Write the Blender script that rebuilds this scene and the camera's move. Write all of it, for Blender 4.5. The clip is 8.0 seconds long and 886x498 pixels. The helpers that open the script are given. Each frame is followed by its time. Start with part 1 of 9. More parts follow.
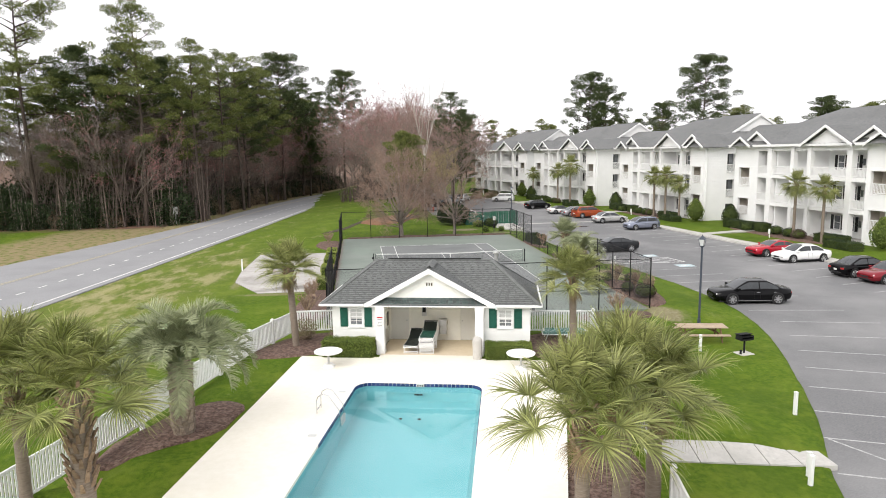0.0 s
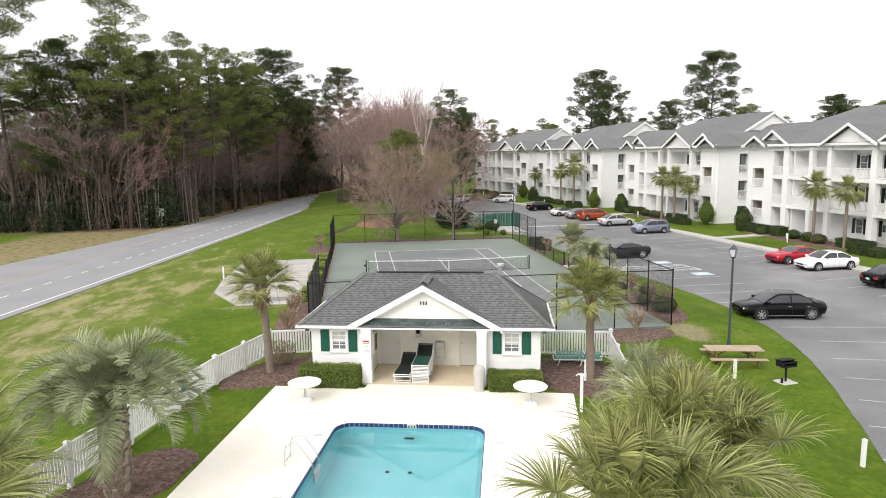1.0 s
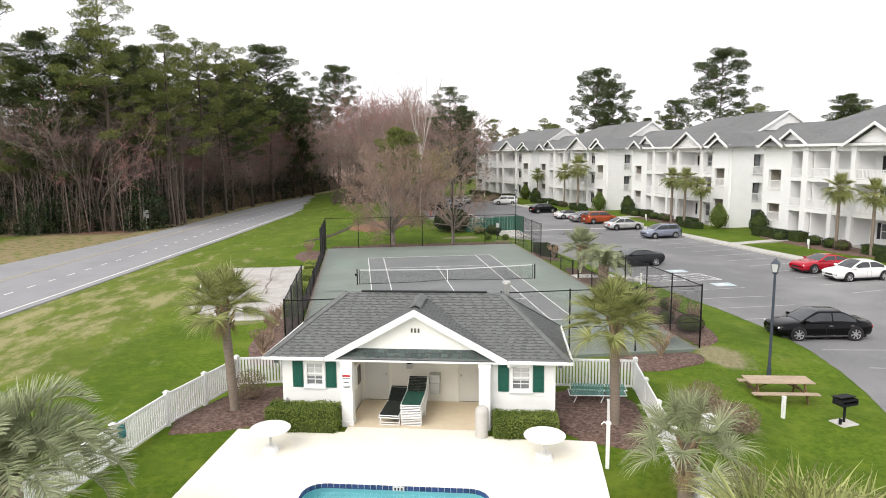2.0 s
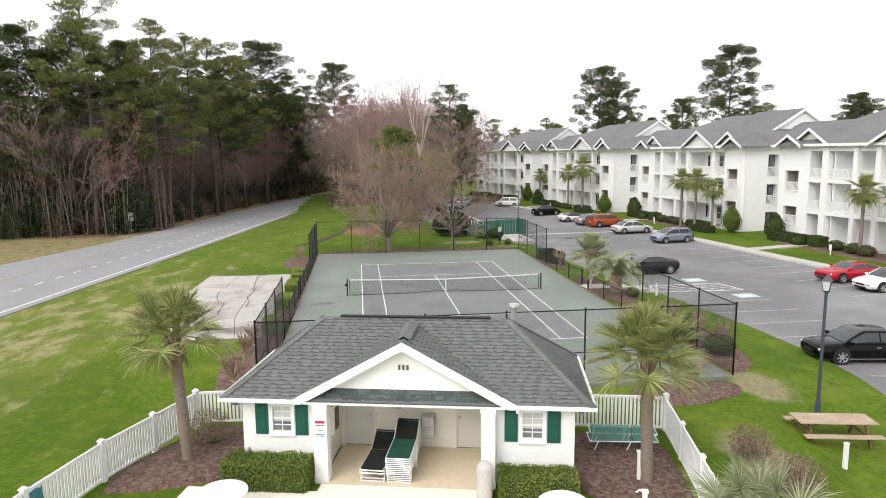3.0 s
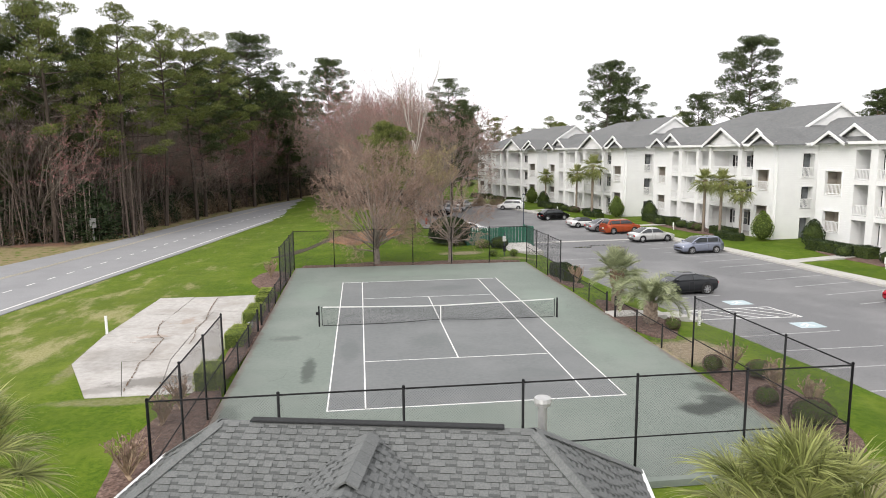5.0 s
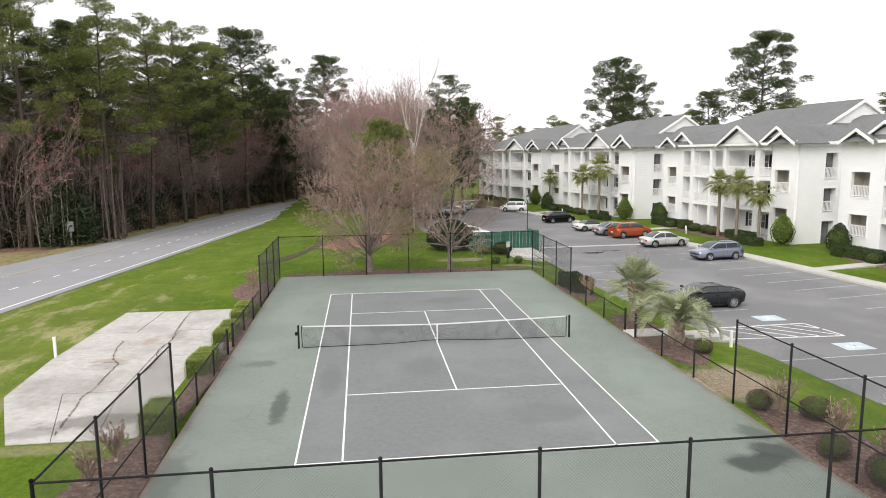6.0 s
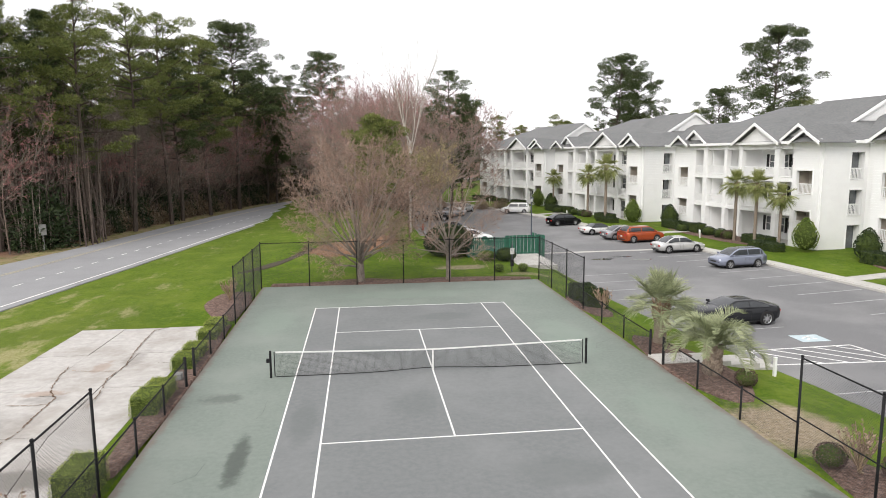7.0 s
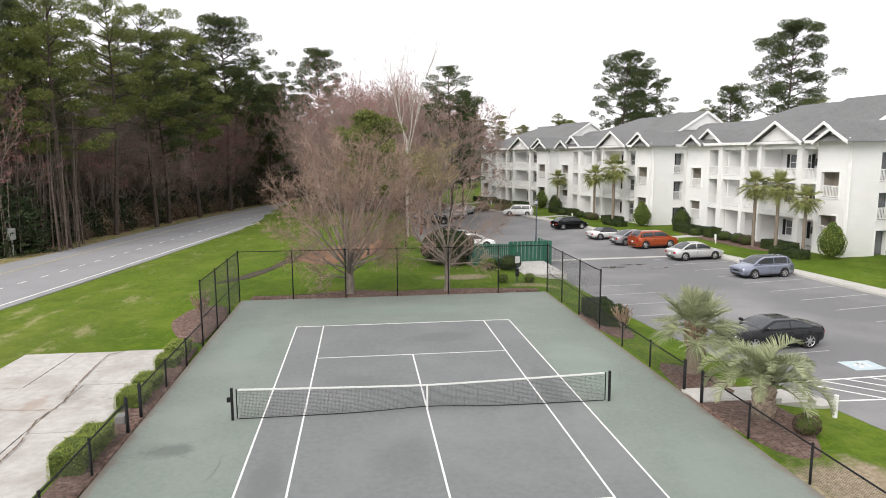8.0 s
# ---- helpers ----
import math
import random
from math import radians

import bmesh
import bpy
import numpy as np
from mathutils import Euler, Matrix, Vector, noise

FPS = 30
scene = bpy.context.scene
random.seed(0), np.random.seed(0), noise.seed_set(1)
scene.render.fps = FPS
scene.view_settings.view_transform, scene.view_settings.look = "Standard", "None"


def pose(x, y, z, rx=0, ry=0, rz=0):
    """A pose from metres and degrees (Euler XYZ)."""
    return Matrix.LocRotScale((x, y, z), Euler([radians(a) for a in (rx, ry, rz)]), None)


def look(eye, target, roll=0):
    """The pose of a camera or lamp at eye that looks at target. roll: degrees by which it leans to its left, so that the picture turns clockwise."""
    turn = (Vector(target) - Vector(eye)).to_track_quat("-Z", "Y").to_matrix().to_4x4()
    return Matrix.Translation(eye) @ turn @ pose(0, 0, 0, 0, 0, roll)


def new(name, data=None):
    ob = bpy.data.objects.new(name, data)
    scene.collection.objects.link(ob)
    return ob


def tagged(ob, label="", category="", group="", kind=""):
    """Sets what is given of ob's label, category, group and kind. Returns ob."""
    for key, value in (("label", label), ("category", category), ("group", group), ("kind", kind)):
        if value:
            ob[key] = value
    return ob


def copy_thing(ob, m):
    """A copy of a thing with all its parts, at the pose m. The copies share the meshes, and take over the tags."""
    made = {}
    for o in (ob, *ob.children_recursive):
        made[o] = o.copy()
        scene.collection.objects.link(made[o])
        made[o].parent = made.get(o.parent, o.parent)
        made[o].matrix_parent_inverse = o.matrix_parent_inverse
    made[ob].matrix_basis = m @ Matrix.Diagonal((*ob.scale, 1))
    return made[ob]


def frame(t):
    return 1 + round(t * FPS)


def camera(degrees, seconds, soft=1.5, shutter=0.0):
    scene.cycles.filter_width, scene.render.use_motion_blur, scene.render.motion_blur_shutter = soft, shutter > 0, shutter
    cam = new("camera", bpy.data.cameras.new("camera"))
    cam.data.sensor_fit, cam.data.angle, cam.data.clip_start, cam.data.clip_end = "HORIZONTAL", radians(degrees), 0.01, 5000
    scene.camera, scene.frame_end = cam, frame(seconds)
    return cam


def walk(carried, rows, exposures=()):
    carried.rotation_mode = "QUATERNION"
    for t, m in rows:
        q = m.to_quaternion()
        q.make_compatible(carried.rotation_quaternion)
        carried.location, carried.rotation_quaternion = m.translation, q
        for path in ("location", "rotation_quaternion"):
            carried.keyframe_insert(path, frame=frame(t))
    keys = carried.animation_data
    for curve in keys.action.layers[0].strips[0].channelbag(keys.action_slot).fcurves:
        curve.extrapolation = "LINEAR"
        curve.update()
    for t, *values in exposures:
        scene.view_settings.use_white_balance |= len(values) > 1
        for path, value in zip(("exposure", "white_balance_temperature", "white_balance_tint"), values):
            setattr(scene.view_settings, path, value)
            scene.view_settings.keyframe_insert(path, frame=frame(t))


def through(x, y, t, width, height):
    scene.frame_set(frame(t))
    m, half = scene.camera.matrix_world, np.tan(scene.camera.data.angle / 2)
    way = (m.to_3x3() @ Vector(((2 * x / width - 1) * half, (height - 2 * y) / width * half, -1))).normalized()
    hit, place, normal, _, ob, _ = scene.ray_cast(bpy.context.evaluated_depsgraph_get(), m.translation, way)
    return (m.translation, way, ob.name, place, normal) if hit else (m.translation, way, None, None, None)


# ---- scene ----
cam = camera(67.5, 8.0, soft=0.95)
PATH = [
    (0, (-7.476, -54.604, 9.263), (-7.229, -52.64, 8.976), -0.8),
    (0.5, (-7.14, -52.581, 9.217), (-6.893, -50.617, 8.93), -0.7),
    (1, (-6.827, -50.493, 9.177), (-6.579, -48.529, 8.89), -0.7),
    (1.5, (-6.489, -48.334, 9.129), (-6.24, -46.371, 8.843), -0.6),
    (3, (-5.501, -42.39, 9.011), (-5.254, -40.426, 8.727), -0.5),
    (3.5, (-5.178, -40.578, 8.983), (-4.931, -38.613, 8.7), -0.5),
    (4, (-4.825, -38.651, 8.956), (-4.58, -36.686, 8.673), -0.5),
    (4.5, (-4.48, -36.496, 8.929), (-4.235, -34.531, 8.645), -0.5),
    (6, (-3.37, -30.134, 8.764), (-3.13, -28.168, 8.482), -0.5),
    (6.5, (-3.042, -27.956, 8.709), (-2.802, -25.99, 8.427), -0.4),
    (7, (-2.701, -25.755, 8.648), (-2.461, -23.789, 8.366), -0.4),
    (7.5, (-2.356, -23.551, 8.583), (-2.117, -21.585, 8.303), -0.3),
    (8, (-2.038, -21.408, 8.567), (-1.799, -19.442, 8.286), -0.3),
]
walk(cam, [(t, look(eye, target, roll)) for t, eye, target, roll in PATH])

# ---------------------------------------------------------------- light
SUN_EL, SUN_AZ = 40.0, 224.0
world = bpy.data.worlds.new("overcast_sky")
scene.world = world
world.use_nodes = True
wn = world.node_tree
wn.nodes.clear()
w_out = wn.nodes.new("ShaderNodeOutputWorld")
w_sky = wn.nodes.new("ShaderNodeTexSky")
w_sky.sky_type = "NISHITA"
w_sky.sun_disc = False
w_sky.sun_elevation = radians(SUN_EL)
w_sky.sun_rotation = radians(SUN_AZ)
w_sky.dust_density = 6.0
w_sky.air_density = 1.0
w_sky.ozone_density = 1.0
w_bg = wn.nodes.new("ShaderNodeBackground")
w_bg.inputs["Strength"].default_value = 0.10
w_cloud = wn.nodes.new("ShaderNodeBackground")
w_cloud.inputs["Color"].default_value = (1.0, 0.985, 1.005, 1)
w_cloud.inputs["Strength"].default_value = 0.93
w_mix = wn.nodes.new("ShaderNodeMixShader")
w_mix.inputs["Fac"].default_value = 0.9
wn.links.new(w_sky.outputs["Color"], w_bg.inputs["Color"])
wn.links.new(w_bg.outputs["Background"], w_mix.inputs[1])
wn.links.new(w_cloud.outputs["Background"], w_mix.inputs[2])
wn.links.new(w_mix.outputs["Shader"], w_out.inputs["Surface"])

sun_data = bpy.data.lights.new("sun", "SUN")
sun_data.energy, sun_data.angle, sun_data.color = 1.5, radians(40), (1.0, 0.975, 0.94)
sun = new("sun", sun_data)
sun.matrix_world = look((0, 0, 60), (0 + 60 * math.sin(radians(SUN_AZ + 180)) / math.tan(radians(SUN_EL)), 60 * math.cos(radians(SUN_AZ + 180)) / math.tan(radians(SUN_EL)), 0))
scene.view_settings.exposure = 0.67

# ---------------------------------------------------------------- materials
def rgb(c):
    return (c[0], c[1], c[2], 1.0)


def material(name, base, other=None, scale=4.0, rough=0.8, metal=0.0, bump=0.0, bump_scale=None, stain=None, stain_scale=0.5,
             stain_amount=0.5, detail=6.0, spec=0.3, stretch=(1, 1, 1), random_tone=0.0, island_tone=0.0):
    """A procedural material: two tones mixed by fine noise, a third by broad noise, bump, and tone by object or island."""
    m = bpy.data.materials.new(name)
    m.use_nodes = True
    nt = m.node_tree
    n, ln = nt.nodes, nt.links
    bsdf = n["Principled BSDF"]
    bsdf.inputs["Roughness"].default_value = rough
    bsdf.inputs["Metallic"].default_value = metal
    bsdf.inputs["Specular IOR Level"].default_value = spec
    geo = n.new("ShaderNodeNewGeometry")
    mapping = n.new("ShaderNodeMapping")
    mapping.inputs["Scale"].default_value = stretch
    ln.new(geo.outputs["Position"], mapping.inputs["Vector"])
    fine = n.new("ShaderNodeTexNoise")
    fine.inputs["Scale"].default_value = scale
    fine.inputs["Detail"].default_value = detail
    fine.inputs["Roughness"].default_value = 0.65
    ln.new(mapping.outputs["Vector"], fine.inputs["Vector"])
    mix = n.new("ShaderNodeMix")
    mix.data_type = "RGBA"
    mix.inputs["A"].default_value = rgb(base)
    mix.inputs["B"].default_value = rgb(other or [min(1, c * 1.25) for c in base])
    ramp = n.new("ShaderNodeMapRange")
    ramp.inputs["From Min"].default_value, ramp.inputs["From Max"].default_value = 0.35, 0.65
    ln.new(fine.outputs["Fac"], ramp.inputs["Value"])
    ln.new(ramp.outputs["Result"], mix.inputs["Factor"])
    colour = mix.outputs["Result"]
    if stain:
        broad = n.new("ShaderNodeTexNoise")
        broad.inputs["Scale"].default_value = stain_scale
        broad.inputs["Detail"].default_value = 5.0
        broad.inputs["Roughness"].default_value = 0.6
        ln.new(geo.outputs["Position"], broad.inputs["Vector"])
        r2 = n.new("ShaderNodeMapRange")
        r2.inputs["From Min"].default_value, r2.inputs["From Max"].default_value = 0.45, 0.68
        r2.inputs["To Max"].default_value = stain_amount
        ln.new(broad.outputs["Fac"], r2.inputs["Value"])
        m2 = n.new("ShaderNodeMix")
        m2.data_type = "RGBA"
        ln.new(colour, m2.inputs["A"])
        m2.inputs["B"].default_value = rgb(stain)
        ln.new(r2.outputs["Result"], m2.inputs["Factor"])
        colour = m2.outputs["Result"]
    if random_tone or island_tone:
        hsv = n.new("ShaderNodeHueSaturation")
        r3 = n.new("ShaderNodeMapRange")
        amount = random_tone or island_tone
        r3.inputs["To Min"].default_value, r3.inputs["To Max"].default_value = 1 - amount, 1 + amount
        if random_tone:
            info = n.new("ShaderNodeObjectInfo")
            ln.new(info.outputs["Random"], r3.inputs["Value"])
        else:
            ln.new(geo.outputs["Random Per Island"], r3.inputs["Value"])
        ln.new(r3.outputs["Result"], hsv.inputs["Value"])
        ln.new(colour, hsv.inputs["Color"])
        colour = hsv.outputs["Color"]
    ln.new(colour, bsdf.inputs["Base Color"])
    if bump:
        b = n.new("ShaderNodeBump")
        b.inputs["Strength"].default_value = bump
        b.inputs["Distance"].default_value = 0.02
        if bump_scale:
            bn = n.new("ShaderNodeTexNoise")
            bn.inputs["Scale"].default_value = bump_scale
            bn.inputs["Detail"].default_value = 4.0
            ln.new(geo.outputs["Position"], bn.inputs["Vector"])
            ln.new(bn.outputs["Fac"], b.inputs["Height"])
        else:
            ln.new(fine.outputs["Fac"], b.inputs["Height"])
        ln.new(b.outputs["Normal"], bsdf.inputs["Normal"])
    return m



ASPHALT = material("parking_asphalt", (0.125, 0.125, 0.128), (0.185, 0.185, 0.187), scale=16, rough=0.85, bump=0.35, stain=(0.25, 0.248, 0.246), stain_scale=0.11, stain_amount=0.8)
ROAD = material("road_asphalt", (0.235, 0.235, 0.24), (0.285, 0.285, 0.29), scale=18, rough=0.85, bump=0.2, stain=(0.21, 0.21, 0.215), stain_scale=0.3, stain_amount=0.6, stretch=(1, 0.25, 1))
COURT_GREEN = material("court_green", (0.152, 0.180, 0.156), (0.182, 0.208, 0.183), scale=6, rough=0.75, stain=(0.205, 0.228, 0.202), stain_scale=0.3, stain_amount=0.8)
COURT_GREY = material("court_grey", (0.138, 0.146, 0.145), (0.165, 0.172, 0.171), scale=5, rough=0.75, stain=(0.195, 0.200, 0.199), stain_scale=0.26, stain_amount=0.7)


def add_spots(m, colour, rows, rag=0.9, scale=1.2, edge=None):
    """Stains with ragged edges at places (x, y, half sizes, amount), and litter towards the sides of a slab."""
    nt = m.node_tree
    n, ln = nt.nodes, nt.links
    bsdf = n["Principled BSDF"]
    geo = n.new("ShaderNodeNewGeometry")
    sep = n.new("ShaderNodeSeparateXYZ")
    ln.new(geo.outputs["Position"], sep.inputs["Vector"])
    tex = n.new("ShaderNodeTexNoise")
    tex.inputs["Scale"].default_value, tex.inputs["Detail"].default_value, tex.inputs["Roughness"].default_value = scale, 7.0, 0.68
    ln.new(geo.outputs["Position"], tex.inputs["Vector"])

    def calc(op, a, b=0.0):
        k = n.new("ShaderNodeMath")
        k.operation = op
        for i, v in enumerate((a, b)):
            if isinstance(v, (int, float)):
                k.inputs[i].default_value = v
            else:
                ln.new(v, k.inputs[i])
        return k.outputs[0]

    def lay(away, lo, hi, amount, tone):
        r = n.new("ShaderNodeMapRange")
        r.interpolation_type = "SMOOTHSTEP"
        r.inputs["From Min"].default_value, r.inputs["From Max"].default_value = lo, hi
        r.inputs["To Min"].default_value, r.inputs["To Max"].default_value = amount, 0.0
        ln.new(away, r.inputs["Value"])
        mx = n.new("ShaderNodeMix")
        mx.data_type = "RGBA"
        ln.new(r.outputs["Result"], mx.inputs["Factor"])
        ln.new(bsdf.inputs["Base Color"].links[0].from_socket, mx.inputs["A"])
        mx.inputs["B"].default_value = rgb(tone)
        ln.new(mx.outputs["Result"], bsdf.inputs["Base Color"])

    ragged = calc("MULTIPLY", calc("SUBTRACT", tex.outputs["Fac"], 0.5), rag * 2)
    for x, y, rx, ry, amount in rows:
        gx = calc("DIVIDE", calc("SUBTRACT", sep.outputs["X"], x), rx)
        gy = calc("DIVIDE", calc("SUBTRACT", sep.outputs["Y"], y), ry)
        away = calc("ADD", calc("SQRT", calc("ADD", calc("MULTIPLY", gx, gx), calc("MULTIPLY", gy, gy))), ragged)
        lay(away, 0.5, 1.15, amount, colour)
    if edge:
        half, tone = edge
        lay(calc("ADD", calc("SUBTRACT", half, calc("ABSOLUTE", sep.outputs["X"])), calc("MULTIPLY", ragged, 0.45)), 0.03, 0.3, 0.75, tone)


add_spots(COURT_GREEN, (0.045, 0.052, 0.046), ((7.7, -13.5, 1.1, 0.75, 0.9), (8.6, -12.9, 0.9, 0.8, 0.85), (8.8, -11.6, 0.6, 0.7, 0.6), (-6.45, -7.1, 0.34, 1.7, 0.7), (-7.9, -2.1, 0.8, 0.6, 0.45), (8.5, -16.5, 0.9, 1.0, 0.5), (-8.9, -12.0, 0.5, 2.0, 0.4)), edge=(9.35, (0.16, 0.125, 0.105)))
add_spots(COURT_GREEN, (0.20, 0.245, 0.205), ((6.9, 4.0, 1.2, 4.0, 0.5), (-7.4, 9.0, 1.2, 3.0, 0.45), (7.4, -5.5, 1.0, 3.0, 0.4), (0.0, 15.0, 5.0, 1.4, 0.4)), scale=0.7)
add_spots(COURT_GREY, (0.105, 0.115, 0.112), ((-4.8, -4.5, 0.5, 2.2, 0.5), (-2.5, 3.0, 1.6, 1.2, 0.4), (2.6, -9.0, 1.6, 1.0, 0.4), (4.7, 2.0, 0.5, 2.6, 0.5), (-1.0, -3.5, 1.0, 1.4, 0.35), (1.6, 9.0, 2.0, 0.9, 0.4)), scale=0.8)
LINE_WHITE = material("line_paint", (0.72, 0.72, 0.70), (0.62, 0.62, 0.60), scale=12, rough=0.7)
LOT_LINE = material("lot_line_paint", (0.50, 0.50, 0.49), (0.22, 0.22, 0.218), scale=9, rough=0.8)
YELLOW_LINE = material("yellow_line_paint", (0.44, 0.39, 0.27), (0.36, 0.335, 0.27), scale=7, rough=0.8)
HANDI_BLUE = material("pale_blue_paint", (0.36, 0.46, 0.49), (0.48, 0.54, 0.56), scale=3, rough=0.8)
CONCRETE = material("concrete", (0.42, 0.405, 0.38), (0.50, 0.485, 0.45), scale=6, rough=0.9, bump=0.15, stain=(0.34, 0.33, 0.30), stain_scale=0.5, stain_amount=0.6)
OLD_SLAB = material("weathered_slab", (0.37, 0.352, 0.332), (0.465, 0.447, 0.423), scale=3, rough=0.9, bump=0.25, stain=(0.27, 0.245, 0.215), stain_scale=0.35, stain_amount=0.7)
add_spots(OLD_SLAB, (0.15, 0.14, 0.125), ((-15.2, -4.2, 1.9, 2.2, 0.3), (-12.2, -7.6, 2.3, 0.7, 0.75), (-14.0, -8.3, 1.2, 0.5, 0.5), (-14.2, -1.2, 0.9, 0.6, 0.4), (-12.6, 3.5, 0.5, 1.4, 0.3)))
add_spots(OLD_SLAB, (0.26, 0.17, 0.11), ((-14.6, -0.6, 1.0, 0.35, 0.5), (-13.6, 2.4, 0.4, 0.9, 0.4)), scale=2.2)
DECK = material("cream_pool_deck", (0.80, 0.76, 0.66), (0.84, 0.80, 0.71), scale=4, rough=0.75, stain=(0.74, 0.69, 0.58), stain_scale=0.4, stain_amount=0.5)
PORCH_FLOOR = material("tan_porch_floor", (0.62, 0.52, 0.37), (0.67, 0.57, 0.42), scale=4, rough=0.7)
WHITE_PAINT = material("white_paint", (0.80, 0.80, 0.79), (0.76, 0.76, 0.75), scale=2, rough=0.55)
GABLE_WHITE = material("off_white_boards", (0.80, 0.79, 0.75), (0.77, 0.76, 0.72), scale=3, rough=0.6)
CREAM = material("cream_stucco", (0.79, 0.77, 0.70), (0.75, 0.73, 0.66), scale=3, rough=0.8)
SHINGLE = material("grey_shingles", (0.120, 0.125, 0.123), (0.168, 0.173, 0.170), scale=30, rough=0.95, bump=0.5, island_tone=0.09, spec=0.15)
SHINGLE_FAR = material("grey_roof", (0.14, 0.143, 0.143), (0.19, 0.192, 0.19), scale=3.5, rough=0.95, bump=0.3, stain=(0.12, 0.122, 0.122), stain_scale=0.2, stretch=(1, 1, 3), spec=0.15)
BARK = material("pine_bark", (0.05, 0.038, 0.031), (0.10, 0.078, 0.064), scale=8, rough=0.95, bump=0.8, stretch=(1, 1, 0.25))
MULCH = material("red_brown_mulch", (0.040, 0.024, 0.019), (0.165, 0.102, 0.080), scale=11, rough=0.95, bump=1.0, bump_scale=24, stain=(0.24, 0.172, 0.142), stain_scale=7.0, stain_amount=0.75, detail=10)
BLACK_METAL = material("black_metal", (0.012, 0.012, 0.013), (0.02, 0.02, 0.021), scale=10, rough=0.7, spec=0.15)

PUDDLE = material("puddle_water", (0.03, 0.03, 0.032), (0.05, 0.05, 0.052), scale=2, rough=0.04, spec=0.6)
STRAW = material("pine_straw", (0.20, 0.095, 0.05), (0.27, 0.15, 0.085), scale=12, rough=0.95, bump=0.8, stain=(0.16, 0.09, 0.05))
DARK_SOIL = material("dark_soil", (0.05, 0.042, 0.032), (0.085, 0.07, 0.05), scale=9, rough=0.95, bump=0.6)
LITTER = material("leaf_litter", (0.085, 0.055, 0.035), (0.15, 0.10, 0.065), scale=5, rough=0.95, bump=0.8, stain=(0.20, 0.12, 0.08), stain_scale=0.25)
COURT_STAIN = material("court_damp_stain", (0.115, 0.14, 0.118), (0.145, 0.17, 0.148), scale=5, rough=0.7)
# blue tint in the plaster stands in for light absorbed by the water
POOL_PLASTER = material("pool_plaster", (0.17, 0.43, 0.465), (0.20, 0.46, 0.495), scale=1.2, rough=0.7, stain=(0.26, 0.51, 0.55), stain_scale=0.4)
POOL_TILE = material("blue_pool_tile", (0.022, 0.04, 0.13), (0.035, 0.06, 0.18), scale=10, rough=0.15, spec=0.6, random_tone=0.3)
CHROME = material("polished_steel", (0.72, 0.72, 0.72), (0.66, 0.66, 0.66), scale=20, rough=0.18, metal=1.0)
LIGHT_GREY = material("light_grey_plastic", (0.55, 0.55, 0.54), (0.50, 0.50, 0.49), scale=10, rough=0.6)


def glassy(name, colour, rough, ior):
    m = bpy.data.materials.new(name)
    m.use_nodes = True
    b = m.node_tree.nodes["Principled BSDF"]
    b.inputs["Base Color"].default_value = rgb(colour)
    b.inputs["Roughness"].default_value = rough
    b.inputs["IOR"].default_value = ior
    b.inputs["Transmission Weight"].default_value = 1.0
    return m


WATER = glassy("pool_water", (0.80, 0.97, 0.98), 0.0, 1.33)
nt = WATER.node_tree
rip = nt.nodes.new("ShaderNodeTexNoise")
rip.inputs["Scale"].default_value = 3.0
rip.inputs["Detail"].default_value = 2.0
rb = nt.nodes.new("ShaderNodeBump")
rb.inputs["Strength"].default_value = 0.04
rb.inputs["Distance"].default_value = 0.03
geo_w = nt.nodes.new("ShaderNodeNewGeometry")
nt.links.new(geo_w.outputs["Position"], rip.inputs["Vector"])
nt.links.new(rip.outputs["Fac"], rb.inputs["Height"])
nt.links.new(rb.outputs["Normal"], nt.nodes["Principled BSDF"].inputs["Normal"])
SHUTTER_GREEN = material("dark_green_paint", (0.008, 0.075, 0.052), (0.012, 0.095, 0.066), scale=8, rough=0.5)
GLASS_DARK = material("window_glass", (0.10, 0.11, 0.12), (0.16, 0.17, 0.18), scale=1.5, rough=0.05, spec=0.8)
DOOR_WHITE = material("door_white", (0.68, 0.67, 0.63), (0.65, 0.64, 0.60), scale=2, rough=0.5)
SIGN_RED = material("sign_red", (0.40, 0.03, 0.03), (0.46, 0.04, 0.04), scale=8, rough=0.5)
NUMBER_DARK = material("dark_bronze", (0.10, 0.085, 0.065), (0.13, 0.11, 0.09), scale=8, rough=0.5)
GALV = material("galvanised_metal", (0.52, 0.52, 0.51), (0.42, 0.42, 0.41), scale=6, rough=0.45, metal=0.6)
RIDGE_BLACK = material("ridge_vent_dark", (0.02, 0.021, 0.022), (0.035, 0.036, 0.037), scale=20, rough=0.9)
NET_CORD = material("net_cord", (0.02, 0.02, 0.02), (0.035, 0.035, 0.035), scale=10, rough=0.9)
WIRE = material("black_vinyl_wire", (0.03, 0.03, 0.031), (0.045, 0.045, 0.046), scale=10, rough=0.6)


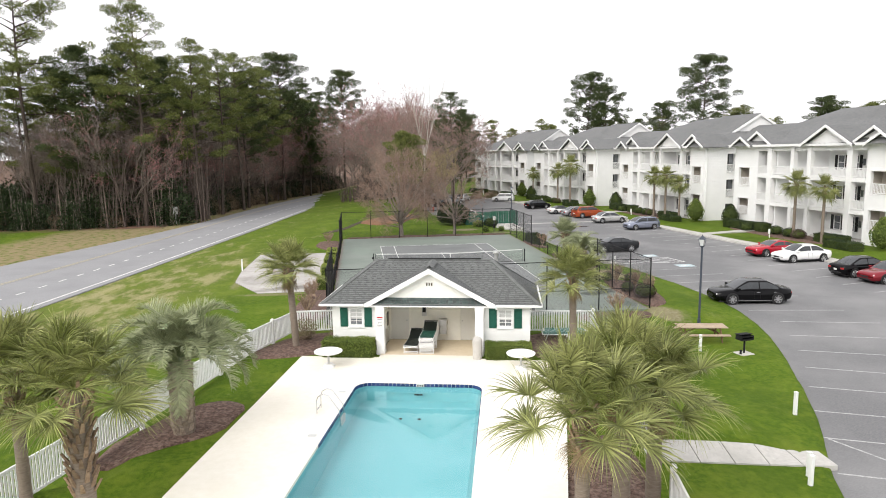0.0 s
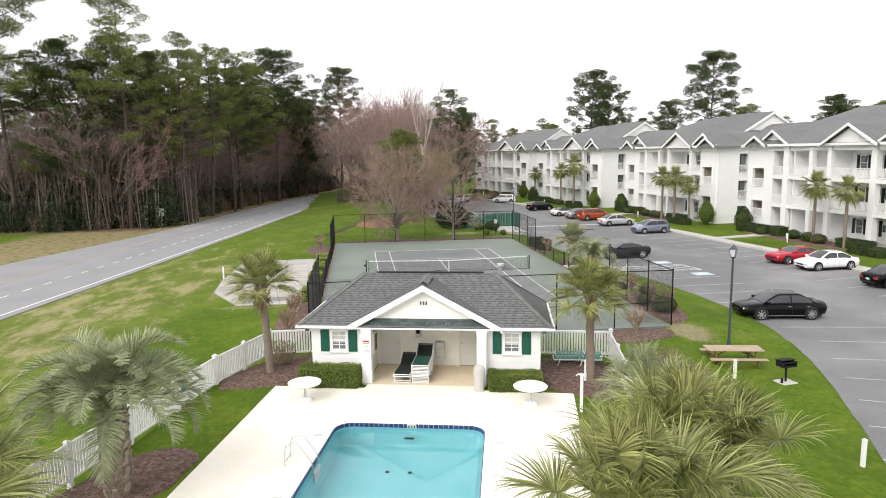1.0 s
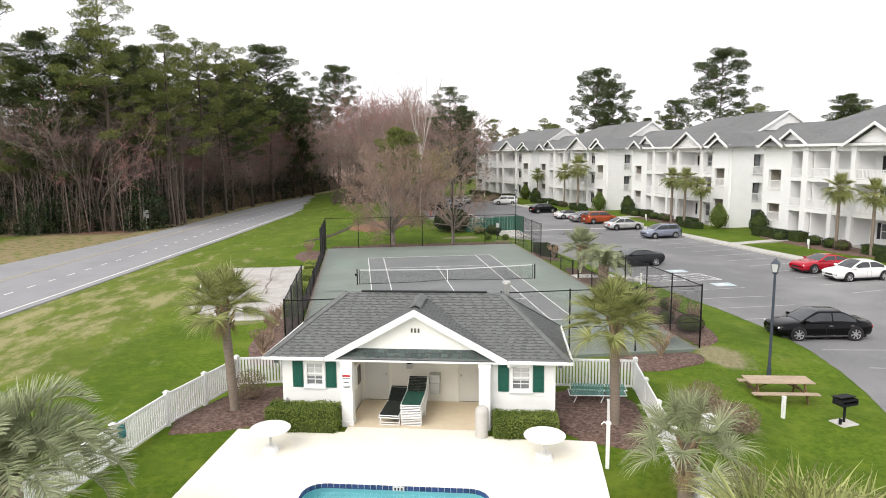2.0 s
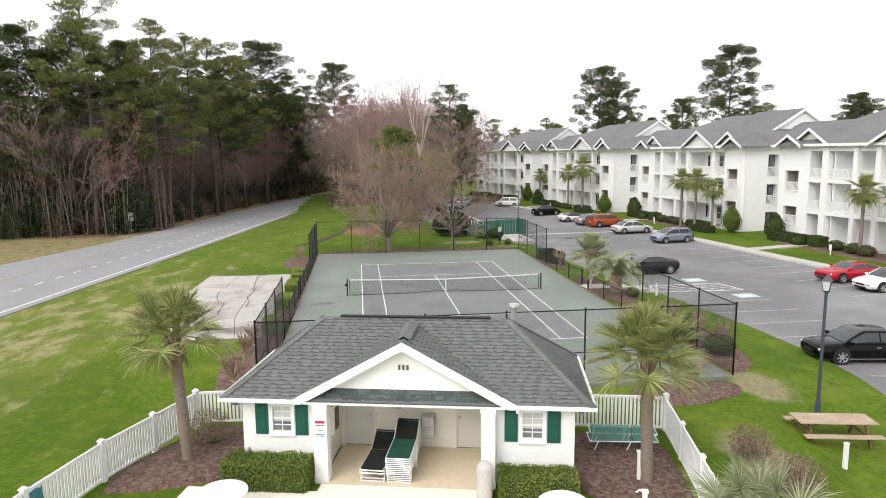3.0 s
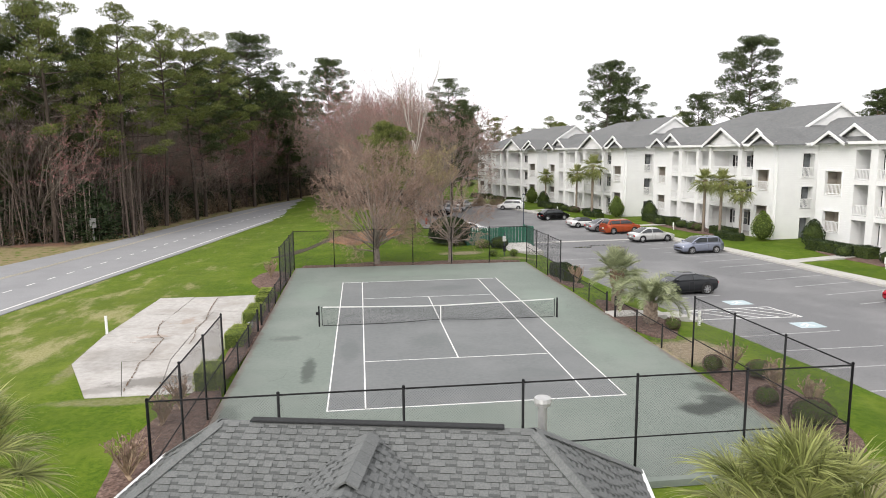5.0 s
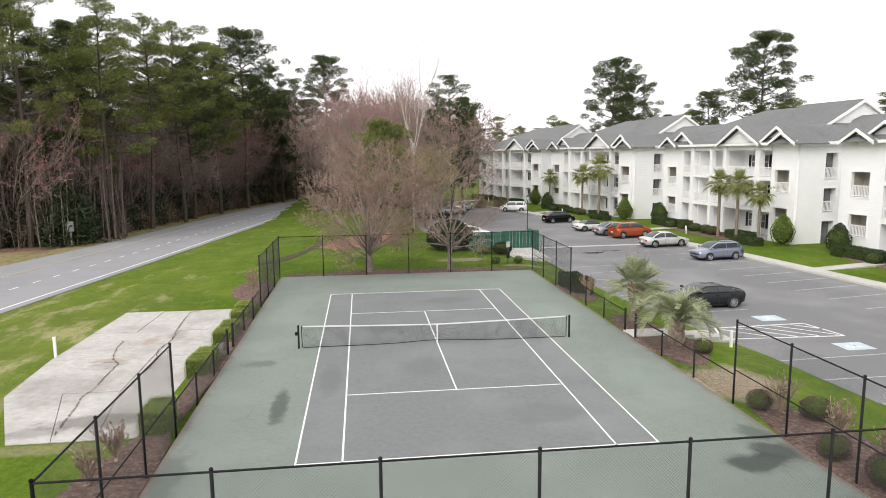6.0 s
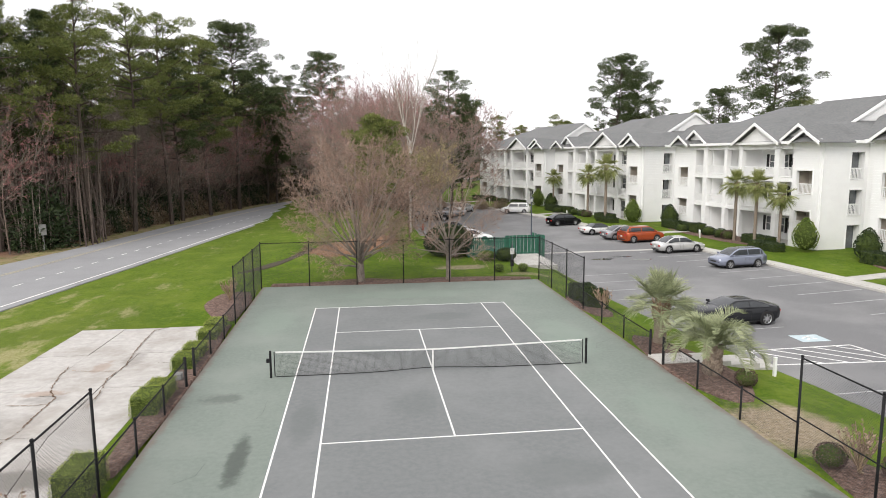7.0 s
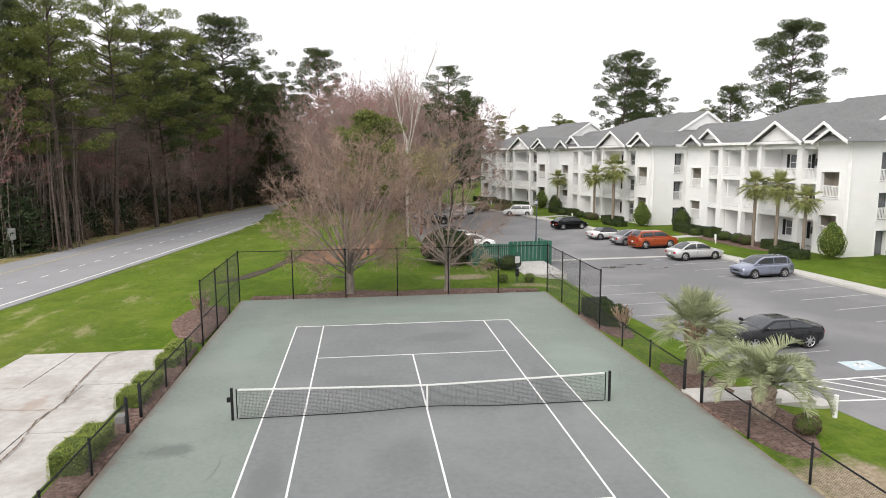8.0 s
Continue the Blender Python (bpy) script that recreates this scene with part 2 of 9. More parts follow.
def siding(name, colour, course):
    """White lap siding: a shallow saw-tooth relief up the wall."""
    m = material(name, colour, [c * 0.96 for c in colour], scale=0.7, rough=0.5)
    nt = m.node_tree
    geo = nt.nodes.new("ShaderNodeNewGeometry")
    sep = nt.nodes.new("ShaderNodeSeparateXYZ")
    div = nt.nodes.new("ShaderNodeMath")
    div.operation = "DIVIDE"
    div.inputs[1].default_value = course
    fr = nt.nodes.new("ShaderNodeMath")
    fr.operation = "FRACT"
    b = nt.nodes.new("ShaderNodeBump")
    b.inputs["Strength"].default_value = 0.5
    b.inputs["Distance"].default_value = 0.03
    nt.links.new(geo.outputs["Position"], sep.inputs["Vector"])
    nt.links.new(sep.outputs["Z"], div.inputs[0])
    nt.links.new(div.outputs[0], fr.inputs[0])
    nt.links.new(fr.outputs[0], b.inputs["Height"])
    nt.links.new(b.outputs["Normal"], nt.nodes["Principled BSDF"].inputs["Normal"])
    return m


APT_SIDING = siding("apartment_siding", (0.87, 0.87, 0.865), 0.22)
APT_TRIM = material("apartment_trim", (0.82, 0.82, 0.81), (0.78, 0.78, 0.77), scale=2, rough=0.5)
# beige darker than the siding, with the recess's shade put into the colour
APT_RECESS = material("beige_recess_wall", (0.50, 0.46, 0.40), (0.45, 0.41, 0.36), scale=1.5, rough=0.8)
BLACK_SHUTTER = material("black_shutter", (0.015, 0.015, 0.016), (0.022, 0.022, 0.023), scale=8, rough=0.6)
CONC_FLOOR = material("balcony_floor", (0.45, 0.44, 0.42), (0.40, 0.39, 0.37), scale=4, rough=0.9)
STRAP_GREEN = material("dark_green_strap", (0.012, 0.06, 0.042), (0.02, 0.09, 0.065), scale=12, rough=0.5)
STRAP_BLACK = material("black_strap", (0.014, 0.018, 0.016), (0.02, 0.026, 0.023), scale=12, rough=0.5)
STRAP_TEAL = material("teal_strap", (0.018, 0.13, 0.10), (0.04, 0.20, 0.16), scale=12, rough=0.4)
OLD_WOOD = material("weathered_wood", (0.33, 0.25, 0.175), (0.44, 0.35, 0.26), scale=5, rough=0.85, bump=0.4, stretch=(1, 6, 1), stain=(0.26, 0.2, 0.15), stain_scale=1.5)
BROWN_WOOD = material("brown_stained_wood", (0.15, 0.085, 0.05), (0.20, 0.12, 0.075), scale=6, rough=0.85, bump=0.3)
GREY_PLASTIC = material("speckled_grey_bin", (0.44, 0.42, 0.39), (0.52, 0.50, 0.47), scale=30, rough=0.8)
LAMP_POLE = material("dark_blue_grey_pole", (0.045, 0.055, 0.075), (0.06, 0.07, 0.09), scale=10, rough=0.5)
LAMP_GLASS = material("lamp_glass", (0.55, 0.56, 0.56), (0.62, 0.63, 0.63), scale=8, rough=0.15, spec=0.6)
GREEN_FENCE = material("green_painted_boards", (0.018, 0.10, 0.062), (0.03, 0.135, 0.085), scale=5, rough=0.7, random_tone=0.18, stain=(0.03, 0.10, 0.075), stain_scale=1.0)
TYRE = material("tyre_rubber", (0.012, 0.012, 0.012), (0.022, 0.022, 0.022), scale=20, rough=0.85)
RIM = material("alloy_rim", (0.55, 0.55, 0.56), (0.48, 0.48, 0.49), scale=12, rough=0.3, metal=0.8)
CAR_GLASS = material("car_glass", (0.028, 0.031, 0.034), (0.045, 0.049, 0.053), scale=2, rough=0.04, spec=0.5)
CAR_TRIM = material("black_car_trim", (0.015, 0.015, 0.016), (0.022, 0.022, 0.023), scale=12, rough=0.6)
HEAD_LAMP = material("headlamp_glass", (0.70, 0.71, 0.72), (0.6, 0.6, 0.62), scale=10, rough=0.1, spec=0.8)
TAIL_LAMP = material("tail_lamp_red", (0.30, 0.012, 0.012), (0.38, 0.02, 0.02), scale=10, rough=0.15, spec=0.7)
PLATE = material("pale_plate", (0.6, 0.6, 0.58), (0.55, 0.55, 0.53), scale=10, rough=0.5)
RUST_RED = material("hydrant_red", (0.28, 0.03, 0.02), (0.34, 0.05, 0.035), scale=10, rough=0.5)


def car_paint(name, colour, metal=0.3):
    dark = max(colour) < 0.05
    m = material(name, colour, [min(1, c * 1.06) for c in colour], scale=1.5, rough=0.1, metal=0.0 if dark else metal, spec=0.16 if dark else 0.35)
    b = m.node_tree.nodes["Principled BSDF"]
    b.inputs["Coat Weight"].default_value = 0.05 if dark else 0.3
    b.inputs["Coat Roughness"].default_value = 0.06
    return m


def leaf_material(name, a, b, tone=0.3, rough=0.65, through=0.25):
    """Foliage: two greens by island, a little light let through."""
    m = material(name, a, b, scale=0.9, rough=rough, island_tone=tone, spec=0.25)
    nt = m.node_tree
    bsdf, out = nt.nodes["Principled BSDF"], nt.nodes["Material Output"]
    tr = nt.nodes.new("ShaderNodeBsdfTranslucent")
    colour = bsdf.inputs["Base Color"].links[0].from_socket
    nt.links.new(colour, tr.inputs["Color"])
    mx = nt.nodes.new("ShaderNodeMixShader")
    mx.inputs["Fac"].default_value = through
    nt.links.new(bsdf.outputs["BSDF"], mx.inputs[1])
    nt.links.new(tr.outputs["BSDF"], mx.inputs[2])
    nt.links.new(mx.outputs["Shader"], out.inputs["Surface"])
    return m


NEEDLES = leaf_material("pine_needles_green", (0.085, 0.112, 0.028), (0.20, 0.215, 0.065), 0.3, 0.7, 0.2)
NEEDLES_DARK = leaf_material("pine_needles_dark", (0.045, 0.066, 0.024), (0.085, 0.108, 0.038), 0.45, 0.7, 0.15)
SABAL = leaf_material("sabal_frond", (0.16, 0.188, 0.050), (0.37, 0.385, 0.155), 0.5, 0.4, 0.25)
PINDO = leaf_material("silver_green_frond", (0.22, 0.25, 0.135), (0.36, 0.385, 0.23), 0.35, 0.55, 0.2)
DEAD_FROND = leaf_material("dry_frond", (0.25, 0.18, 0.10), (0.33, 0.25, 0.15), 0.3, 0.8, 0.15)
HEDGE_LEAF = leaf_material("hedge_leaf", (0.095, 0.145, 0.024), (0.20, 0.245, 0.055), 0.4, 0.6, 0.2)
CLIPPED_LEAF = leaf_material("bright_clipped_leaf", (0.19, 0.245, 0.035), (0.30, 0.345, 0.075), 0.3, 0.6, 0.2)
DARK_LEAF = leaf_material("dark_evergreen_leaf", (0.018, 0.032, 0.012), (0.04, 0.058, 0.022), 0.4, 0.55, 0.12)
BROWN_LEAF = leaf_material("winter_brown_leaf", (0.16, 0.118, 0.076), (0.26, 0.20, 0.14), 0.4, 0.8, 0.15)
MAROON_LEAF = leaf_material("maroon_winter_leaf", (0.060, 0.038, 0.033), (0.125, 0.082, 0.070), 0.4, 0.7, 0.12)
BUD_RED = leaf_material("red_buds", (0.32, 0.145, 0.142), (0.44, 0.235, 0.225), 0.3, 0.8, 0.25)
BUD_BROWN = leaf_material("russet_buds", (0.265, 0.165, 0.14), (0.37, 0.255, 0.22), 0.3, 0.8, 0.25)
# dark green filler; the shade between leaves is put into its colour
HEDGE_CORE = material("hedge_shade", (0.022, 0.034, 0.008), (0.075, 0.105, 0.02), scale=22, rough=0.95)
PALE_BARK = material("grey_bark", (0.17, 0.14, 0.118), (0.29, 0.248, 0.21), scale=6, rough=0.9, bump=0.4, stretch=(1, 1, 0.4))
TWIG_BARK = material("grey_brown_twig", (0.17, 0.135, 0.115), (0.29, 0.24, 0.21), scale=4, rough=0.9, island_tone=0.3)
WHITE_BARK = material("pale_sycamore_bark", (0.36, 0.32, 0.285), (0.50, 0.46, 0.42), scale=3, rough=0.85, stain=(0.24, 0.20, 0.17), stain_scale=1.5)
PALM_BARK = material("palm_trunk", (0.17, 0.135, 0.105), (0.25, 0.205, 0.165), scale=9, rough=0.9, bump=0.6, stretch=(0.6, 0.6, 3))
PALM_BOOT = material("palm_boot", (0.20, 0.135, 0.085), (0.33, 0.24, 0.165), scale=9, rough=0.9, bump=0.4, random_tone=0.3)
GREY_BOOT = material("grey_leaf_base", (0.19, 0.145, 0.11), (0.33, 0.27, 0.22), scale=9, rough=0.9, bump=0.4, random_tone=0.3)
LICHEN_TWIG = material("tan_twig", (0.27, 0.195, 0.13), (0.35, 0.27, 0.19), scale=5, rough=0.9, island_tone=0.25)

BUD_TAN = leaf_material("tan_twig_ends", (0.25, 0.168, 0.132), (0.35, 0.25, 0.20), 0.35, 0.8, 0.15)
BUD_GREY = leaf_material("grey_twig_haze", (0.21, 0.165, 0.145), (0.33, 0.27, 0.24), 0.35, 0.8, 0.2)
BUD_OLIVE = leaf_material("yellow_olive_buds", (0.27, 0.22, 0.12), (0.36, 0.30, 0.17), 0.35, 0.8, 0.25)
SIDING_BOARD = material("white_board", (0.80, 0.80, 0.78), (0.76, 0.76, 0.74), scale=3, rough=0.5, random_tone=0.02)


def lawn_material():
    """Lawn with a worn, straw-streaked strip along the road, a tan verge beyond it and leaf litter under the woods."""
    m = bpy.data.materials.new("lawn_and_litter")
    m.use_nodes = True
    nt = m.node_tree
    n, ln = nt.nodes, nt.links
    bsdf = n["Principled BSDF"]
    bsdf.inputs["Roughness"].default_value = 0.9
    bsdf.inputs["Specular IOR Level"].default_value = 0.1
    geo = n.new("ShaderNodeNewGeometry")
    sep = n.new("ShaderNodeSeparateXYZ")
    ln.new(geo.outputs["Position"], sep.inputs["Vector"])

    def put(sock, v):
        if isinstance(v, (int, float)):
            sock.default_value = v
        elif isinstance(v, tuple):
            sock.default_value = rgb(v)
        else:
            ln.new(v, sock)

    def calc(op, a, b=0.0, c=0.0):
        k = n.new("ShaderNodeMath")
        k.operation = op
        for i, v in enumerate((a, b, c)):
            put(k.inputs[i], v)
        return k.outputs[0]

    def ramp(v, lo, hi, to=1.0):
        k = n.new("ShaderNodeMapRange")
        k.interpolation_type = "SMOOTHSTEP"
        put(k.inputs["Value"], v)
        put(k.inputs["From Min"], lo)
        put(k.inputs["From Max"], hi)
        put(k.inputs["To Max"], to)
        return k.outputs["Result"]

    def grain(scale, detail=5.0, stretch=(1, 1, 1), turn=0.0, rough=0.6):
        mp = n.new("ShaderNodeMapping")
        mp.inputs["Scale"].default_value = stretch
        mp.inputs["Rotation"].default_value = (0, 0, turn)
        ln.new(geo.outputs["Position"], mp.inputs["Vector"])
        k = n.new("ShaderNodeTexNoise")
        k.inputs["Scale"].default_value = scale
        k.inputs["Detail"].default_value = detail
        k.inputs["Roughness"].default_value = rough
        ln.new(mp.outputs["Vector"], k.inputs["Vector"])
        return k.outputs["Fac"]

    def blend(f, a, b):
        k = n.new("ShaderNodeMix")
        k.data_type = "RGBA"
        put(k.inputs["Factor"], f)
        put(k.inputs["A"], a)
        put(k.inputs["B"], b)
        return k.outputs["Result"]

    x, y = sep.outputs["X"], sep.outputs["Y"]
    bend = calc("MAXIMUM", calc("SUBTRACT", y, 60.0), 0.0)
    line = calc("ADD", calc("MULTIPLY_ADD", y, 0.162, -26.5), calc("MULTIPLY", calc("MULTIPLY", bend, bend), 0.0014))
    d = calc("SUBTRACT", x, line)                        # metres from the road's edge line, to the right
    tuft = grain(26.0, 3.0)
    green = blend(ramp(grain(5.0), 0.35, 0.65), (0.064, 0.118, 0.007), (0.115, 0.172, 0.014))
    green = blend(ramp(tuft, 0.40, 0.62, 0.45), green, (0.040, 0.070, 0.006))
    green = blend(ramp(grain(0.45), 0.45, 0.70, 0.6), green, (0.150, 0.186, 0.026))
    green = blend(ramp(grain(0.16, 4.0), 0.42, 0.62, 0.6), green, (0.048, 0.088, 0.006))
    green = blend(ramp(grain(1.6, 6.0, rough=0.7), 0.50, 0.66, 0.55), green, (0.125, 0.168, 0.016))
    streak = grain(0.62, 8.0, (1.0, 0.42, 1.0), 0.165, 0.70)
    near = calc("MULTIPLY", ramp(d, -0.5, 1.0), calc("MULTIPLY", calc("SUBTRACT", 1.0, ramp(d, 6.5, 14.0)), calc("SUBTRACT", 1.0, ramp(y, -4.0, 26.0, 0.65))))
    worn = ramp(streak, calc("SUBTRACT", 0.60, calc("MULTIPLY", near, 0.17)), calc("SUBTRACT", 0.74, calc("MULTIPLY", near, 0.13)))
    worn = calc("MULTIPLY", worn, calc("MULTIPLY_ADD", near, 0.32, 0.38))
    green = blend(calc("MULTIPLY", near, 0.35), green, (0.17, 0.18, 0.05))
    straw = blend(ramp(grain(9.0), 0.35, 0.65), (0.27, 0.235, 0.115), (0.38, 0.335, 0.20))
    col = blend(worn, green, straw)
    rag = calc("MULTIPLY_ADD", grain(0.9, 7.0, rough=0.7), 1.6, -0.8)
    sand = blend(ramp(grain(6.0), 0.35, 0.65), (0.23, 0.18, 0.12), (0.33, 0.27, 0.20))
    for px, py, rx, ry, amount in ((9.9, -19.2, 1.3, 1.7, 0.65), (6.0, -25.5, 1.2, 2.2, 0.75), (10.6, -7.2, 2.0, 2.4, 0.95), (4.9, 24.3, 2.4, 1.1, 0.8), (-13.4, -9.6, 2.6, 0.5, 0.4), (-16.4, -3.0, 0.7, 5.0, 0.45),
                                   (-10.2, -31.5, 1.2, 2.6, 0.6), (-9.8, -36.4, 1.0, 2.0, 0.6), (9.3, 21.0, 2.0, 0.8, 0.5)):
        gx = calc("DIVIDE", calc("SUBTRACT", x, px), rx)
        gy = calc("DIVIDE", calc("SUBTRACT", y, py), ry)
        away = calc("SQRT", calc("ADD", calc("MULTIPLY", gx, gx), calc("MULTIPLY", gy, gy)))
        col = blend(calc("SUBTRACT", amount, ramp(calc("ADD", away, rag), 0.55, 1.05, amount)), col, sand)
    edge = grain(0.35, 6.0)
    left = calc("ADD", calc("MULTIPLY", d, -1.0), calc("MULTIPLY_ADD", edge, 5.0, -2.5))
    verge = calc("MULTIPLY", ramp(left, 9.6, 10.6), calc("SUBTRACT", 1.0, ramp(left, 22.0, 26.0)))
    col = blend(calc("MULTIPLY", verge, ramp(grain(1.3), 0.30, 0.55, 0.9)), col, (0.26, 0.20, 0.12))
    earth = blend(ramp(grain(3.0), 0.35, 0.65), (0.065, 0.045, 0.033), (0.14, 0.095, 0.068))
    earth = blend(ramp(grain(0.3), 0.48, 0.62, 0.8), earth, (0.19, 0.10, 0.07))
    wood = calc("MULTIPLY", ramp(left, 12.3, 13.6), ramp(calc("ADD", y, calc("MULTIPLY", edge, 8.0)), 39.0, 43.0))
    col = blend(wood, col, earth)
    ln.new(col, bsdf.inputs["Base Color"])
    b = n.new("ShaderNodeBump")
    b.inputs["Strength"].default_value = 0.7
    b.inputs["Distance"].default_value = 0.03
    ln.new(tuft, b.inputs["Height"])
    ln.new(b.outputs["Normal"], bsdf.inputs["Normal"])
    return m


GRASS = lawn_material()
WOOD_DARK = material("dark_sapling_bark", (0.080, 0.060, 0.050), (0.165, 0.128, 0.108), scale=3, rough=0.9, island_tone=0.4)
BOX_GREY = material("weathered_grey_box", (0.20, 0.20, 0.19), (0.28, 0.28, 0.27), scale=6, rough=0.7)

# ---------------------------------------------------------------- building helpers
def mesh_ob(name, bm, mat, smooth=False):
    me = bpy.data.meshes.new(name)
    bm.normal_update()
    bm.to_mesh(me)
    bm.free()
    for one in mat if isinstance(mat, (list, tuple)) else [mat]:
        me.materials.append(one)
    if smooth:
        me.polygons.foreach_set("use_smooth", [True] * len(me.polygons))
    return new(name, me)


def thing(name, m, label, category, group="", kind=""):
    ob = new(name)
    ob.matrix_world = m
    return tagged(ob, label, category, group, kind)


def part(name, bm, mat, parent, label="", smooth=False, at=None):
    """One mesh object under a thing or a part, in the parent's own axes."""
    ob = mesh_ob(name, bm, mat, smooth)
    ob.parent = parent
    if at is not None:
        ob.matrix_local = at
    if label:
        ob["label"] = label
    return ob


def box(bm, x0, x1, y0, y1, z0, z1, m=None, bevel=0.0):
    g = bmesh.ops.create_cube(bm, size=1.0, matrix=Matrix.Translation(((x0 + x1) / 2, (y0 + y1) / 2, (z0 + z1) / 2)) @ Matrix.Diagonal((abs(x1 - x0), abs(y1 - y0), abs(z1 - z0), 1)))
    if m is not None:
        bmesh.ops.transform(bm, matrix=m, verts=g["verts"])
    if bevel:
        bmesh.ops.bevel(bm, geom=list({e for v in g["verts"] for e in v.link_edges}), offset=bevel, segments=2, affect="EDGES", profile=0.5)
    return g["verts"]


def boxes(*rows, m=None, bevel=0.0):
    bm = bmesh.new()
    for r in rows:
        box(bm, *r, m=m, bevel=bevel)
    return bm


def poly(points, z0, z1=None, bm=None):
    """A flat polygon at z0 or, with z1, a slab from z0 up to z1."""
    bm = bm or bmesh.new()
    top = [bm.verts.new((x, y, z1 if z1 is not None else z0)) for x, y in points]
    f = bm.faces.new(top)
    f.normal_update()
    if f.normal.z < 0:
        f.normal_flip()
    if z1 is not None:
        low = [bm.verts.new((x, y, z0)) for x, y in points]
        for i in range(len(points)):
            j = (i + 1) % len(points)
            bm.faces.new((top[i], top[j], low[j], low[i]))
    return bm


def ring_fill(outer, inner, z, bm):
    vs = [[bm.verts.new((x, y, z)) for x, y in loop] for loop in (outer, inner)]
    es = [bm.edges.new((loop[i], loop[(i + 1) % len(loop)])) for loop in vs for i in range(len(loop))]
    bmesh.ops.triangle_fill(bm, use_beauty=True, use_dissolve=False, edges=es)
    return vs


def tube(bm, a, b, r0, r1=None, sides=8, caps=True):
    a, b = Vector(a), Vector(b)
    d = b - a
    r1 = r0 if r1 is None else r1
    bmesh.ops.create_cone(bm, cap_ends=caps, segments=sides, radius1=r0, radius2=r1, depth=d.length,
                          matrix=Matrix.Translation((a + b) / 2) @ d.to_track_quat("Z", "Y").to_matrix().to_4x4())
    return bm


def strip(bm, path, width, lift=0.0, height=None):
    """A flat ribbon along points (x, y, z)."""
    left, right = [], []
    for i, p in enumerate(path):
        a, b = Vector(path[max(0, i - 1)]), Vector(path[min(len(path) - 1, i + 1)])
        d = (b - a).to_2d().normalized()
        nrm = Vector((-d.y, d.x))
        left.append(bm.verts.new((p[0] + nrm.x * width / 2, p[1] + nrm.y * width / 2, p[2] + lift)))
        right.append(bm.verts.new((p[0] - nrm.x * width / 2, p[1] - nrm.y * width / 2, p[2] + lift)))
    for i in range(len(path) - 1):
        bm.faces.new((right[i], right[i + 1], left[i + 1], left[i]))
    return bm


def smooth01(v, a, b):
    t = min(1.0, max(0.0, (v - a) / (b - a)))
    return t * t * (3 - 2 * t)


def inside(x, y, pts):
    hit, n = False, len(pts)
    for i in range(n):
        (xa, ya), (xb, yb) = pts[i], pts[i - 1]
        if (ya > y) != (yb > y) and x < (xb - xa) * (y - ya) / (yb - ya) + xa:
            hit = not hit
    return hit


def curve_x(table, y):
    return float(np.interp(y, [t[0] for t in table], [t[1] for t in table]))


# ---------------------------------------------------------------- plan
CLUB = pose(-4.43, -25.585, 0, 0, 0, -12.6)          # clubhouse and pool axes: u along the front, v to the back


def club(u, v, z=0.0):
    return CLUB @ Vector((u, v, z))


LOT_Z, DECK_Z = -0.55, 0.22
# lot edge beside the court and the lawn, then the far kerb in front of the apartments
NEAR_KERB = [(-70, 1.2), (-45, 3.6), (-38.7, 5.75), (-37.3, 6.45), (-35.6, 7.5), (-33.7, 8.7), (-30.7, 10.25), (-26.4, 12.3), (-23.5, 13.55), (-21, 14.4), (-17.8, 15.2), (-14.2, 15.6), (-10, 15.5), (-3, 14.9), (3, 13.9), (10, 13.0), (14, 12.7), (25, 12.4), (26.5, 12.3)]
FAR_KERB = [(-70, 36.5), (-10, 32.9), (5, 32.3), (12.5, 31.4), (24.7, 30.3), (32, 29.2), (48, 26.8), (62, 24.4), (76, 21.5), (95, 15.5), (110, 9.5)]
LOT_POLY = [(x, y) for y, x in NEAR_KERB] + [(12.6, 31.5), (7.5, 33.5), (4.5, 38), (3.5, 52), (4.5, 75), (3.0, 95), (0.0, 112)] + [(x, y) for y, x in reversed(FAR_KERB)]
ROAD_RIGHT = [(-120, -45), (-60, -36), (-12, -28.6), (0, -26.5), (15, -24.0), (30, -21.5), (45, -19.2), (60, -16.8), (75, -14.0), (95, -9.4), (120, -2.0), (160, 14), (220, 45)]


def ground_z(x, y):
    z = -0.12 * smooth01(-x, 12, 20)
    d = x - curve_x(NEAR_KERB, y)
    south = smooth01(-y, 18.8, 21.5)                     # the lawn by the pool falls away sooner than beside the court
    fall = smooth01(d, -3.6, -0.2) * (1 - south) + smooth01(d, -7.2, -3.6) * south
    open_lawn = smooth01(-y, 30.5, 34)                   # an even slope where the path runs to the lot
    fall = fall * (1 - open_lawn) + min(1.0, max(0.0, (d + 6.2) / 6.0)) * open_lawn
    z += -0.44 * fall
    pool = smooth01(-y, 20.5, 23.5) * (1 - fall) * smooth01(x, -15, -11.5 - 0.25 * max(0, -y - 22))
    z = z * (1 - pool) + 0.17 * pool
    z += 0.35 * smooth01(y, 21, 34) * smooth01(-x, -4.5, -1) * (1 - smooth01(-x, 8, 15))
    z += -0.12 * smooth01(x, 30, 40)
    return z


def edge_z(x, y):
    return ground_z(x, y) + 0.035 * noise.noise((x * 0.25, y * 0.25, 3.0))


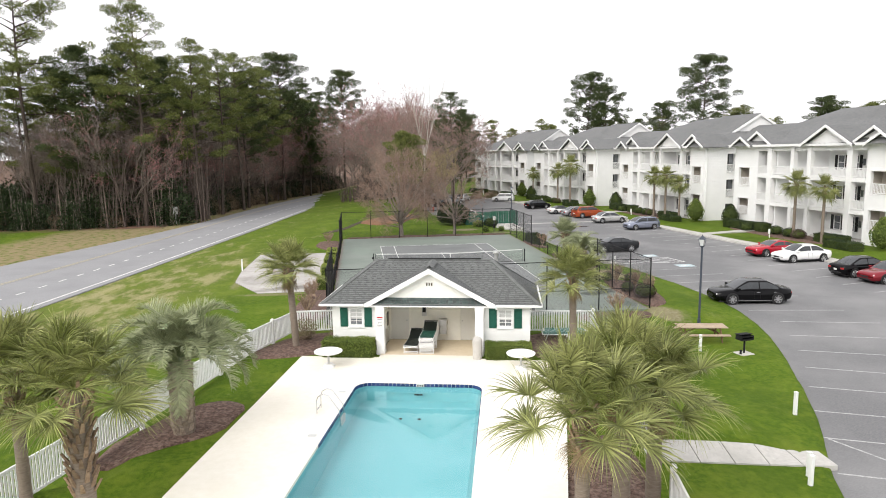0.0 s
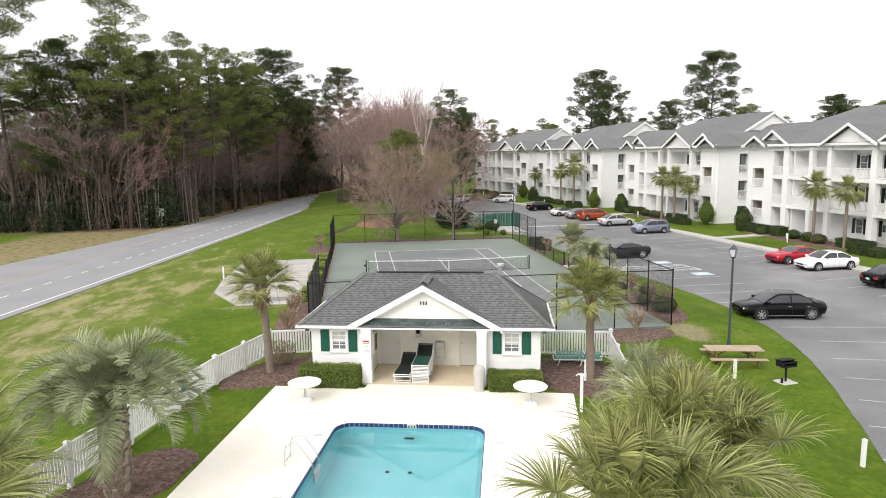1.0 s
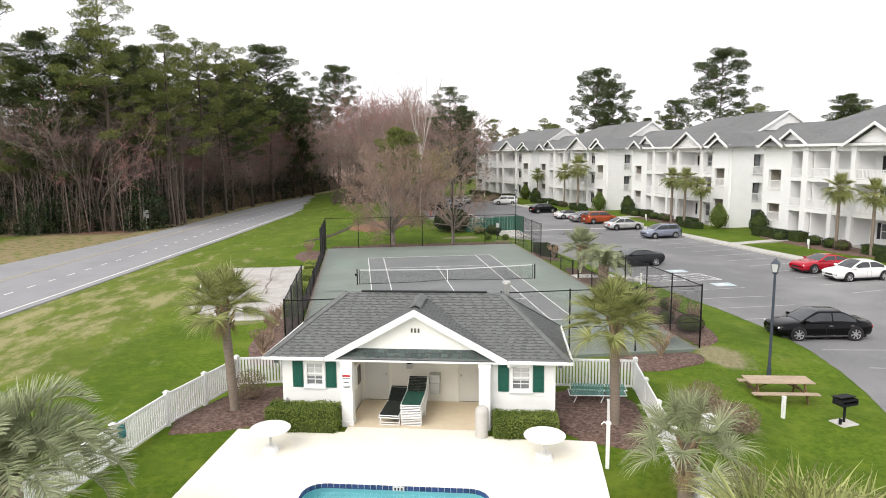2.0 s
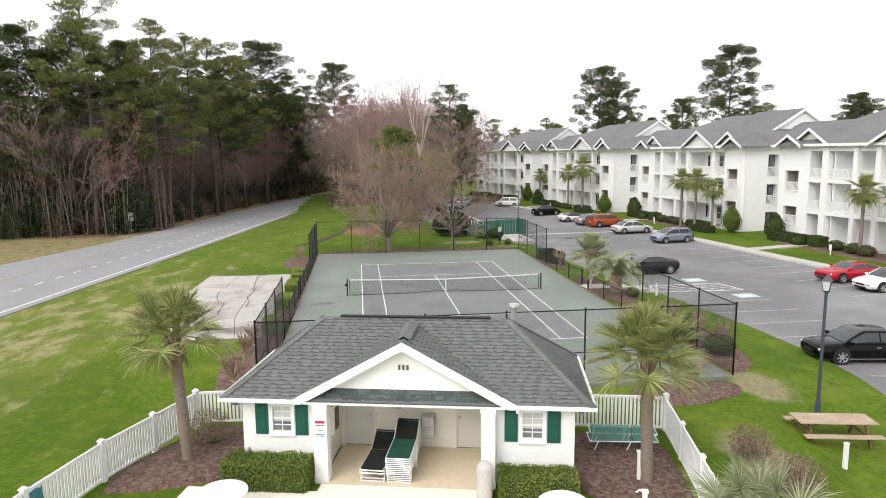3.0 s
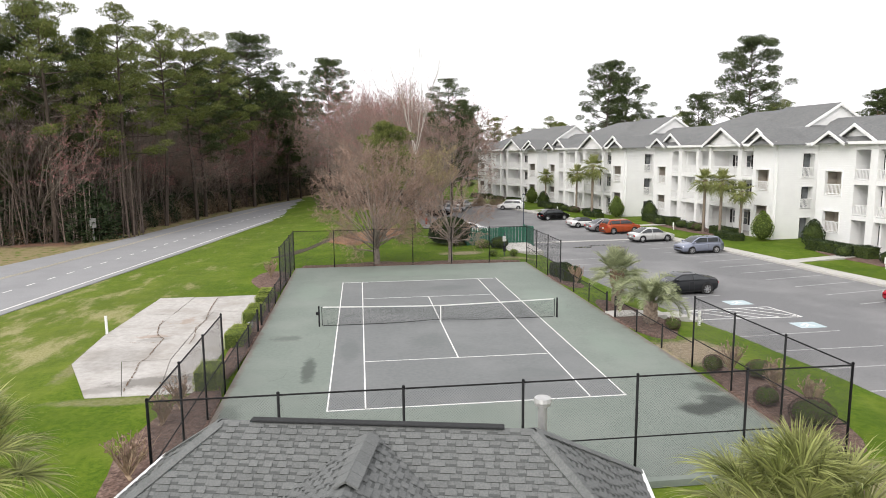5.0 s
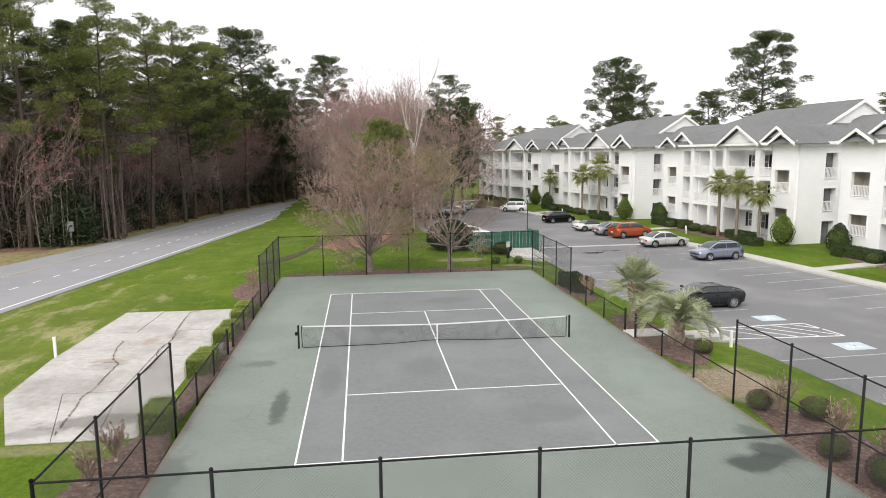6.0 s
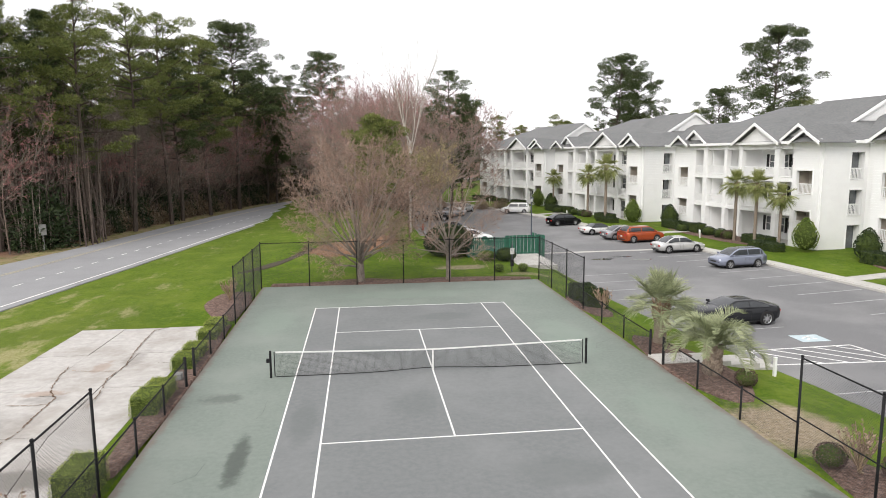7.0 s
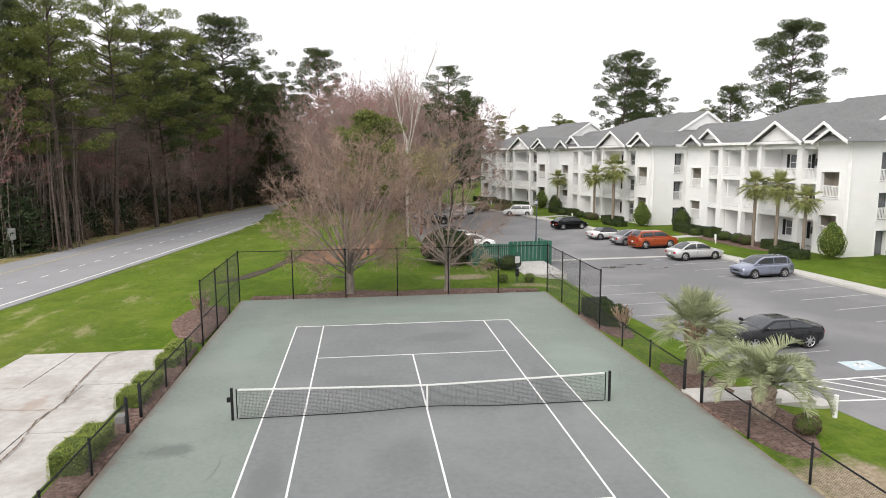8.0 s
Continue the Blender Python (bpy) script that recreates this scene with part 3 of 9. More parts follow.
def build_ground():
    bm = bmesh.new()
    xs = sorted(set([-3000, -1200, -500, -250, -150, -100, -80] + [i * 2.0 for i in range(-35, -9)] + [-17 + i * 0.6 for i in range(0, 88)] + [36 + i * 3 for i in range(0, 12)] + [80, 120, 200, 400, 1200, 3000]))
    ys = sorted(set([-3000, -1000, -300, -150, -100, -80] + [-60 + i * 0.7 for i in range(0, 160)] + [52 + i * 3 for i in range(0, 28)] + [145, 180, 240, 400, 1200, 4000]))
    pool_hole = [club(u, v).xy for u, v in ((-3.6, -2.9), (3.5, -2.9), (3.5, -18), (-3.6, -18))]
    grid = []
    for y in ys:
        row = []
        for x in xs:
            z = ground_z(x, y) + 0.035 * noise.noise((x * 0.25, y * 0.25, 3.0))
            if inside(x, y, LOT_POLY):
                z = -1.0
            elif abs(x) < 9.3 and -18.3 < y < 18.6:
                z = -0.3
            elif inside(x, y, pool_hole):
                z = -3.0
            elif -14.6 < x < -11.2 and -8.4 < y < 8.0:
                z = -0.3
            elif -18.0 < x < -10 and -10.5 < y < 10:
                z = min(z, -0.045)
            row.append(bm.verts.new((x, y, z)))
        grid.append(row)
    for j in range(len(ys) - 1):
        for i in range(len(xs) - 1):
            bm.faces.new((grid[j][i], grid[j][i + 1], grid[j + 1][i + 1], grid[j + 1][i]))
    ob = mesh_ob("ground", bm, GRASS, True)
    tagged(ob, "green lawn with dry straw-coloured patches, reaching to the horizon", "ground", kind="structure")


def flat(name, parent, points, z, mat, label=""):
    return part(name, poly(points, z), mat, parent, label)


def quad_line(a, b, w):
    """Corners of a painted line from a to b."""
    a, b = Vector(a), Vector(b)
    n = (b - a).normalized().orthogonal() * (w / 2)
    return [(a + n)[:], (b + n)[:], (b - n)[:], (a - n)[:]]


def kerb_run(parent, table, inward, length=2.9):
    """Kerb stones along a table of (y, x); inward is +1 where the lot lies to the right."""
    ys = [t[0] for t in table]
    y = max(ys[0], -62.0)
    while y < ys[-1] - 0.3:
        y2 = min(y + length, ys[-1])
        a, b = Vector((curve_x(table, y), y)), Vector((curve_x(table, y2), y2))
        d = (b - a).normalized()
        n = Vector((d.y, -d.x)) * inward
        bm = bmesh.new()
        g = poly([(a + d * 0.01 - n * 0.16)[:], (b - d * 0.01 - n * 0.16)[:], (b - d * 0.01 + n * 0.18)[:], (a + d * 0.01 + n * 0.18)[:]], LOT_Z - 0.2, LOT_Z + 0.15, bm)
        part("kerb_stone", g, CONCRETE, parent)
        y = y2


def build_paving():
    lot = tagged(mesh_ob("parking_lot", poly(LOT_POLY, LOT_Z), ASPHALT), "worn grey asphalt parking lot with faded painted bays", "parking lot", kind="structure")
    z = LOT_Z + 0.005
    for a, b in (((9.3, -32.7), (14.2, -34.9)), ((10.8, -30.3), (15.8, -32.6)), ((12.3, -28.0), (17.3, -30.4)), ((13.6, -25.6), (18.8, -27.7)), ((14.9, -23.1), (20.2, -24.7)), ((16.2, -20.4), (21.4, -21.7)),
                 ((16.0, -17.6), (21.6, -18.6)), ((15.9, -14.3), (21.5, -14.4)), ((15.6, -11.5), (21.0, -11.5)), ((15.5, -8.75), (20.9, -8.6)), ((15.3, -6.0), (21.0, -5.95)), ((15.1, -3.4), (20.9, -3.1)),
                 ((14.2, 5.6), (19.4, 6.1)), ((13.8, 8.4), (19.0, 8.9)), ((13.4, 11.0), (18.6, 11.5)), ((13.2, 13.7), (18.2, 14.2)), ((12.9, 16.5), (17.9, 17.0)), ((12.8, 19.3), (17.7, 19.8)), ((12.7, 22.1), (17.6, 22.6)),
                 ((8.0, -34.9), (12.6, -37.0)), ((8.1, -35.0), (9.9, -39.4)), ((6.7, -37.3), (11.4, -39.4)), ((9.9, -35.8), (11.2, -39.2))):
        flat("painted_line", lot, quad_line(a, b, 0.09), z, LOT_LINE)
    for k in range(22):                                  # bays along the apartments' side
        y = -24.5 + 2.78 * k
        x = curve_x(FAR_KERB, y)
        flat("painted_line", lot, quad_line((x - 0.5, y), (x - 5.9, y - 1.0), 0.11), z, LOT_LINE)
    hatch = [(14.5, 0.25), (20.9, -0.05), (20.45, 2.55), (15.2, 2.35)]
    for i in range(4):
        flat("painted_line", lot, quad_line(hatch[i], hatch[(i + 1) % 4], 0.12), z, LINE_WHITE)
    for k in range(5):
        x = 15.0 + k * 1.15
        flat("painted_line", lot, quad_line((x, 2.4), (min(x + 2.3, 20.7), 0.15 + max(0, x + 2.3 - 20.7)), 0.11), z, LINE_WHITE)
    for x, y in ((19.3, 3.9), (20.0, -1.8)):
        sign = flat("bay_marking", lot, [(x - 0.75, y - 0.6), (x + 0.75, y - 0.6), (x + 0.75, y + 0.6), (x - 0.75, y + 0.6)], z + 0.002, HANDI_BLUE, "faded pale blue painted bay marking")
        for a, b in (((x - 0.3, y - 0.3), (x + 0.1, y + 0.1)), ((x - 0.1, y + 0.3), (x + 0.3, y - 0.2)), ((x - 0.4, y), (x + 0.2, y + 0.35))):
            flat("mark", sign, quad_line(a, b, 0.12), z + 0.006, LINE_WHITE)
    flat("concrete_strip", lot, quad_line((11.8, 33.8), (25.0, 34.5), 0.7), z, CONCRETE, "pale concrete gutter strip across the lot")
    for x, y, sx, sy in ((18.2, 29.6, 1.0, 0.42), (21.5, 28.9, 0.9, 0.36), (20.2, 30.7, 1.1, 0.24)):
        ring = [(x + sx * math.cos(a) * (1 + 0.25 * math.sin(3 * a)), y + sy * math.sin(a)) for a in np.linspace(0, 2 * math.pi, 18)[:-1]]
        flat("puddle", lot, ring, z + 0.004, PUDDLE, "shallow dark rain puddle")
    bm = bmesh.new()
    prev = None
    for y in np.arange(-62, 26, 0.5):
        x = curve_x(NEAR_KERB, y) + 0.05 * noise.noise((0, y * 0.9, 0))
        row = [bm.verts.new(p) for p in ((x - 1.3, y, edge_z(x - 1.3, y) - 0.05), (x - 0.95, y, edge_z(x - 0.95, y) + 0.008), (x - 0.6, y, edge_z(x - 0.6, y) + 0.018), (x - 0.25, y, edge_z(x - 0.25, y) * 0.6 + (LOT_Z + 0.10) * 0.4 + 0.03), (x + 0.02, y, LOT_Z + 0.07), (x + 0.1, y, LOT_Z - 0.05))]
        if prev:
            for i in range(5):
                bm.faces.new((prev[i], prev[i + 1], row[i + 1], row[i]))
        prev = row
    bmesh.ops.recalc_face_normals(bm, faces=bm.faces[:])
    tagged(mesh_ob("lawn_edge", bm, GRASS, True), "soft grass edge of the lawn along the lot", "lawn edge", kind="structure")
    far = tagged(new("kerb_far"), "pale concrete kerb before the apartments", "kerb", kind="structure")
    kerb_run(far, FAR_KERB, -1)
    # footway behind the far kerb and links to the doors
    bm = bmesh.new()
    strip(bm, [(curve_x(FAR_KERB, y) + 0.75, y, LOT_Z + 0.155) for y in np.arange(-60, 100, 2.5)], 1.15)
    tagged(mesh_ob("footway", bm, CONCRETE), "pale concrete footway along the lot", "footway", kind="structure")

    bm = bmesh.new()
    prev = None
    for y in range(-120, 225, 5):
        xr = curve_x(ROAD_RIGHT, y)
        left = road_width(y)
        row = [bm.verts.new((xr + dx, y, road_z(xr + dx, y) + h)) for dx, h in ((0.75, -0.35), (0.7, 0.0), (-left / 2, 0.0), (-left, 0.0), (-left - 0.05, -0.35))]
        if prev:
            for i in range(4):
                bm.faces.new((prev[i], row[i], row[i + 1], prev[i + 1]))
        prev = row
    road = tagged(mesh_ob("road", bm, ROAD), "pale grey three-lane road with painted lines", "road", kind="structure")

    def along(off, y0, y1, w, mat, name, step=5):
        bm = bmesh.new()
        strip(bm, [(curve_x(ROAD_RIGHT, y) - off, y, road_z(curve_x(ROAD_RIGHT, y) - off, y) + 0.012) for y in np.arange(y0, y1 + 0.01, step)], w)
        part(name, bm, mat, road)

    along(0.0, -60, 200, 0.16, LINE_WHITE, "edge_line")
    along(7.35, -60, 200, 0.13, YELLOW_LINE, "centre_line")
    along(7.62, -60, 200, 0.13, YELLOW_LINE, "centre_line")
    for k in range(66):
        y0 = -20.4 + k * 2.35
        along(3.6, y0, y0 + 0.95, 0.13, LINE_WHITE, "lane_dash", 0.95)


def road_width(y):
    return 10.2 + 4.2 * (1 - smooth01(y, -8, 46))


def road_z(x, y):
    return -0.06


build_ground()
build_paving()


# ---------------------------------------------------------------- tennis court
def build_court():
    slab = mesh_ob("court", poly([(-9.35, -18.2), (9.35, -18.2), (9.35, 18.6), (-9.35, 18.6)], -0.2, 0.0), COURT_GREEN)
    tagged(slab, "green hard tennis court with a grey playing area", "tennis court", kind="structure")
    part("playing_area", poly([(-5.5, -11.9), (5.5, -11.9), (5.5, 11.9), (-5.5, 11.9)], 0.004), COURT_GREY, slab)
    for x0, x1, y0, y1 in ((-5.485, -5.425, -11.885, 11.885), (5.425, 5.485, -11.885, 11.885), (-4.145, -4.085, -11.885, 11.885), (4.085, 4.145, -11.885, 11.885),
                           (-5.425, 5.425, -11.885, -11.795), (-5.425, 5.425, 11.79, 11.885), (-4.085, 4.085, 6.365, 6.435), (-4.085, 4.085, -6.435, -6.365), (-0.03, 0.03, -6.365, 6.365)):
        part("painted_line", poly([(x0, y0), (x1, y0), (x1, y1), (x0, y1)], 0.008), LINE_WHITE, slab)
    for pts in (((-7.9, -8.4), (-7.4, -8.0), (-7.3, -7.3)), ((7.6, 2.0), (7.9, 2.8), (8.6, 3.2))):
        bm = bmesh.new()
        strip(bm, [(x, y, 0.004) for x, y in pts], 0.03)
        part("crack", bm, COURT_STAIN, slab)


build_court()


# ---------------------------------------------------------------- slabs, walks, beds
def blob(points, rounds=2):
    """Rounds off a ring of corners."""
    pts = [Vector(p) for p in points]
    for _ in range(rounds):
        out = []
        for i, p in enumerate(pts):
            q = pts[(i + 1) % len(pts)]
            out += [p.lerp(q, 0.25), p.lerp(q, 0.75)]
        pts = out
    return [p[:] for p in pts]


def bed(name, points, mat, label, category, z0=None, lift=0.035, rounds=2, ragged=0.12):
    """A low bed that follows the ground: a fan of rings that shrink to its middle."""
    pts = blob(points, rounds)
    mid = Vector((sum(p[0] for p in pts) / len(pts), sum(p[1] for p in pts) / len(pts)))
    bm = bmesh.new()
    rings = []
    for k, h in ((1.0, -0.06), (0.985, lift * 0.8), (0.75, lift), (0.5, lift * 1.2), (0.25, lift)):
        ring = []
        for p in pts:
            q = mid.lerp(Vector(p), k * (1 + ragged * noise.noise((p[0] * 0.9, p[1] * 0.9, 5.0))))
            base = ground_z(q.x, q.y) if z0 is None else z0
            ring.append(bm.verts.new((q.x, q.y, base + h + 0.03 + 0.02 * noise.noise((q.x, q.y, 0)))))
        rings.append(ring)
    for a, b in zip(rings, rings[1:]):
        for i in range(len(pts)):
            j = (i + 1) % len(pts)
            bm.faces.new((a[i], a[j], b[j], b[i]))
    bm.faces.new(rings[-1])
    for f in bm.faces:
        f.normal_update()
    bmesh.ops.recalc_face_normals(bm, faces=bm.faces[:])
    return tagged(mesh_ob(name, bm, mat, True), label, category, kind="structure")


def cl(*uv):
    return [club(u, v).xy[:] for u, v in uv]


bed("mulch_bed", cl((-4.3, 4.4), (-7.4, 3.6), (-8.6, -1.2), (-5.9, -0.7), (-4.4, 0.2)), MULCH, "red-brown bark mulch bed beside the clubhouse", "mulch bed", rounds=1)
bed("mulch_bed", cl((4.4, 4.2), (7.5, 4.0), (7.5, -1.5), (5.6, -0.9), (4.4, 0.2)), MULCH, "red-brown bark mulch bed behind the clubhouse corner", "mulch bed", rounds=1)
bed("mulch_bed", cl((-5.95, -6.6), (-7.4, -5.9), (-9.3, -8.4), (-9.4, -11.5), (-8.0, -11.0), (-6.0, -8.8)), MULCH, "dark bark mulch round a palm beside the deck", "mulch bed")
bed("mulch_bed", cl((5.4, -9.0), (7.5, -7.5), (7.6, -19.0), (4.4, -19.0), (4.8, -13.0)), MULCH, "bark mulch bed under the palms by the deck", "mulch bed")
bed("mulch_bed", [(4.6, -18.7), (9.2, -18.7), (8.6, -20.2), (6.0, -21.2), (4.4, -20.2)], MULCH, "brown mulch bed outside the court fence", "mulch bed")
bed("mulch_bed", [(9.3, -18.0), (9.35, -9.0), (11.2, -9.6), (12.0, -13.0), (11.0, -17.6)], MULCH, "brown mulch bed with shrubs along the court", "mulch bed")
bed("mulch_bed", [(9.3, -5.5), (9.3, 4.0), (11.2, 3.2), (12.2, -1.0), (11.6, -4.5)], MULCH, "brown mulch bed round two palms beside the court", "mulch bed")
bed("mulch_bed", [(9.3, 7.2), (9.3, 13.2), (10.9, 13.0), (11.2, 8.0)], MULCH, "brown mulch bed under dark shrubs", "mulch bed")
bed("mulch_bed", [(-9.4, -17.8), (-9.4, -8.0), (-10.3, -8.0), (-11.6, -13.0), (-11.3, -17.8)], MULCH, "brown mulch bed along the court fence", "mulch bed")
bed("mulch_bed", [(-9.35, -8.4), (-9.35, 8.8), (-10.2, 8.8), (-10.3, -8.4)], MULCH, "leaf-strewn mulch strip under clipped hedges", "mulch bed", rounds=1)
bed("mulch_bed", [(-9.4, 9.0), (-9.4, 17.5), (-11.6, 17.0), (-12.2, 14.0), (-11.0, 10.5)], MULCH, "brown mulch bed round a bare shrub", "mulch bed")
bed("mulch_bed", [(-9.2, 18.6), (9.2, 18.6), (9.0, 19.6), (3.2, 20.3), (0.0, 19.6), (-2.8, 20.8), (-6.0, 19.5), (-9.0, 19.5)], MULCH, "narrow brown mulch strip behind the court", "mulch bed", rounds=1)
bed("pine_straw_bed", [(-8.0, 32.0), (-5.0, 29.0), (-1.0, 33.0), (1.5, 40.0), (-1.0, 44.0), (-5.0, 39.0)], STRAW, "orange-brown pine straw bed on a low rise", "straw bed")
bed("ditch", [(-12.5, 24.0), (-10.4, 25.6), (-8.2, 31.0), (-7.2, 35.0), (-7.0, 34.2), (-7.6, 31.0), (-10.0, 25.0)], DARK_SOIL, "dark wet ditch across the grass", "ditch", lift=0.0)


# footpaths
walk_right = tagged(new("footpath"), "pale concrete footpath between gate and lot", "footpath", kind="structure")
for k in range(5):
    a, b = Vector((1.5, -36.22)).lerp(Vector((6.9, -36.62)), k / 5), Vector((1.5, -36.22)).lerp(Vector((6.9, -36.62)), (k + 1) / 5 - 0.006)
    n = Vector((0.073, 0.997)) * 0.5
    bm = poly([(a - n)[:], (b - n)[:], (b + n)[:], (a + n)[:]], -0.9, 0.0)
    for v in bm.verts:
        if v.co.z > -0.1:
            v.co.z = ground_z(v.co.x, v.co.y) + 0.05
    part("paving_slab", bm, CONCRETE, walk_right)
walk_court = tagged(new("footpath"), "short pale concrete footpath to the court gate", "footpath", kind="structure")
for x0, x1, h in ((9.35, 10.9, 0.10), (10.92, 12.4, 0.06), (12.42, 13.7, -0.10), (13.72, 14.5, -0.30)):
    part("paving_slab", poly([(x0, -0.75), (x1, -0.75), (x1, 0.55), (x0, 0.55)], -0.7, h), CONCRETE, walk_court)

# old concrete pad beside the court
pad = tagged(new("concrete_pad"), "old cracked pale concrete pad with stains, beside the court", "concrete pad", kind="structure")
for j in range(4):
    for i in range(3):
        y0, y1 = -9.15 + j * 4.48, -9.15 + (j + 1) * 4.48 - 0.02
        la, lb, lx1 = -17.1 + 0.03 * max(0, y0) + 0.5 * max(0, -4 - y0), -17.1 + 0.03 * max(0, y1) + 0.5 * max(0, -4 - y1), -10.55
        dz = 0.012 * math.sin(j * 5 + i * 3)
        xa, xb = [(c + (lx1 - c) * i / 3, c + (lx1 - c) * (i + 1) / 3 - 0.025) for c in (la, lb)]
        part("pad_slab", poly([(xa[0], y0), (xa[1], y0), (xb[1], y1), (xb[0], y1)], -0.4, -0.02 + dz), OLD_SLAB, pad)


def crack_line(parent, knots, width, mat, seed, z=0.012):
    """A ragged crack that wanders through the knots and changes its width on the way."""
    rng = random.Random(seed)
    bm = bmesh.new()
    path = []
    for (xa, ya), (xb, yb) in zip(knots, knots[1:]):
        n = max(2, int(math.hypot(xb - xa, yb - ya) / 0.09))
        path += [(xa + (xb - xa) * k / n, ya + (yb - ya) * k / n) for k in range(n)]
    path.append(knots[-1])
    wob = [(x + rng.uniform(-0.035, 0.035), y + rng.uniform(-0.03, 0.03)) for x, y in path]
    for k, ((xa, ya), (xb, yb)) in enumerate(zip(wob, wob[1:])):
        if rng.random() < 0.12:
            continue
        d = Vector((xb - xa, yb - ya))
        nn = Vector((-d.y, d.x)).normalized()
        wa, wb = [width * rng.uniform(0.35, 1.3) * 0.5 for _ in range(2)]
        vs = [bm.verts.new((x + nn.x * w, y + nn.y * w, z)) for x, y, w in ((xa, ya, wa), (xa, ya, -wa), (xb, yb, -wb), (xb, yb, wb))]
        bm.faces.new(vs if (vs[1].co - vs[0].co).cross(vs[2].co - vs[1].co).z > 0 else vs[::-1])
    part("crack", bm, mat, parent)


for k, (knots, width, mat) in enumerate((
        (((-12.6, 8.75), (-13.2, 8.1), (-13.1, 6.3), (-12.93, 4.4), (-12.65, 2.4), (-12.8, 0.8), (-12.45, -1.1), (-12.4, -2.3)), 0.05, LITTER),
        (((-14.95, 2.6), (-14.85, 1.4), (-14.5, -0.2), (-13.9, -1.2), (-13.83, -2.9), (-13.7, -4.2), (-13.85, -5.2), (-13.6, -6.3), (-13.3, -8.7)), 0.05, LITTER),
        (((-12.6, 1.75), (-13.15, 1.8), (-13.9, 1.85), (-14.6, 2.05)), 0.035, PALM_BOOT), (((-11.5, 2.7), (-10.95, 2.55)), 0.03, DARK_SOIL),
        (((-14.6, -0.9), (-13.95, -1.0)), 0.035, DARK_SOIL), (((-15.3, -1.7), (-14.4, -1.85), (-13.8, -1.75)), 0.04, PALM_BOOT))):
    crack_line(pad, knots, width, mat, 50 + k)
crack_line(bpy.data.objects["court"], ((-6.22, -2.5), (-6.2, -3.5), (-6.33, -4.2)), 0.022, COURT_STAIN, 61, 0.006)

# drive beside the green enclosure
tagged(mesh_ob("drive", poly([(8.9, 24.9), (12.6, 24.6), (12.6, 31.6), (11.0, 32.2)], -0.6, -0.06), CONCRETE), "short pale concrete drive beside the green fence", "drive", kind="structure")



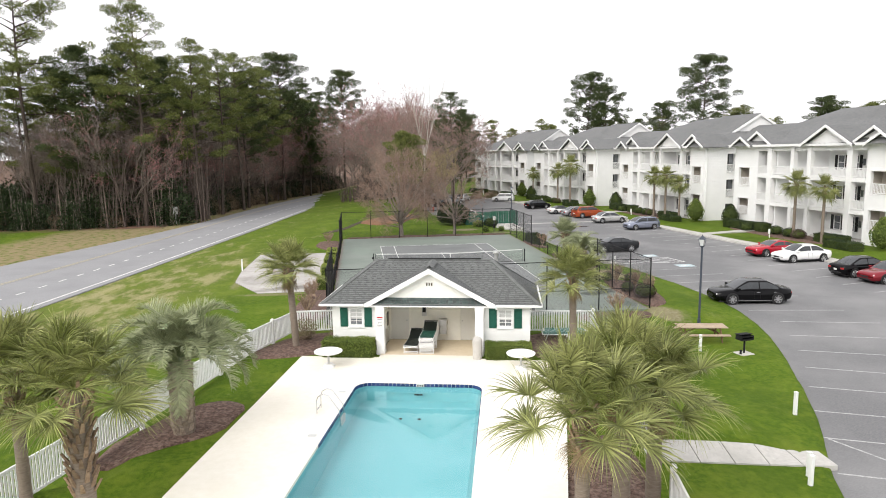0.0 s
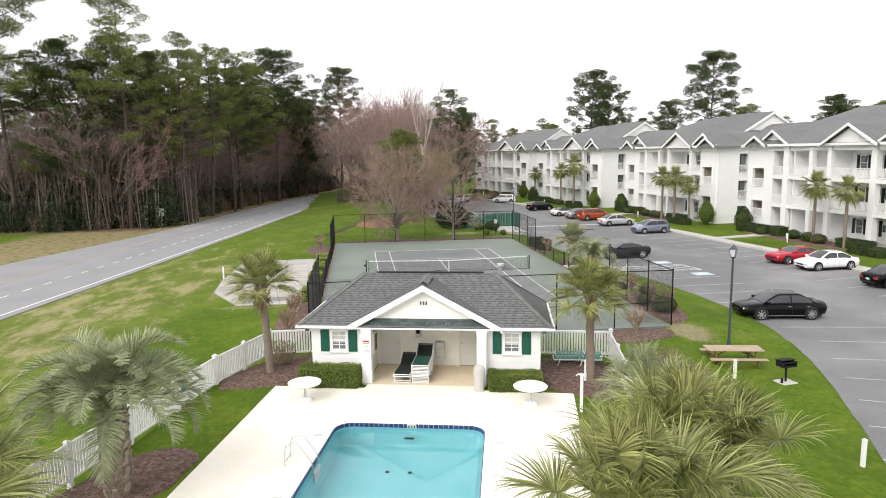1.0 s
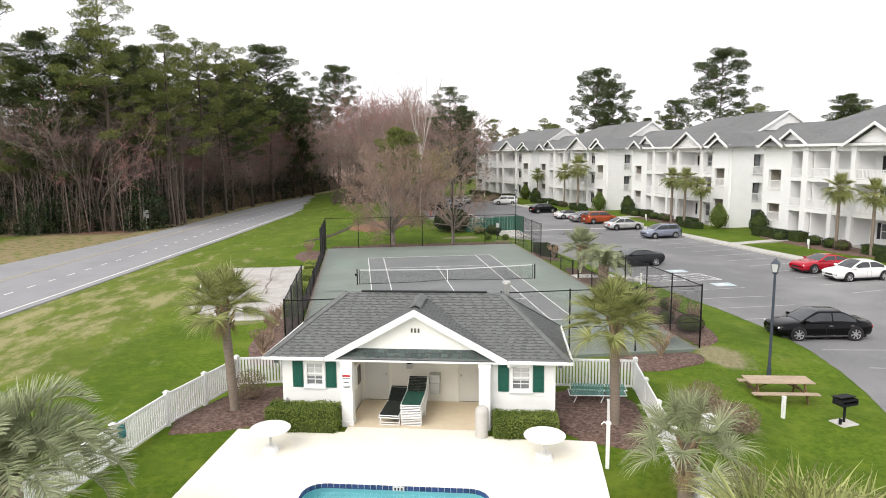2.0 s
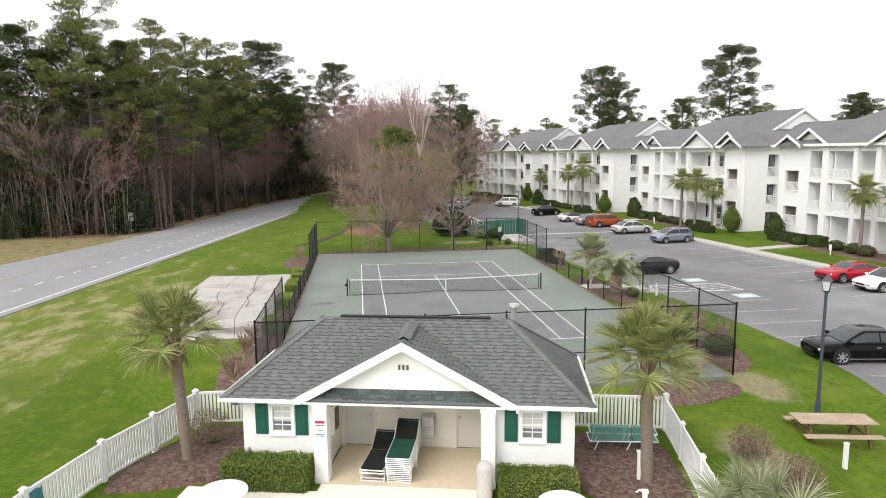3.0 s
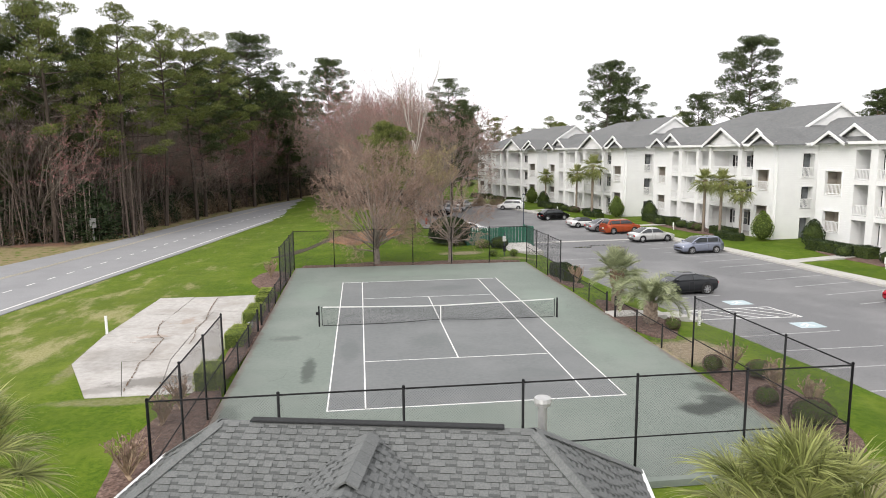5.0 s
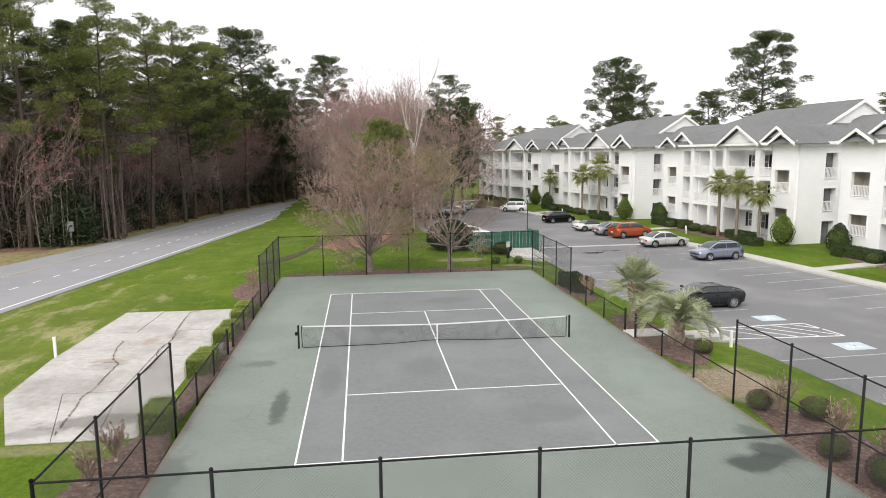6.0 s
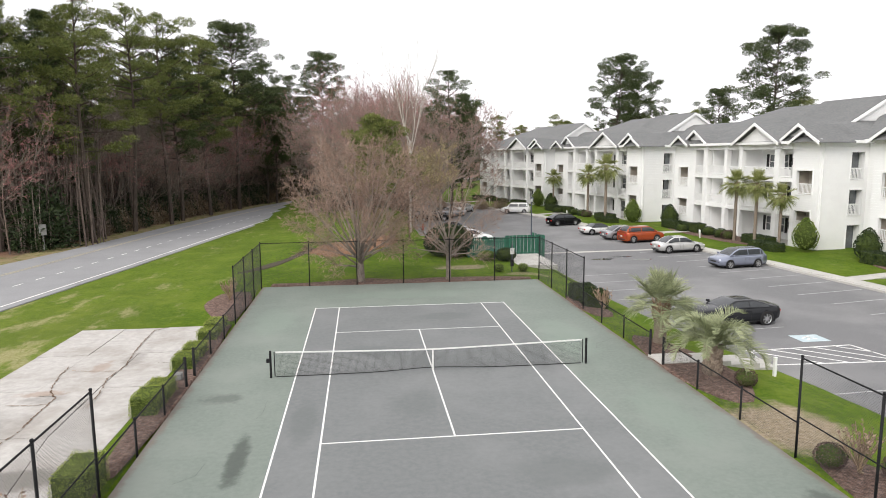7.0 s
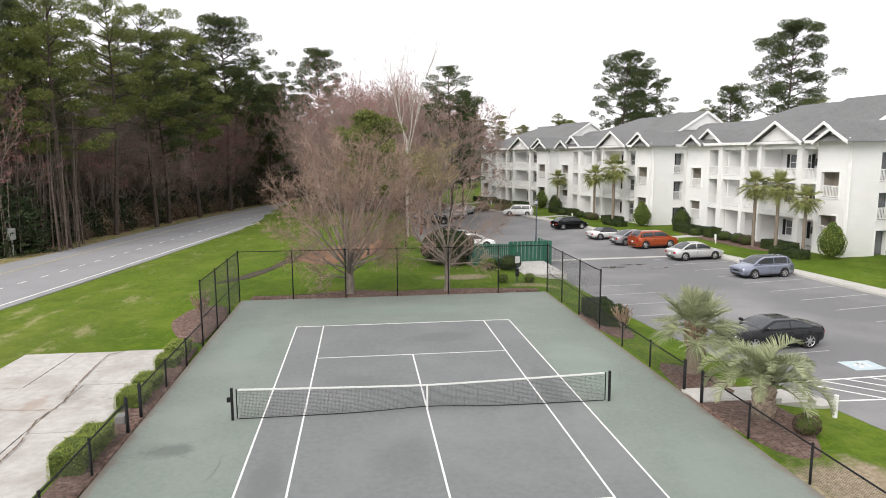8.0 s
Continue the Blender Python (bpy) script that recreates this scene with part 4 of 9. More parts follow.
# ---------------------------------------------------------------- pool
def build_pool():
    def ring(u0, u1, v0, v1, r, n=5):
        out = []
        for cu, cv, a0 in ((u1 - r, v1 - r, 0), (u0 + r, v1 - r, 90), (u0 + r, v0 + r, 180), (u1 - r, v0 + r, 270)):
            out += [(cu + r * math.cos(radians(a0 + 90 * k / n)), cv + r * math.sin(radians(a0 + 90 * k / n))) for k in range(n + 1)]
        return out
    outer = [(-5.85, -0.6), (-2.3, -0.6), (-2.3, 2.3), (2.3, 2.3), (2.3, -0.6), (5.65, -0.75), (5.5, -6.5), (5.0, -12.5), (4.5, -22.0), (-5.8, -22.0)]
    rim = ring(-2.52, 2.46, -16.2, -3.95, 0.55)
    bm = bmesh.new()
    loops = ring_fill(outer, rim, DECK_Z, bm)
    for loop, depth in ((loops[0], 0.4), (loops[1], 0.10)):
        low = [bm.verts.new((v.co.x, v.co.y, v.co.z - depth)) for v in loop]
        for i in range(len(loop)):
            j = (i + 1) % len(loop)
            bm.faces.new((loop[i], loop[j], low[j], low[i]))
    bmesh.ops.recalc_face_normals(bm, faces=bm.faces[:])
    deck = mesh_ob("pool_deck", bm, DECK)
    deck.matrix_world = CLUB
    tagged(deck, "smooth cream-painted concrete pool deck", "pool deck", kind="structure")
    part("porch_floor", poly([(-2.3, -0.2), (2.3, -0.2), (2.3, 2.28), (-2.3, 2.28)], DECK_Z + 0.004), PORCH_FLOOR, deck, "tan painted porch floor")

    pool = thing("swimming_pool", CLUB.copy(), "rectangular swimming pool with turquoise water and blue tile band", "swimming pool", kind="structure")
    bm = bmesh.new()
    levels = [ring(-2.52, 2.46, -16.2, -3.95, 0.55), ring(-2.52, 2.46, -16.2, -3.95, 0.55), ring(-2.3, 2.25, -15.9, -4.2, 0.45)]
    vs = [[bm.verts.new((u, v, z - 0.25 * smooth01(-v, 5, 14) * (z < -1))) for u, v in lv] for lv, z in zip(levels, (DECK_Z - 0.10, -0.1, -1.15))]
    for a, b in zip(vs, vs[1:]):
        for i in range(len(a)):
            j = (i + 1) % len(a)
            bm.faces.new((a[i], b[i], b[j], a[j]))
    bm.faces.new(vs[-1])
    part("basin", bm, POOL_PLASTER, pool, "pale blue plastered pool basin")
    water = bmesh.new()
    poly(ring(-2.52, 2.46, -16.2, -3.95, 0.55), 0.05, None, water)
    w_ob = part("water", water, WATER, pool, "clear turquoise pool water")
    w_ob.visible_shadow = False
    # tile band round the rim
    rim_pts = ring(-2.51, 2.45, -16.19, -3.96, 0.55)
    tile_pts = []
    for i in range(len(rim_pts)):
        a, b = Vector(rim_pts[i]), Vector(rim_pts[(i + 1) % len(rim_pts)])
        d = (b - a).length
        k = max(1, round(d / 0.165))
        tile_pts += [(a.lerp(b, q / k), a.lerp(b, (q + 0.9) / k)) for q in range(k)]
    for a, b in tile_pts:
        if a.y < -9.5:
            continue
        t = boxes((0, (b - a).length, -0.012, 0.012, 0.0, 0.125))
        ob = mesh_ob("tile", t, POOL_TILE)
        ob.parent = pool
        ob.matrix_local = Matrix.Translation((a.x, a.y, DECK_Z - 0.125)) @ Matrix.Rotation(math.atan2(b.y - a.y, b.x - a.x), 4, "Z")
    mark = part("depth_marker", boxes((-0.16, 0.16, -4.0, -3.98, DECK_Z - 0.12, DECK_Z + 0.004)), LINE_WHITE, pool, "white depth marker tile")
    for du in (-0.09, 0.0, 0.09):
        part("mark", boxes((du - 0.022, du + 0.022, -4.012, -4.0, DECK_Z - 0.1, DECK_Z - 0.03)), BLACK_METAL, mark)
    part("skimmer", boxes((-0.2, 0.12, -4.3, -4.28, -0.45, -0.3)), BLACK_METAL, pool)
    for u, v in ((-0.5, -5.9), (0.2, -5.9)):
        bm = bmesh.new()
        tube(bm, (u, v, -1.18), (u, v, -1.14), 0.07, 0.06, 14)
        part("drain", bm, BLACK_METAL, pool, "dark round floor drain")
    # ladder with two bent rails
    ladder = thing("pool_ladder", CLUB @ pose(-2.52, -6.9, 0), "bent stainless steel pool ladder at the pool edge", "pool ladder")
    for dv in (-0.28, 0.28):
        bm = bmesh.new()
        pts = [(-0.75, dv, DECK_Z), (-0.75, dv, DECK_Z + 0.45), (-0.68, dv, DECK_Z + 0.62), (-0.5, dv, DECK_Z + 0.72), (-0.3, dv, DECK_Z + 0.66), (0.05, dv, DECK_Z + 0.15), (0.1, dv, -0.1), (0.1, dv, -0.75)]
        for a, b in zip(pts, pts[1:]):
            tube(bm, a, b, 0.021, sides=8)
        part("rail", bm, CHROME, ladder)
    for z in (0.0, -0.28, -0.56):
        part("tread", boxes((0.06, 0.16, -0.27, 0.27, z - 0.02, z + 0.02)), LIGHT_GREY, ladder)
    part("cross_bar", tube(bmesh.new(), (-0.75, -0.28, DECK_Z + 0.12), (-0.75, 0.28, DECK_Z + 0.12), 0.018), CHROME, ladder)
    for u, v in ((-2.9, -5.0), (2.9, -5.2), (-2.9, -9.0)):
        part("deck_marker", boxes((u - 0.14, u + 0.14, v - 0.09, v + 0.09, DECK_Z, DECK_Z + 0.006)), LIGHT_GREY, deck, "small grey depth marking on the deck")


build_pool()

# ---------------------------------------------------------------- fences and net
def raw_mesh(name, verts, faces, mat, parent=None, smooth=False, label="", kind=""):
    me = bpy.data.meshes.new(name)
    me.from_pydata(verts, [], faces)
    me.materials.append(mat)
    if smooth:
        me.polygons.foreach_set("use_smooth", [True] * len(me.polygons))
    ob = new(name, me)
    ob.parent = parent
    tagged(ob, label, kind=kind)
    return ob


def wire_panel(name, a, b, z0, z1, pitch, r, mat, parent):
    """Woven wire between a and b: two families of straight wires clipped to the panel, three sides each."""
    a, b = Vector(a), Vector(b)
    d = b - a
    L, h = d.length, z1 - z0
    d.normalize()
    n = Vector((-d.y, d.x))
    V, F = [], []
    k = -math.ceil(h / pitch)
    while k * pitch < L:
        for sgn in (1, -1):
            s0, s1 = k * pitch, k * pitch + h
            zz0, zz1 = (0.0, h) if sgn > 0 else (h, 0.0)
            t0, t1 = max(0.0, (0 - s0) / (s1 - s0)), min(1.0, (L - s0) / (s1 - s0))
            if t1 - t0 < 0.01:
                continue
            i = len(V)
            for t in (t0, t1):
                s, z = s0 + (s1 - s0) * t, z0 + zz0 + (zz1 - zz0) * t
                p = a + d * s
                for q in range(3):
                    an = q * 2.094
                    o = n * (r * math.cos(an) + sgn * r)
                    V.append((p.x + o.x, p.y + o.y, z + r * math.sin(an)))
            for q in range(3):
                w = (q + 1) % 3
                F.append((i + q, i + w, i + 3 + w, i + 3 + q))
        k += 1
    return raw_mesh(name, V, F, mat, parent, kind="stuff")


def chain_fence(label, stops, z_top, mid_rail=True, ground=0.0):
    """A run of black chain-link fence through the given stops; posts at each stop."""
    fence = tagged(new("chain_link_fence"), label, "fence", "court fences")
    for x, y in stops:
        bm = bmesh.new()
        tube(bm, (x, y, ground - 0.3), (x, y, ground + z_top + 0.03), 0.036, sides=10)
        bmesh.ops.create_uvsphere(bm, u_segments=8, v_segments=5, radius=0.045, matrix=Matrix.Translation((x, y, ground + z_top + 0.05)))
        part("post", bm, BLACK_METAL, fence, smooth=True)
    for a, b in zip(stops, stops[1:]):
        part("top_rail", tube(bmesh.new(), (*a, ground + z_top), (*b, ground + z_top), 0.024), BLACK_METAL, fence)
        if mid_rail:
            part("mid_rail", tube(bmesh.new(), (*a, ground + z_top * 0.42), (*b, ground + z_top * 0.42), 0.02), BLACK_METAL, fence)
        wire_panel("wire_mesh", a, b, ground + 0.05, ground + z_top, 0.075, 0.0024, WIRE, fence)
    return fence


X, Y0, Y1 = 9.42, -18.05, 18.55


def run(x, y0, y1, n):
    return [(x, y0 + (y1 - y0) * k / n) for k in range(n + 1)]


chain_fence("tall black chain-link fence behind the clubhouse end", [(-X + 18.84 * k / 6, Y0) for k in range(7)], 2.95)
chain_fence("tall black chain-link fence at the far end of the court", [(-X + 18.84 * k / 6, Y1) for k in range(7)], 2.95, False)
for sx in (-1, 1):
    chain_fence("tall black chain-link return along the court side", run(sx * X, Y0, -9.2, 3), 2.95)
    chain_fence("tall black chain-link return along the court side", run(sx * X, 9.2, Y1, 3), 2.95)
    chain_fence("waist-high black chain-link fence along the court side", run(sx * X, -9.2, -0.75, 3), 1.05, False)
    chain_fence("waist-high black chain-link fence along the court side", run(sx * X, 0.5, 9.2, 3), 1.05, False)
    for y in (-0.75, 0.5):
        gp = thing("gate_post", pose(sx * X, y, 0), "black steel gate post, waist high, at the court gap", "gate post", "gate posts")
        bm = bmesh.new()
        tube(bm, (0, 0, -0.3), (0, 0, 1.18), 0.055, sides=12)
        part("post", bm, BLACK_METAL, gp, smooth=True)
        part("cap", tube(bmesh.new(), (0, 0, 1.18), (0, 0, 1.22), 0.062, 0.03, 12), BLACK_METAL, gp)


def build_net():
    net = thing("tennis_net", pose(0, 0, 0), "black tennis net with white headband between black posts", "tennis net")
    for sx in (-1, 1):
        part("post", boxes((sx * 6.4 - 0.04, sx * 6.4 + 0.04, -0.04, 0.04, -0.2, 1.09), bevel=0.01), BLACK_METAL, net)
        part("inner_post", tube(bmesh.new(), (sx * 6.25, 0, 0.05), (sx * 6.25, 0, 1.04), 0.02), BLACK_METAL, net)
    part("crank", boxes((-6.56, -6.44, -0.05, 0.05, 0.62, 0.78), bevel=0.02), BLACK_METAL, net)
    def top(x):
        return 0.914 + 0.14 * (abs(x) / 6.2) ** 1.25
    def low(x):
        return 0.04 + 0.10 * math.exp(-(x / 1.6) ** 2)
    V, F = [], []
    def cord(pts, w):
        i = len(V)
        for x, z in pts:
            V.extend([(x - w[0], -0.002, z - w[1]), (x + w[0], 0.002, z + w[1])])
        for k in range(len(pts) - 1):
            F.append((i + 2 * k, i + 2 * k + 1, i + 2 * k + 3, i + 2 * k + 2))
    xs = np.linspace(-6.2, 6.2, 60)
    for k in range(278):
        x = -6.2 + 12.4 * k / 277
        cord([(x, low(x)), (x, top(x))], (0.0022, 0))
    for k in range(20):
        cord([(x, low(x) + (top(x) - low(x)) * k / 20) for x in xs], (0, 0.0022))
    raw_mesh("netting", V, F, NET_CORD, net, kind="stuff")
    bm = bmesh.new()
    for a, b in zip(xs, xs[1:]):
        box(bm, a, b, -0.012, 0.012, (top(a) + top(b)) / 2 - 0.055, (top(a) + top(b)) / 2)
    part("headband", bm, LINE_WHITE, net, "white canvas headband")
    bm = bmesh.new()
    for a, b in zip(xs, xs[1:]):
        box(bm, a, b, -0.006, 0.006, (low(a) + low(b)) / 2 - 0.02, (low(a) + low(b)) / 2 + 0.01)
    part("bottom_cord", bm, NET_CORD, net)
    part("centre_strap", boxes((-0.03, 0.03, -0.02, 0.02, 0.0, 0.91)), LINE_WHITE, net)


build_net()


def picket_fence(label, a, b, z, spacing=2.4, height=1.15):
    a, b = Vector(a), Vector(b)
    d = b - a
    L = d.length
    yaw = math.degrees(math.atan2(d.y, d.x))
    fence = thing("picket_fence", pose(a.x, a.y, z, 0, 0, yaw), label, "fence", "pool fences")
    n = max(1, round(L / spacing))
    picket = None
    for k in range(n + 1):
        x = L * k / n
        bm = boxes((x - 0.065, x + 0.065, -0.065, 0.065, -0.2, height + 0.07))
        box(bm, x - 0.085, x + 0.085, -0.085, 0.085, height + 0.07, height + 0.10)
        bmesh.ops.create_cone(bm, cap_ends=True, segments=4, radius1=0.11, radius2=0.0, depth=0.07, matrix=Matrix.Translation((x, 0, height + 0.135)) @ Matrix.Rotation(radians(45), 4, "Z"))
        part("post", bm, WHITE_PAINT, fence)
    for k in range(n):
        x0, x1 = L * k / n + 0.065, L * (k + 1) / n - 0.065
        part("rail", boxes((x0, x1, -0.03, 0.03, height - 0.06, height + 0.03), bevel=0.008), WHITE_PAINT, fence)
        part("rail", boxes((x0, x1, -0.03, 0.03, 0.10, 0.18), bevel=0.008), WHITE_PAINT, fence)
        m = round((x1 - x0) / 0.118)
        for i in range(m):
            x = x0 + (x1 - x0) * (i + 0.5) / m
            if picket is None:
                picket = bpy.data.meshes.new("picket")
                bm = boxes((-0.036, 0.036, -0.012, 0.012, 0.18, height - 0.06))
                bm.to_mesh(picket)
                bm.free()
                picket.materials.append(WHITE_PAINT)
            ob = new("picket", picket)
            ob.parent = fence
            ob.matrix_local = Matrix.Translation((x, 0, 0))
    return fence


PICKET_L = [(-7.55, 3.5), (-8.35, -0.4), (-9.05, -8.4), (-9.5, -13.4), (-9.95, -19.0)]
for p, q in zip(PICKET_L, PICKET_L[1:]):
    picket_fence("white vinyl picket fence beside the pool lawn", club(*p).xy, club(*q).xy, 0.1)
picket_fence("white vinyl picket fence between lawn and clubhouse", club(-7.55, 3.5).xy, club(-4.5, 4.1).xy, 0.12)
picket_fence("white vinyl picket fence behind the clubhouse corner", club(4.5, 4.2).xy, club(7.75, 4.2).xy, 0.12)
for p, q in (((7.75, 4.2), (7.68, 0.0)), ((7.68, 0.0), (7.64, -8.4)), ((7.64, -8.4), (7.62, -10.6)), ((7.62, -12.6), (7.6, -19.0))):
    picket_fence("white vinyl picket fence along the pool garden", club(*p).xy, club(*q).xy, 0.05)


# ---------------------------------------------------------------- clubhouse
def cells(a0, a1, z0, z1, holes):
    """Cuts a wall face into cells round its openings."""
    aa = sorted({a0, a1, *[h[0] for h in holes], *[h[1] for h in holes]})
    zz = sorted({z0, z1, *[h[2] for h in holes], *[h[3] for h in holes]})
    for i in range(len(aa) - 1):
        for j in range(len(zz) - 1):
            ma, mz = (aa[i] + aa[i + 1]) / 2, (zz[j] + zz[j + 1]) / 2
            if a0 <= ma <= a1 and z0 <= mz <= z1 and not any(h[0] < ma < h[1] and h[2] < mz < h[3] for h in holes):
                yield aa[i], aa[i + 1], zz[j], zz[j + 1]


def wall_sheet(bm, cellz, put, depth):
    """Cells that share their corners, drawn out to the wall's thickness: one connected piece."""
    seen = {}

    def corner(a, z):
        key = (round(a, 4), round(z, 4))
        if key not in seen:
            seen[key] = bm.verts.new(put(a, z))
        return seen[key]
    faces = [bm.faces.new((corner(a, c), corner(b, c), corner(b, d), corner(a, d))) for a, b, c, d in cellz]
    got = bmesh.ops.extrude_face_region(bm, geom=faces, use_keep_orig=True)
    bmesh.ops.translate(bm, vec=depth, verts=[g for g in got["geom"] if isinstance(g, bmesh.types.BMVert)])
    bmesh.ops.recalc_face_normals(bm, faces=bm.faces[:])
    return bm


def wall_x(bm, x0, x1, y0, y1, z0, z1, holes=()):
    return wall_sheet(bm, list(cells(x0, x1, z0, z1, holes)), lambda a, z: (a, y0, z), (0, y1 - y0, 0))


def wall_y(bm, y0, y1, x0, x1, z0, z1, holes=()):
    return wall_sheet(bm, list(cells(y0, y1, z0, z1, holes)), lambda a, z: (x0, a, z), (x1 - x0, 0, 0))


HOUSE = pose(-4.46, -25.44, 0, 0, 0, -12.55)
ROOF_E, ROOF_R = 2.50, 4.22                  # eave and ridge heights
EAVE_H, EAVE_F, EAVE_B = 5.0, -0.22, 4.32    # half width, front and back of the eaves
RIDGE_H, RIDGE_V = 2.74, 2.26                # half length and place of the ridge
SLOPE = (ROOF_R - ROOF_E) / (RIDGE_V - EAVE_F)
G_APEX, G_HALF, G_FOOT, G_FRONT = 4.15, 2.95, 2.5, -0.22      # porch gable


def build_club():
    house = thing("clubhouse", HOUSE.copy(), "white pool clubhouse with grey shingled hip roof and open porch", "clubhouse")
    z0, z1 = 0.15, 2.45
    for s in (-1, 1):
        hole = (s * 3.42 - 0.29, s * 3.42 + 0.29, 1.46, 2.23)
        lo, hi = (-4.53, -2.3) if s < 0 else (2.3, 4.53)
        part("front_wall", wall_x(bmesh.new(), lo, hi, 0.15, 0.27, z0, z1, [hole]), WHITE_PAINT, house)
        xo = s * 4.53
        part("side_wall", boxes((min(xo, xo - s * 0.12), max(xo, xo - s * 0.12), 0.27, 4.05, z0, z1)), WHITE_PAINT, house)
        xi = s * 2.3
        part("porch_wall", boxes((min(xi, xi + s * 0.12), max(xi, xi + s * 0.12), 0.27, 2.15, z0, z1)), CREAM, house, "cream porch side wall")
        # window: frame, sashes, muntins, panes
        win = part("window", boxes((hole[0], hole[1], 0.19, 0.25, hole[2], hole[3])), GLASS_DARK, house, "white sash window with six-over-six panes")
        part("frame", wall_x(bmesh.new(), hole[0] - 0.07, hole[1] + 0.07, 0.115, 0.19, hole[2] - 0.07, hole[3] + 0.07, [(hole[0] + 0.03, hole[1] - 0.03, hole[2] + 0.03, hole[3] - 0.03)]), WHITE_PAINT, win)
        part("sill", boxes((hole[0] - 0.1, hole[1] + 0.1, 0.08, 0.2, hole[2] - 0.11, hole[2] - 0.07)), WHITE_PAINT, win)
        zm = (hole[2] + hole[3]) / 2
        part("meeting_rail", boxes((hole[0], hole[1], 0.15, 0.2, zm - 0.025, zm + 0.025)), WHITE_PAINT, win)
        part("muntin", boxes((s * 3.42 - 0.012, s * 3.42 + 0.012, 0.165, 0.195, hole[2], hole[3])), WHITE_PAINT, win)
        for z in (hole[2] + 0.19, zm + 0.19):
            part("muntin", boxes((hole[0], hole[1], 0.165, 0.195, z - 0.012, z + 0.012)), WHITE_PAINT, win)
        part("blind", boxes((hole[0] + 0.04, hole[1] - 0.04, 0.182, 0.188, zm - 0.1, hole[3] - 0.04)), LIGHT_GREY, win, "pale blind behind the panes")
        for side in (-1, 1):
            c = s * 3.42 + side * 0.565
            sh = part("shutter", boxes((c - 0.175, c + 0.175, 0.105, 0.15, 1.39, 2.28)), SHUTTER_GREEN, house, "dark green panelled shutter")
            for za, zb in ((1.46, 1.8), (1.86, 2.21)):
                part("panel", boxes((c - 0.115, c + 0.115, 0.09, 0.106, za, zb), bevel=0.006), SHUTTER_GREEN, sh)
    part("back_wall", boxes((-4.41, 4.41, 3.93, 4.05, z0, z1)), WHITE_PAINT, house)
    doors = ((-2.19, -1.24), (1.22, 2.17))
    part("porch_back_wall", wall_x(bmesh.new(), -2.3, 2.3, 2.15, 2.27, z0, z1, [(a, b, z0, 2.26) for a, b in doors]), CREAM, house, "cream porch back wall")
    for a, b in doors:
        d = part("door", boxes((a + 0.03, b - 0.03, 2.18, 2.22, DECK_Z + 0.01, 2.23)), DOOR_WHITE, house, "plain off-white steel door, shut")
        part("door_frame", wall_x(bmesh.new(), a - 0.05, b + 0.05, 2.125, 2.18, DECK_Z, 2.31, [(a + 0.03, b - 0.03, DECK_Z - 0.1, 2.23)]), CREAM, d)
        bm = bmesh.new()
        bmesh.ops.create_uvsphere(bm, u_segments=10, v_segments=6, radius=0.035, matrix=Matrix.Translation(((b - 0.13 if a < 0 else a + 0.13), 2.14, 1.2)))
        part("door_knob", bm, GALV, d, "small metal door knob", smooth=True)
    part("porch_ceiling", boxes((-2.3, 2.3, -0.1, 2.15, 2.40, 2.45)), CREAM, house)
    part("soffit", boxes((-4.95, 4.95, -0.16, 4.27, 2.452, 2.485)), WHITE_PAINT, house)
    for s in (-1, 1):
        bm = boxes((s * 2.255 - 0.185, s * 2.255 + 0.185, -0.21, 0.145, DECK_Z - 0.1, 2.40))
        box(bm, s * 2.255 - 0.205, s * 2.255 + 0.205, -0.23, 0.14, DECK_Z, DECK_Z + 0.14)
        box(bm, s * 2.255 - 0.205, s * 2.255 + 0.205, -0.23, 0.14, 2.28, 2.40)
        part("pillar", bm, WHITE_PAINT, house)
    part("porch_beam", boxes((-2.45, 2.45, -0.2, 0.1, 2.40, 2.45)), WHITE_PAINT, house)
    # gutters and fascia
    for a, b in (((-5.05, -0.2), (-2.98, -0.2)), ((2.98, -0.2), (5.05, -0.2))):
        part("gutter", boxes((a[0], b[0], -0.30, -0.2, 2.43, 2.53), bevel=0.02), WHITE_PAINT, house)
    for s in (-1, 1):
        part("gutter", boxes((s * 5.02 - 0.05, s * 5.02 + 0.05, -0.198, 4.36, 2.43, 2.53), bevel=0.02), WHITE_PAINT, house)
    part("fascia", boxes((-4.96, 4.96, 4.33, 4.37, 2.4, 2.53)), WHITE_PAINT, house)
    # roof boards under the shingles
    E, R = ROOF_E, ROOF_R
    bm = bmesh.new()
    P = {"fl": (-EAVE_H, EAVE_F, E), "fr": (EAVE_H, EAVE_F, E), "br": (EAVE_H, EAVE_B, E), "bl": (-EAVE_H, EAVE_B, E), "rl": (-RIDGE_H, RIDGE_V, R), "rr": (RIDGE_H, RIDGE_V, R)}
    v = {k: bm.verts.new(p) for k, p in P.items()}
    for keys in (("fl", "fr", "rr", "rl"), ("fr", "br", "rr"), ("br", "bl", "rl", "rr"), ("bl", "fl", "rl")):
        bm.faces.new([v[k] for k in keys])
    roof = part("roof", bm, SHINGLE, house, "grey architectural shingle hip roof")
    # front gable: two slopes running back into the main roof
    GA, GH, GF = G_APEX, G_HALF, G_FRONT
    gs = (GA - G_FOOT) / GH
    back = EAVE_F + (GA - E) / SLOPE
    bm = bmesh.new()
    for s in (-1, 1):
        foot_b = (s * GH, EAVE_F + 0.02 + (G_FOOT - E) / SLOPE, G_FOOT)
        a, b, c, d = [bm.verts.new(p) for p in ((0, GF, GA), (s * GH, GF, G_FOOT), foot_b, (0, back, GA))]
        f = bm.faces.new((a, b, c, d))
        f.normal_update()
        if f.normal.z < 0:
            f.normal_flip()
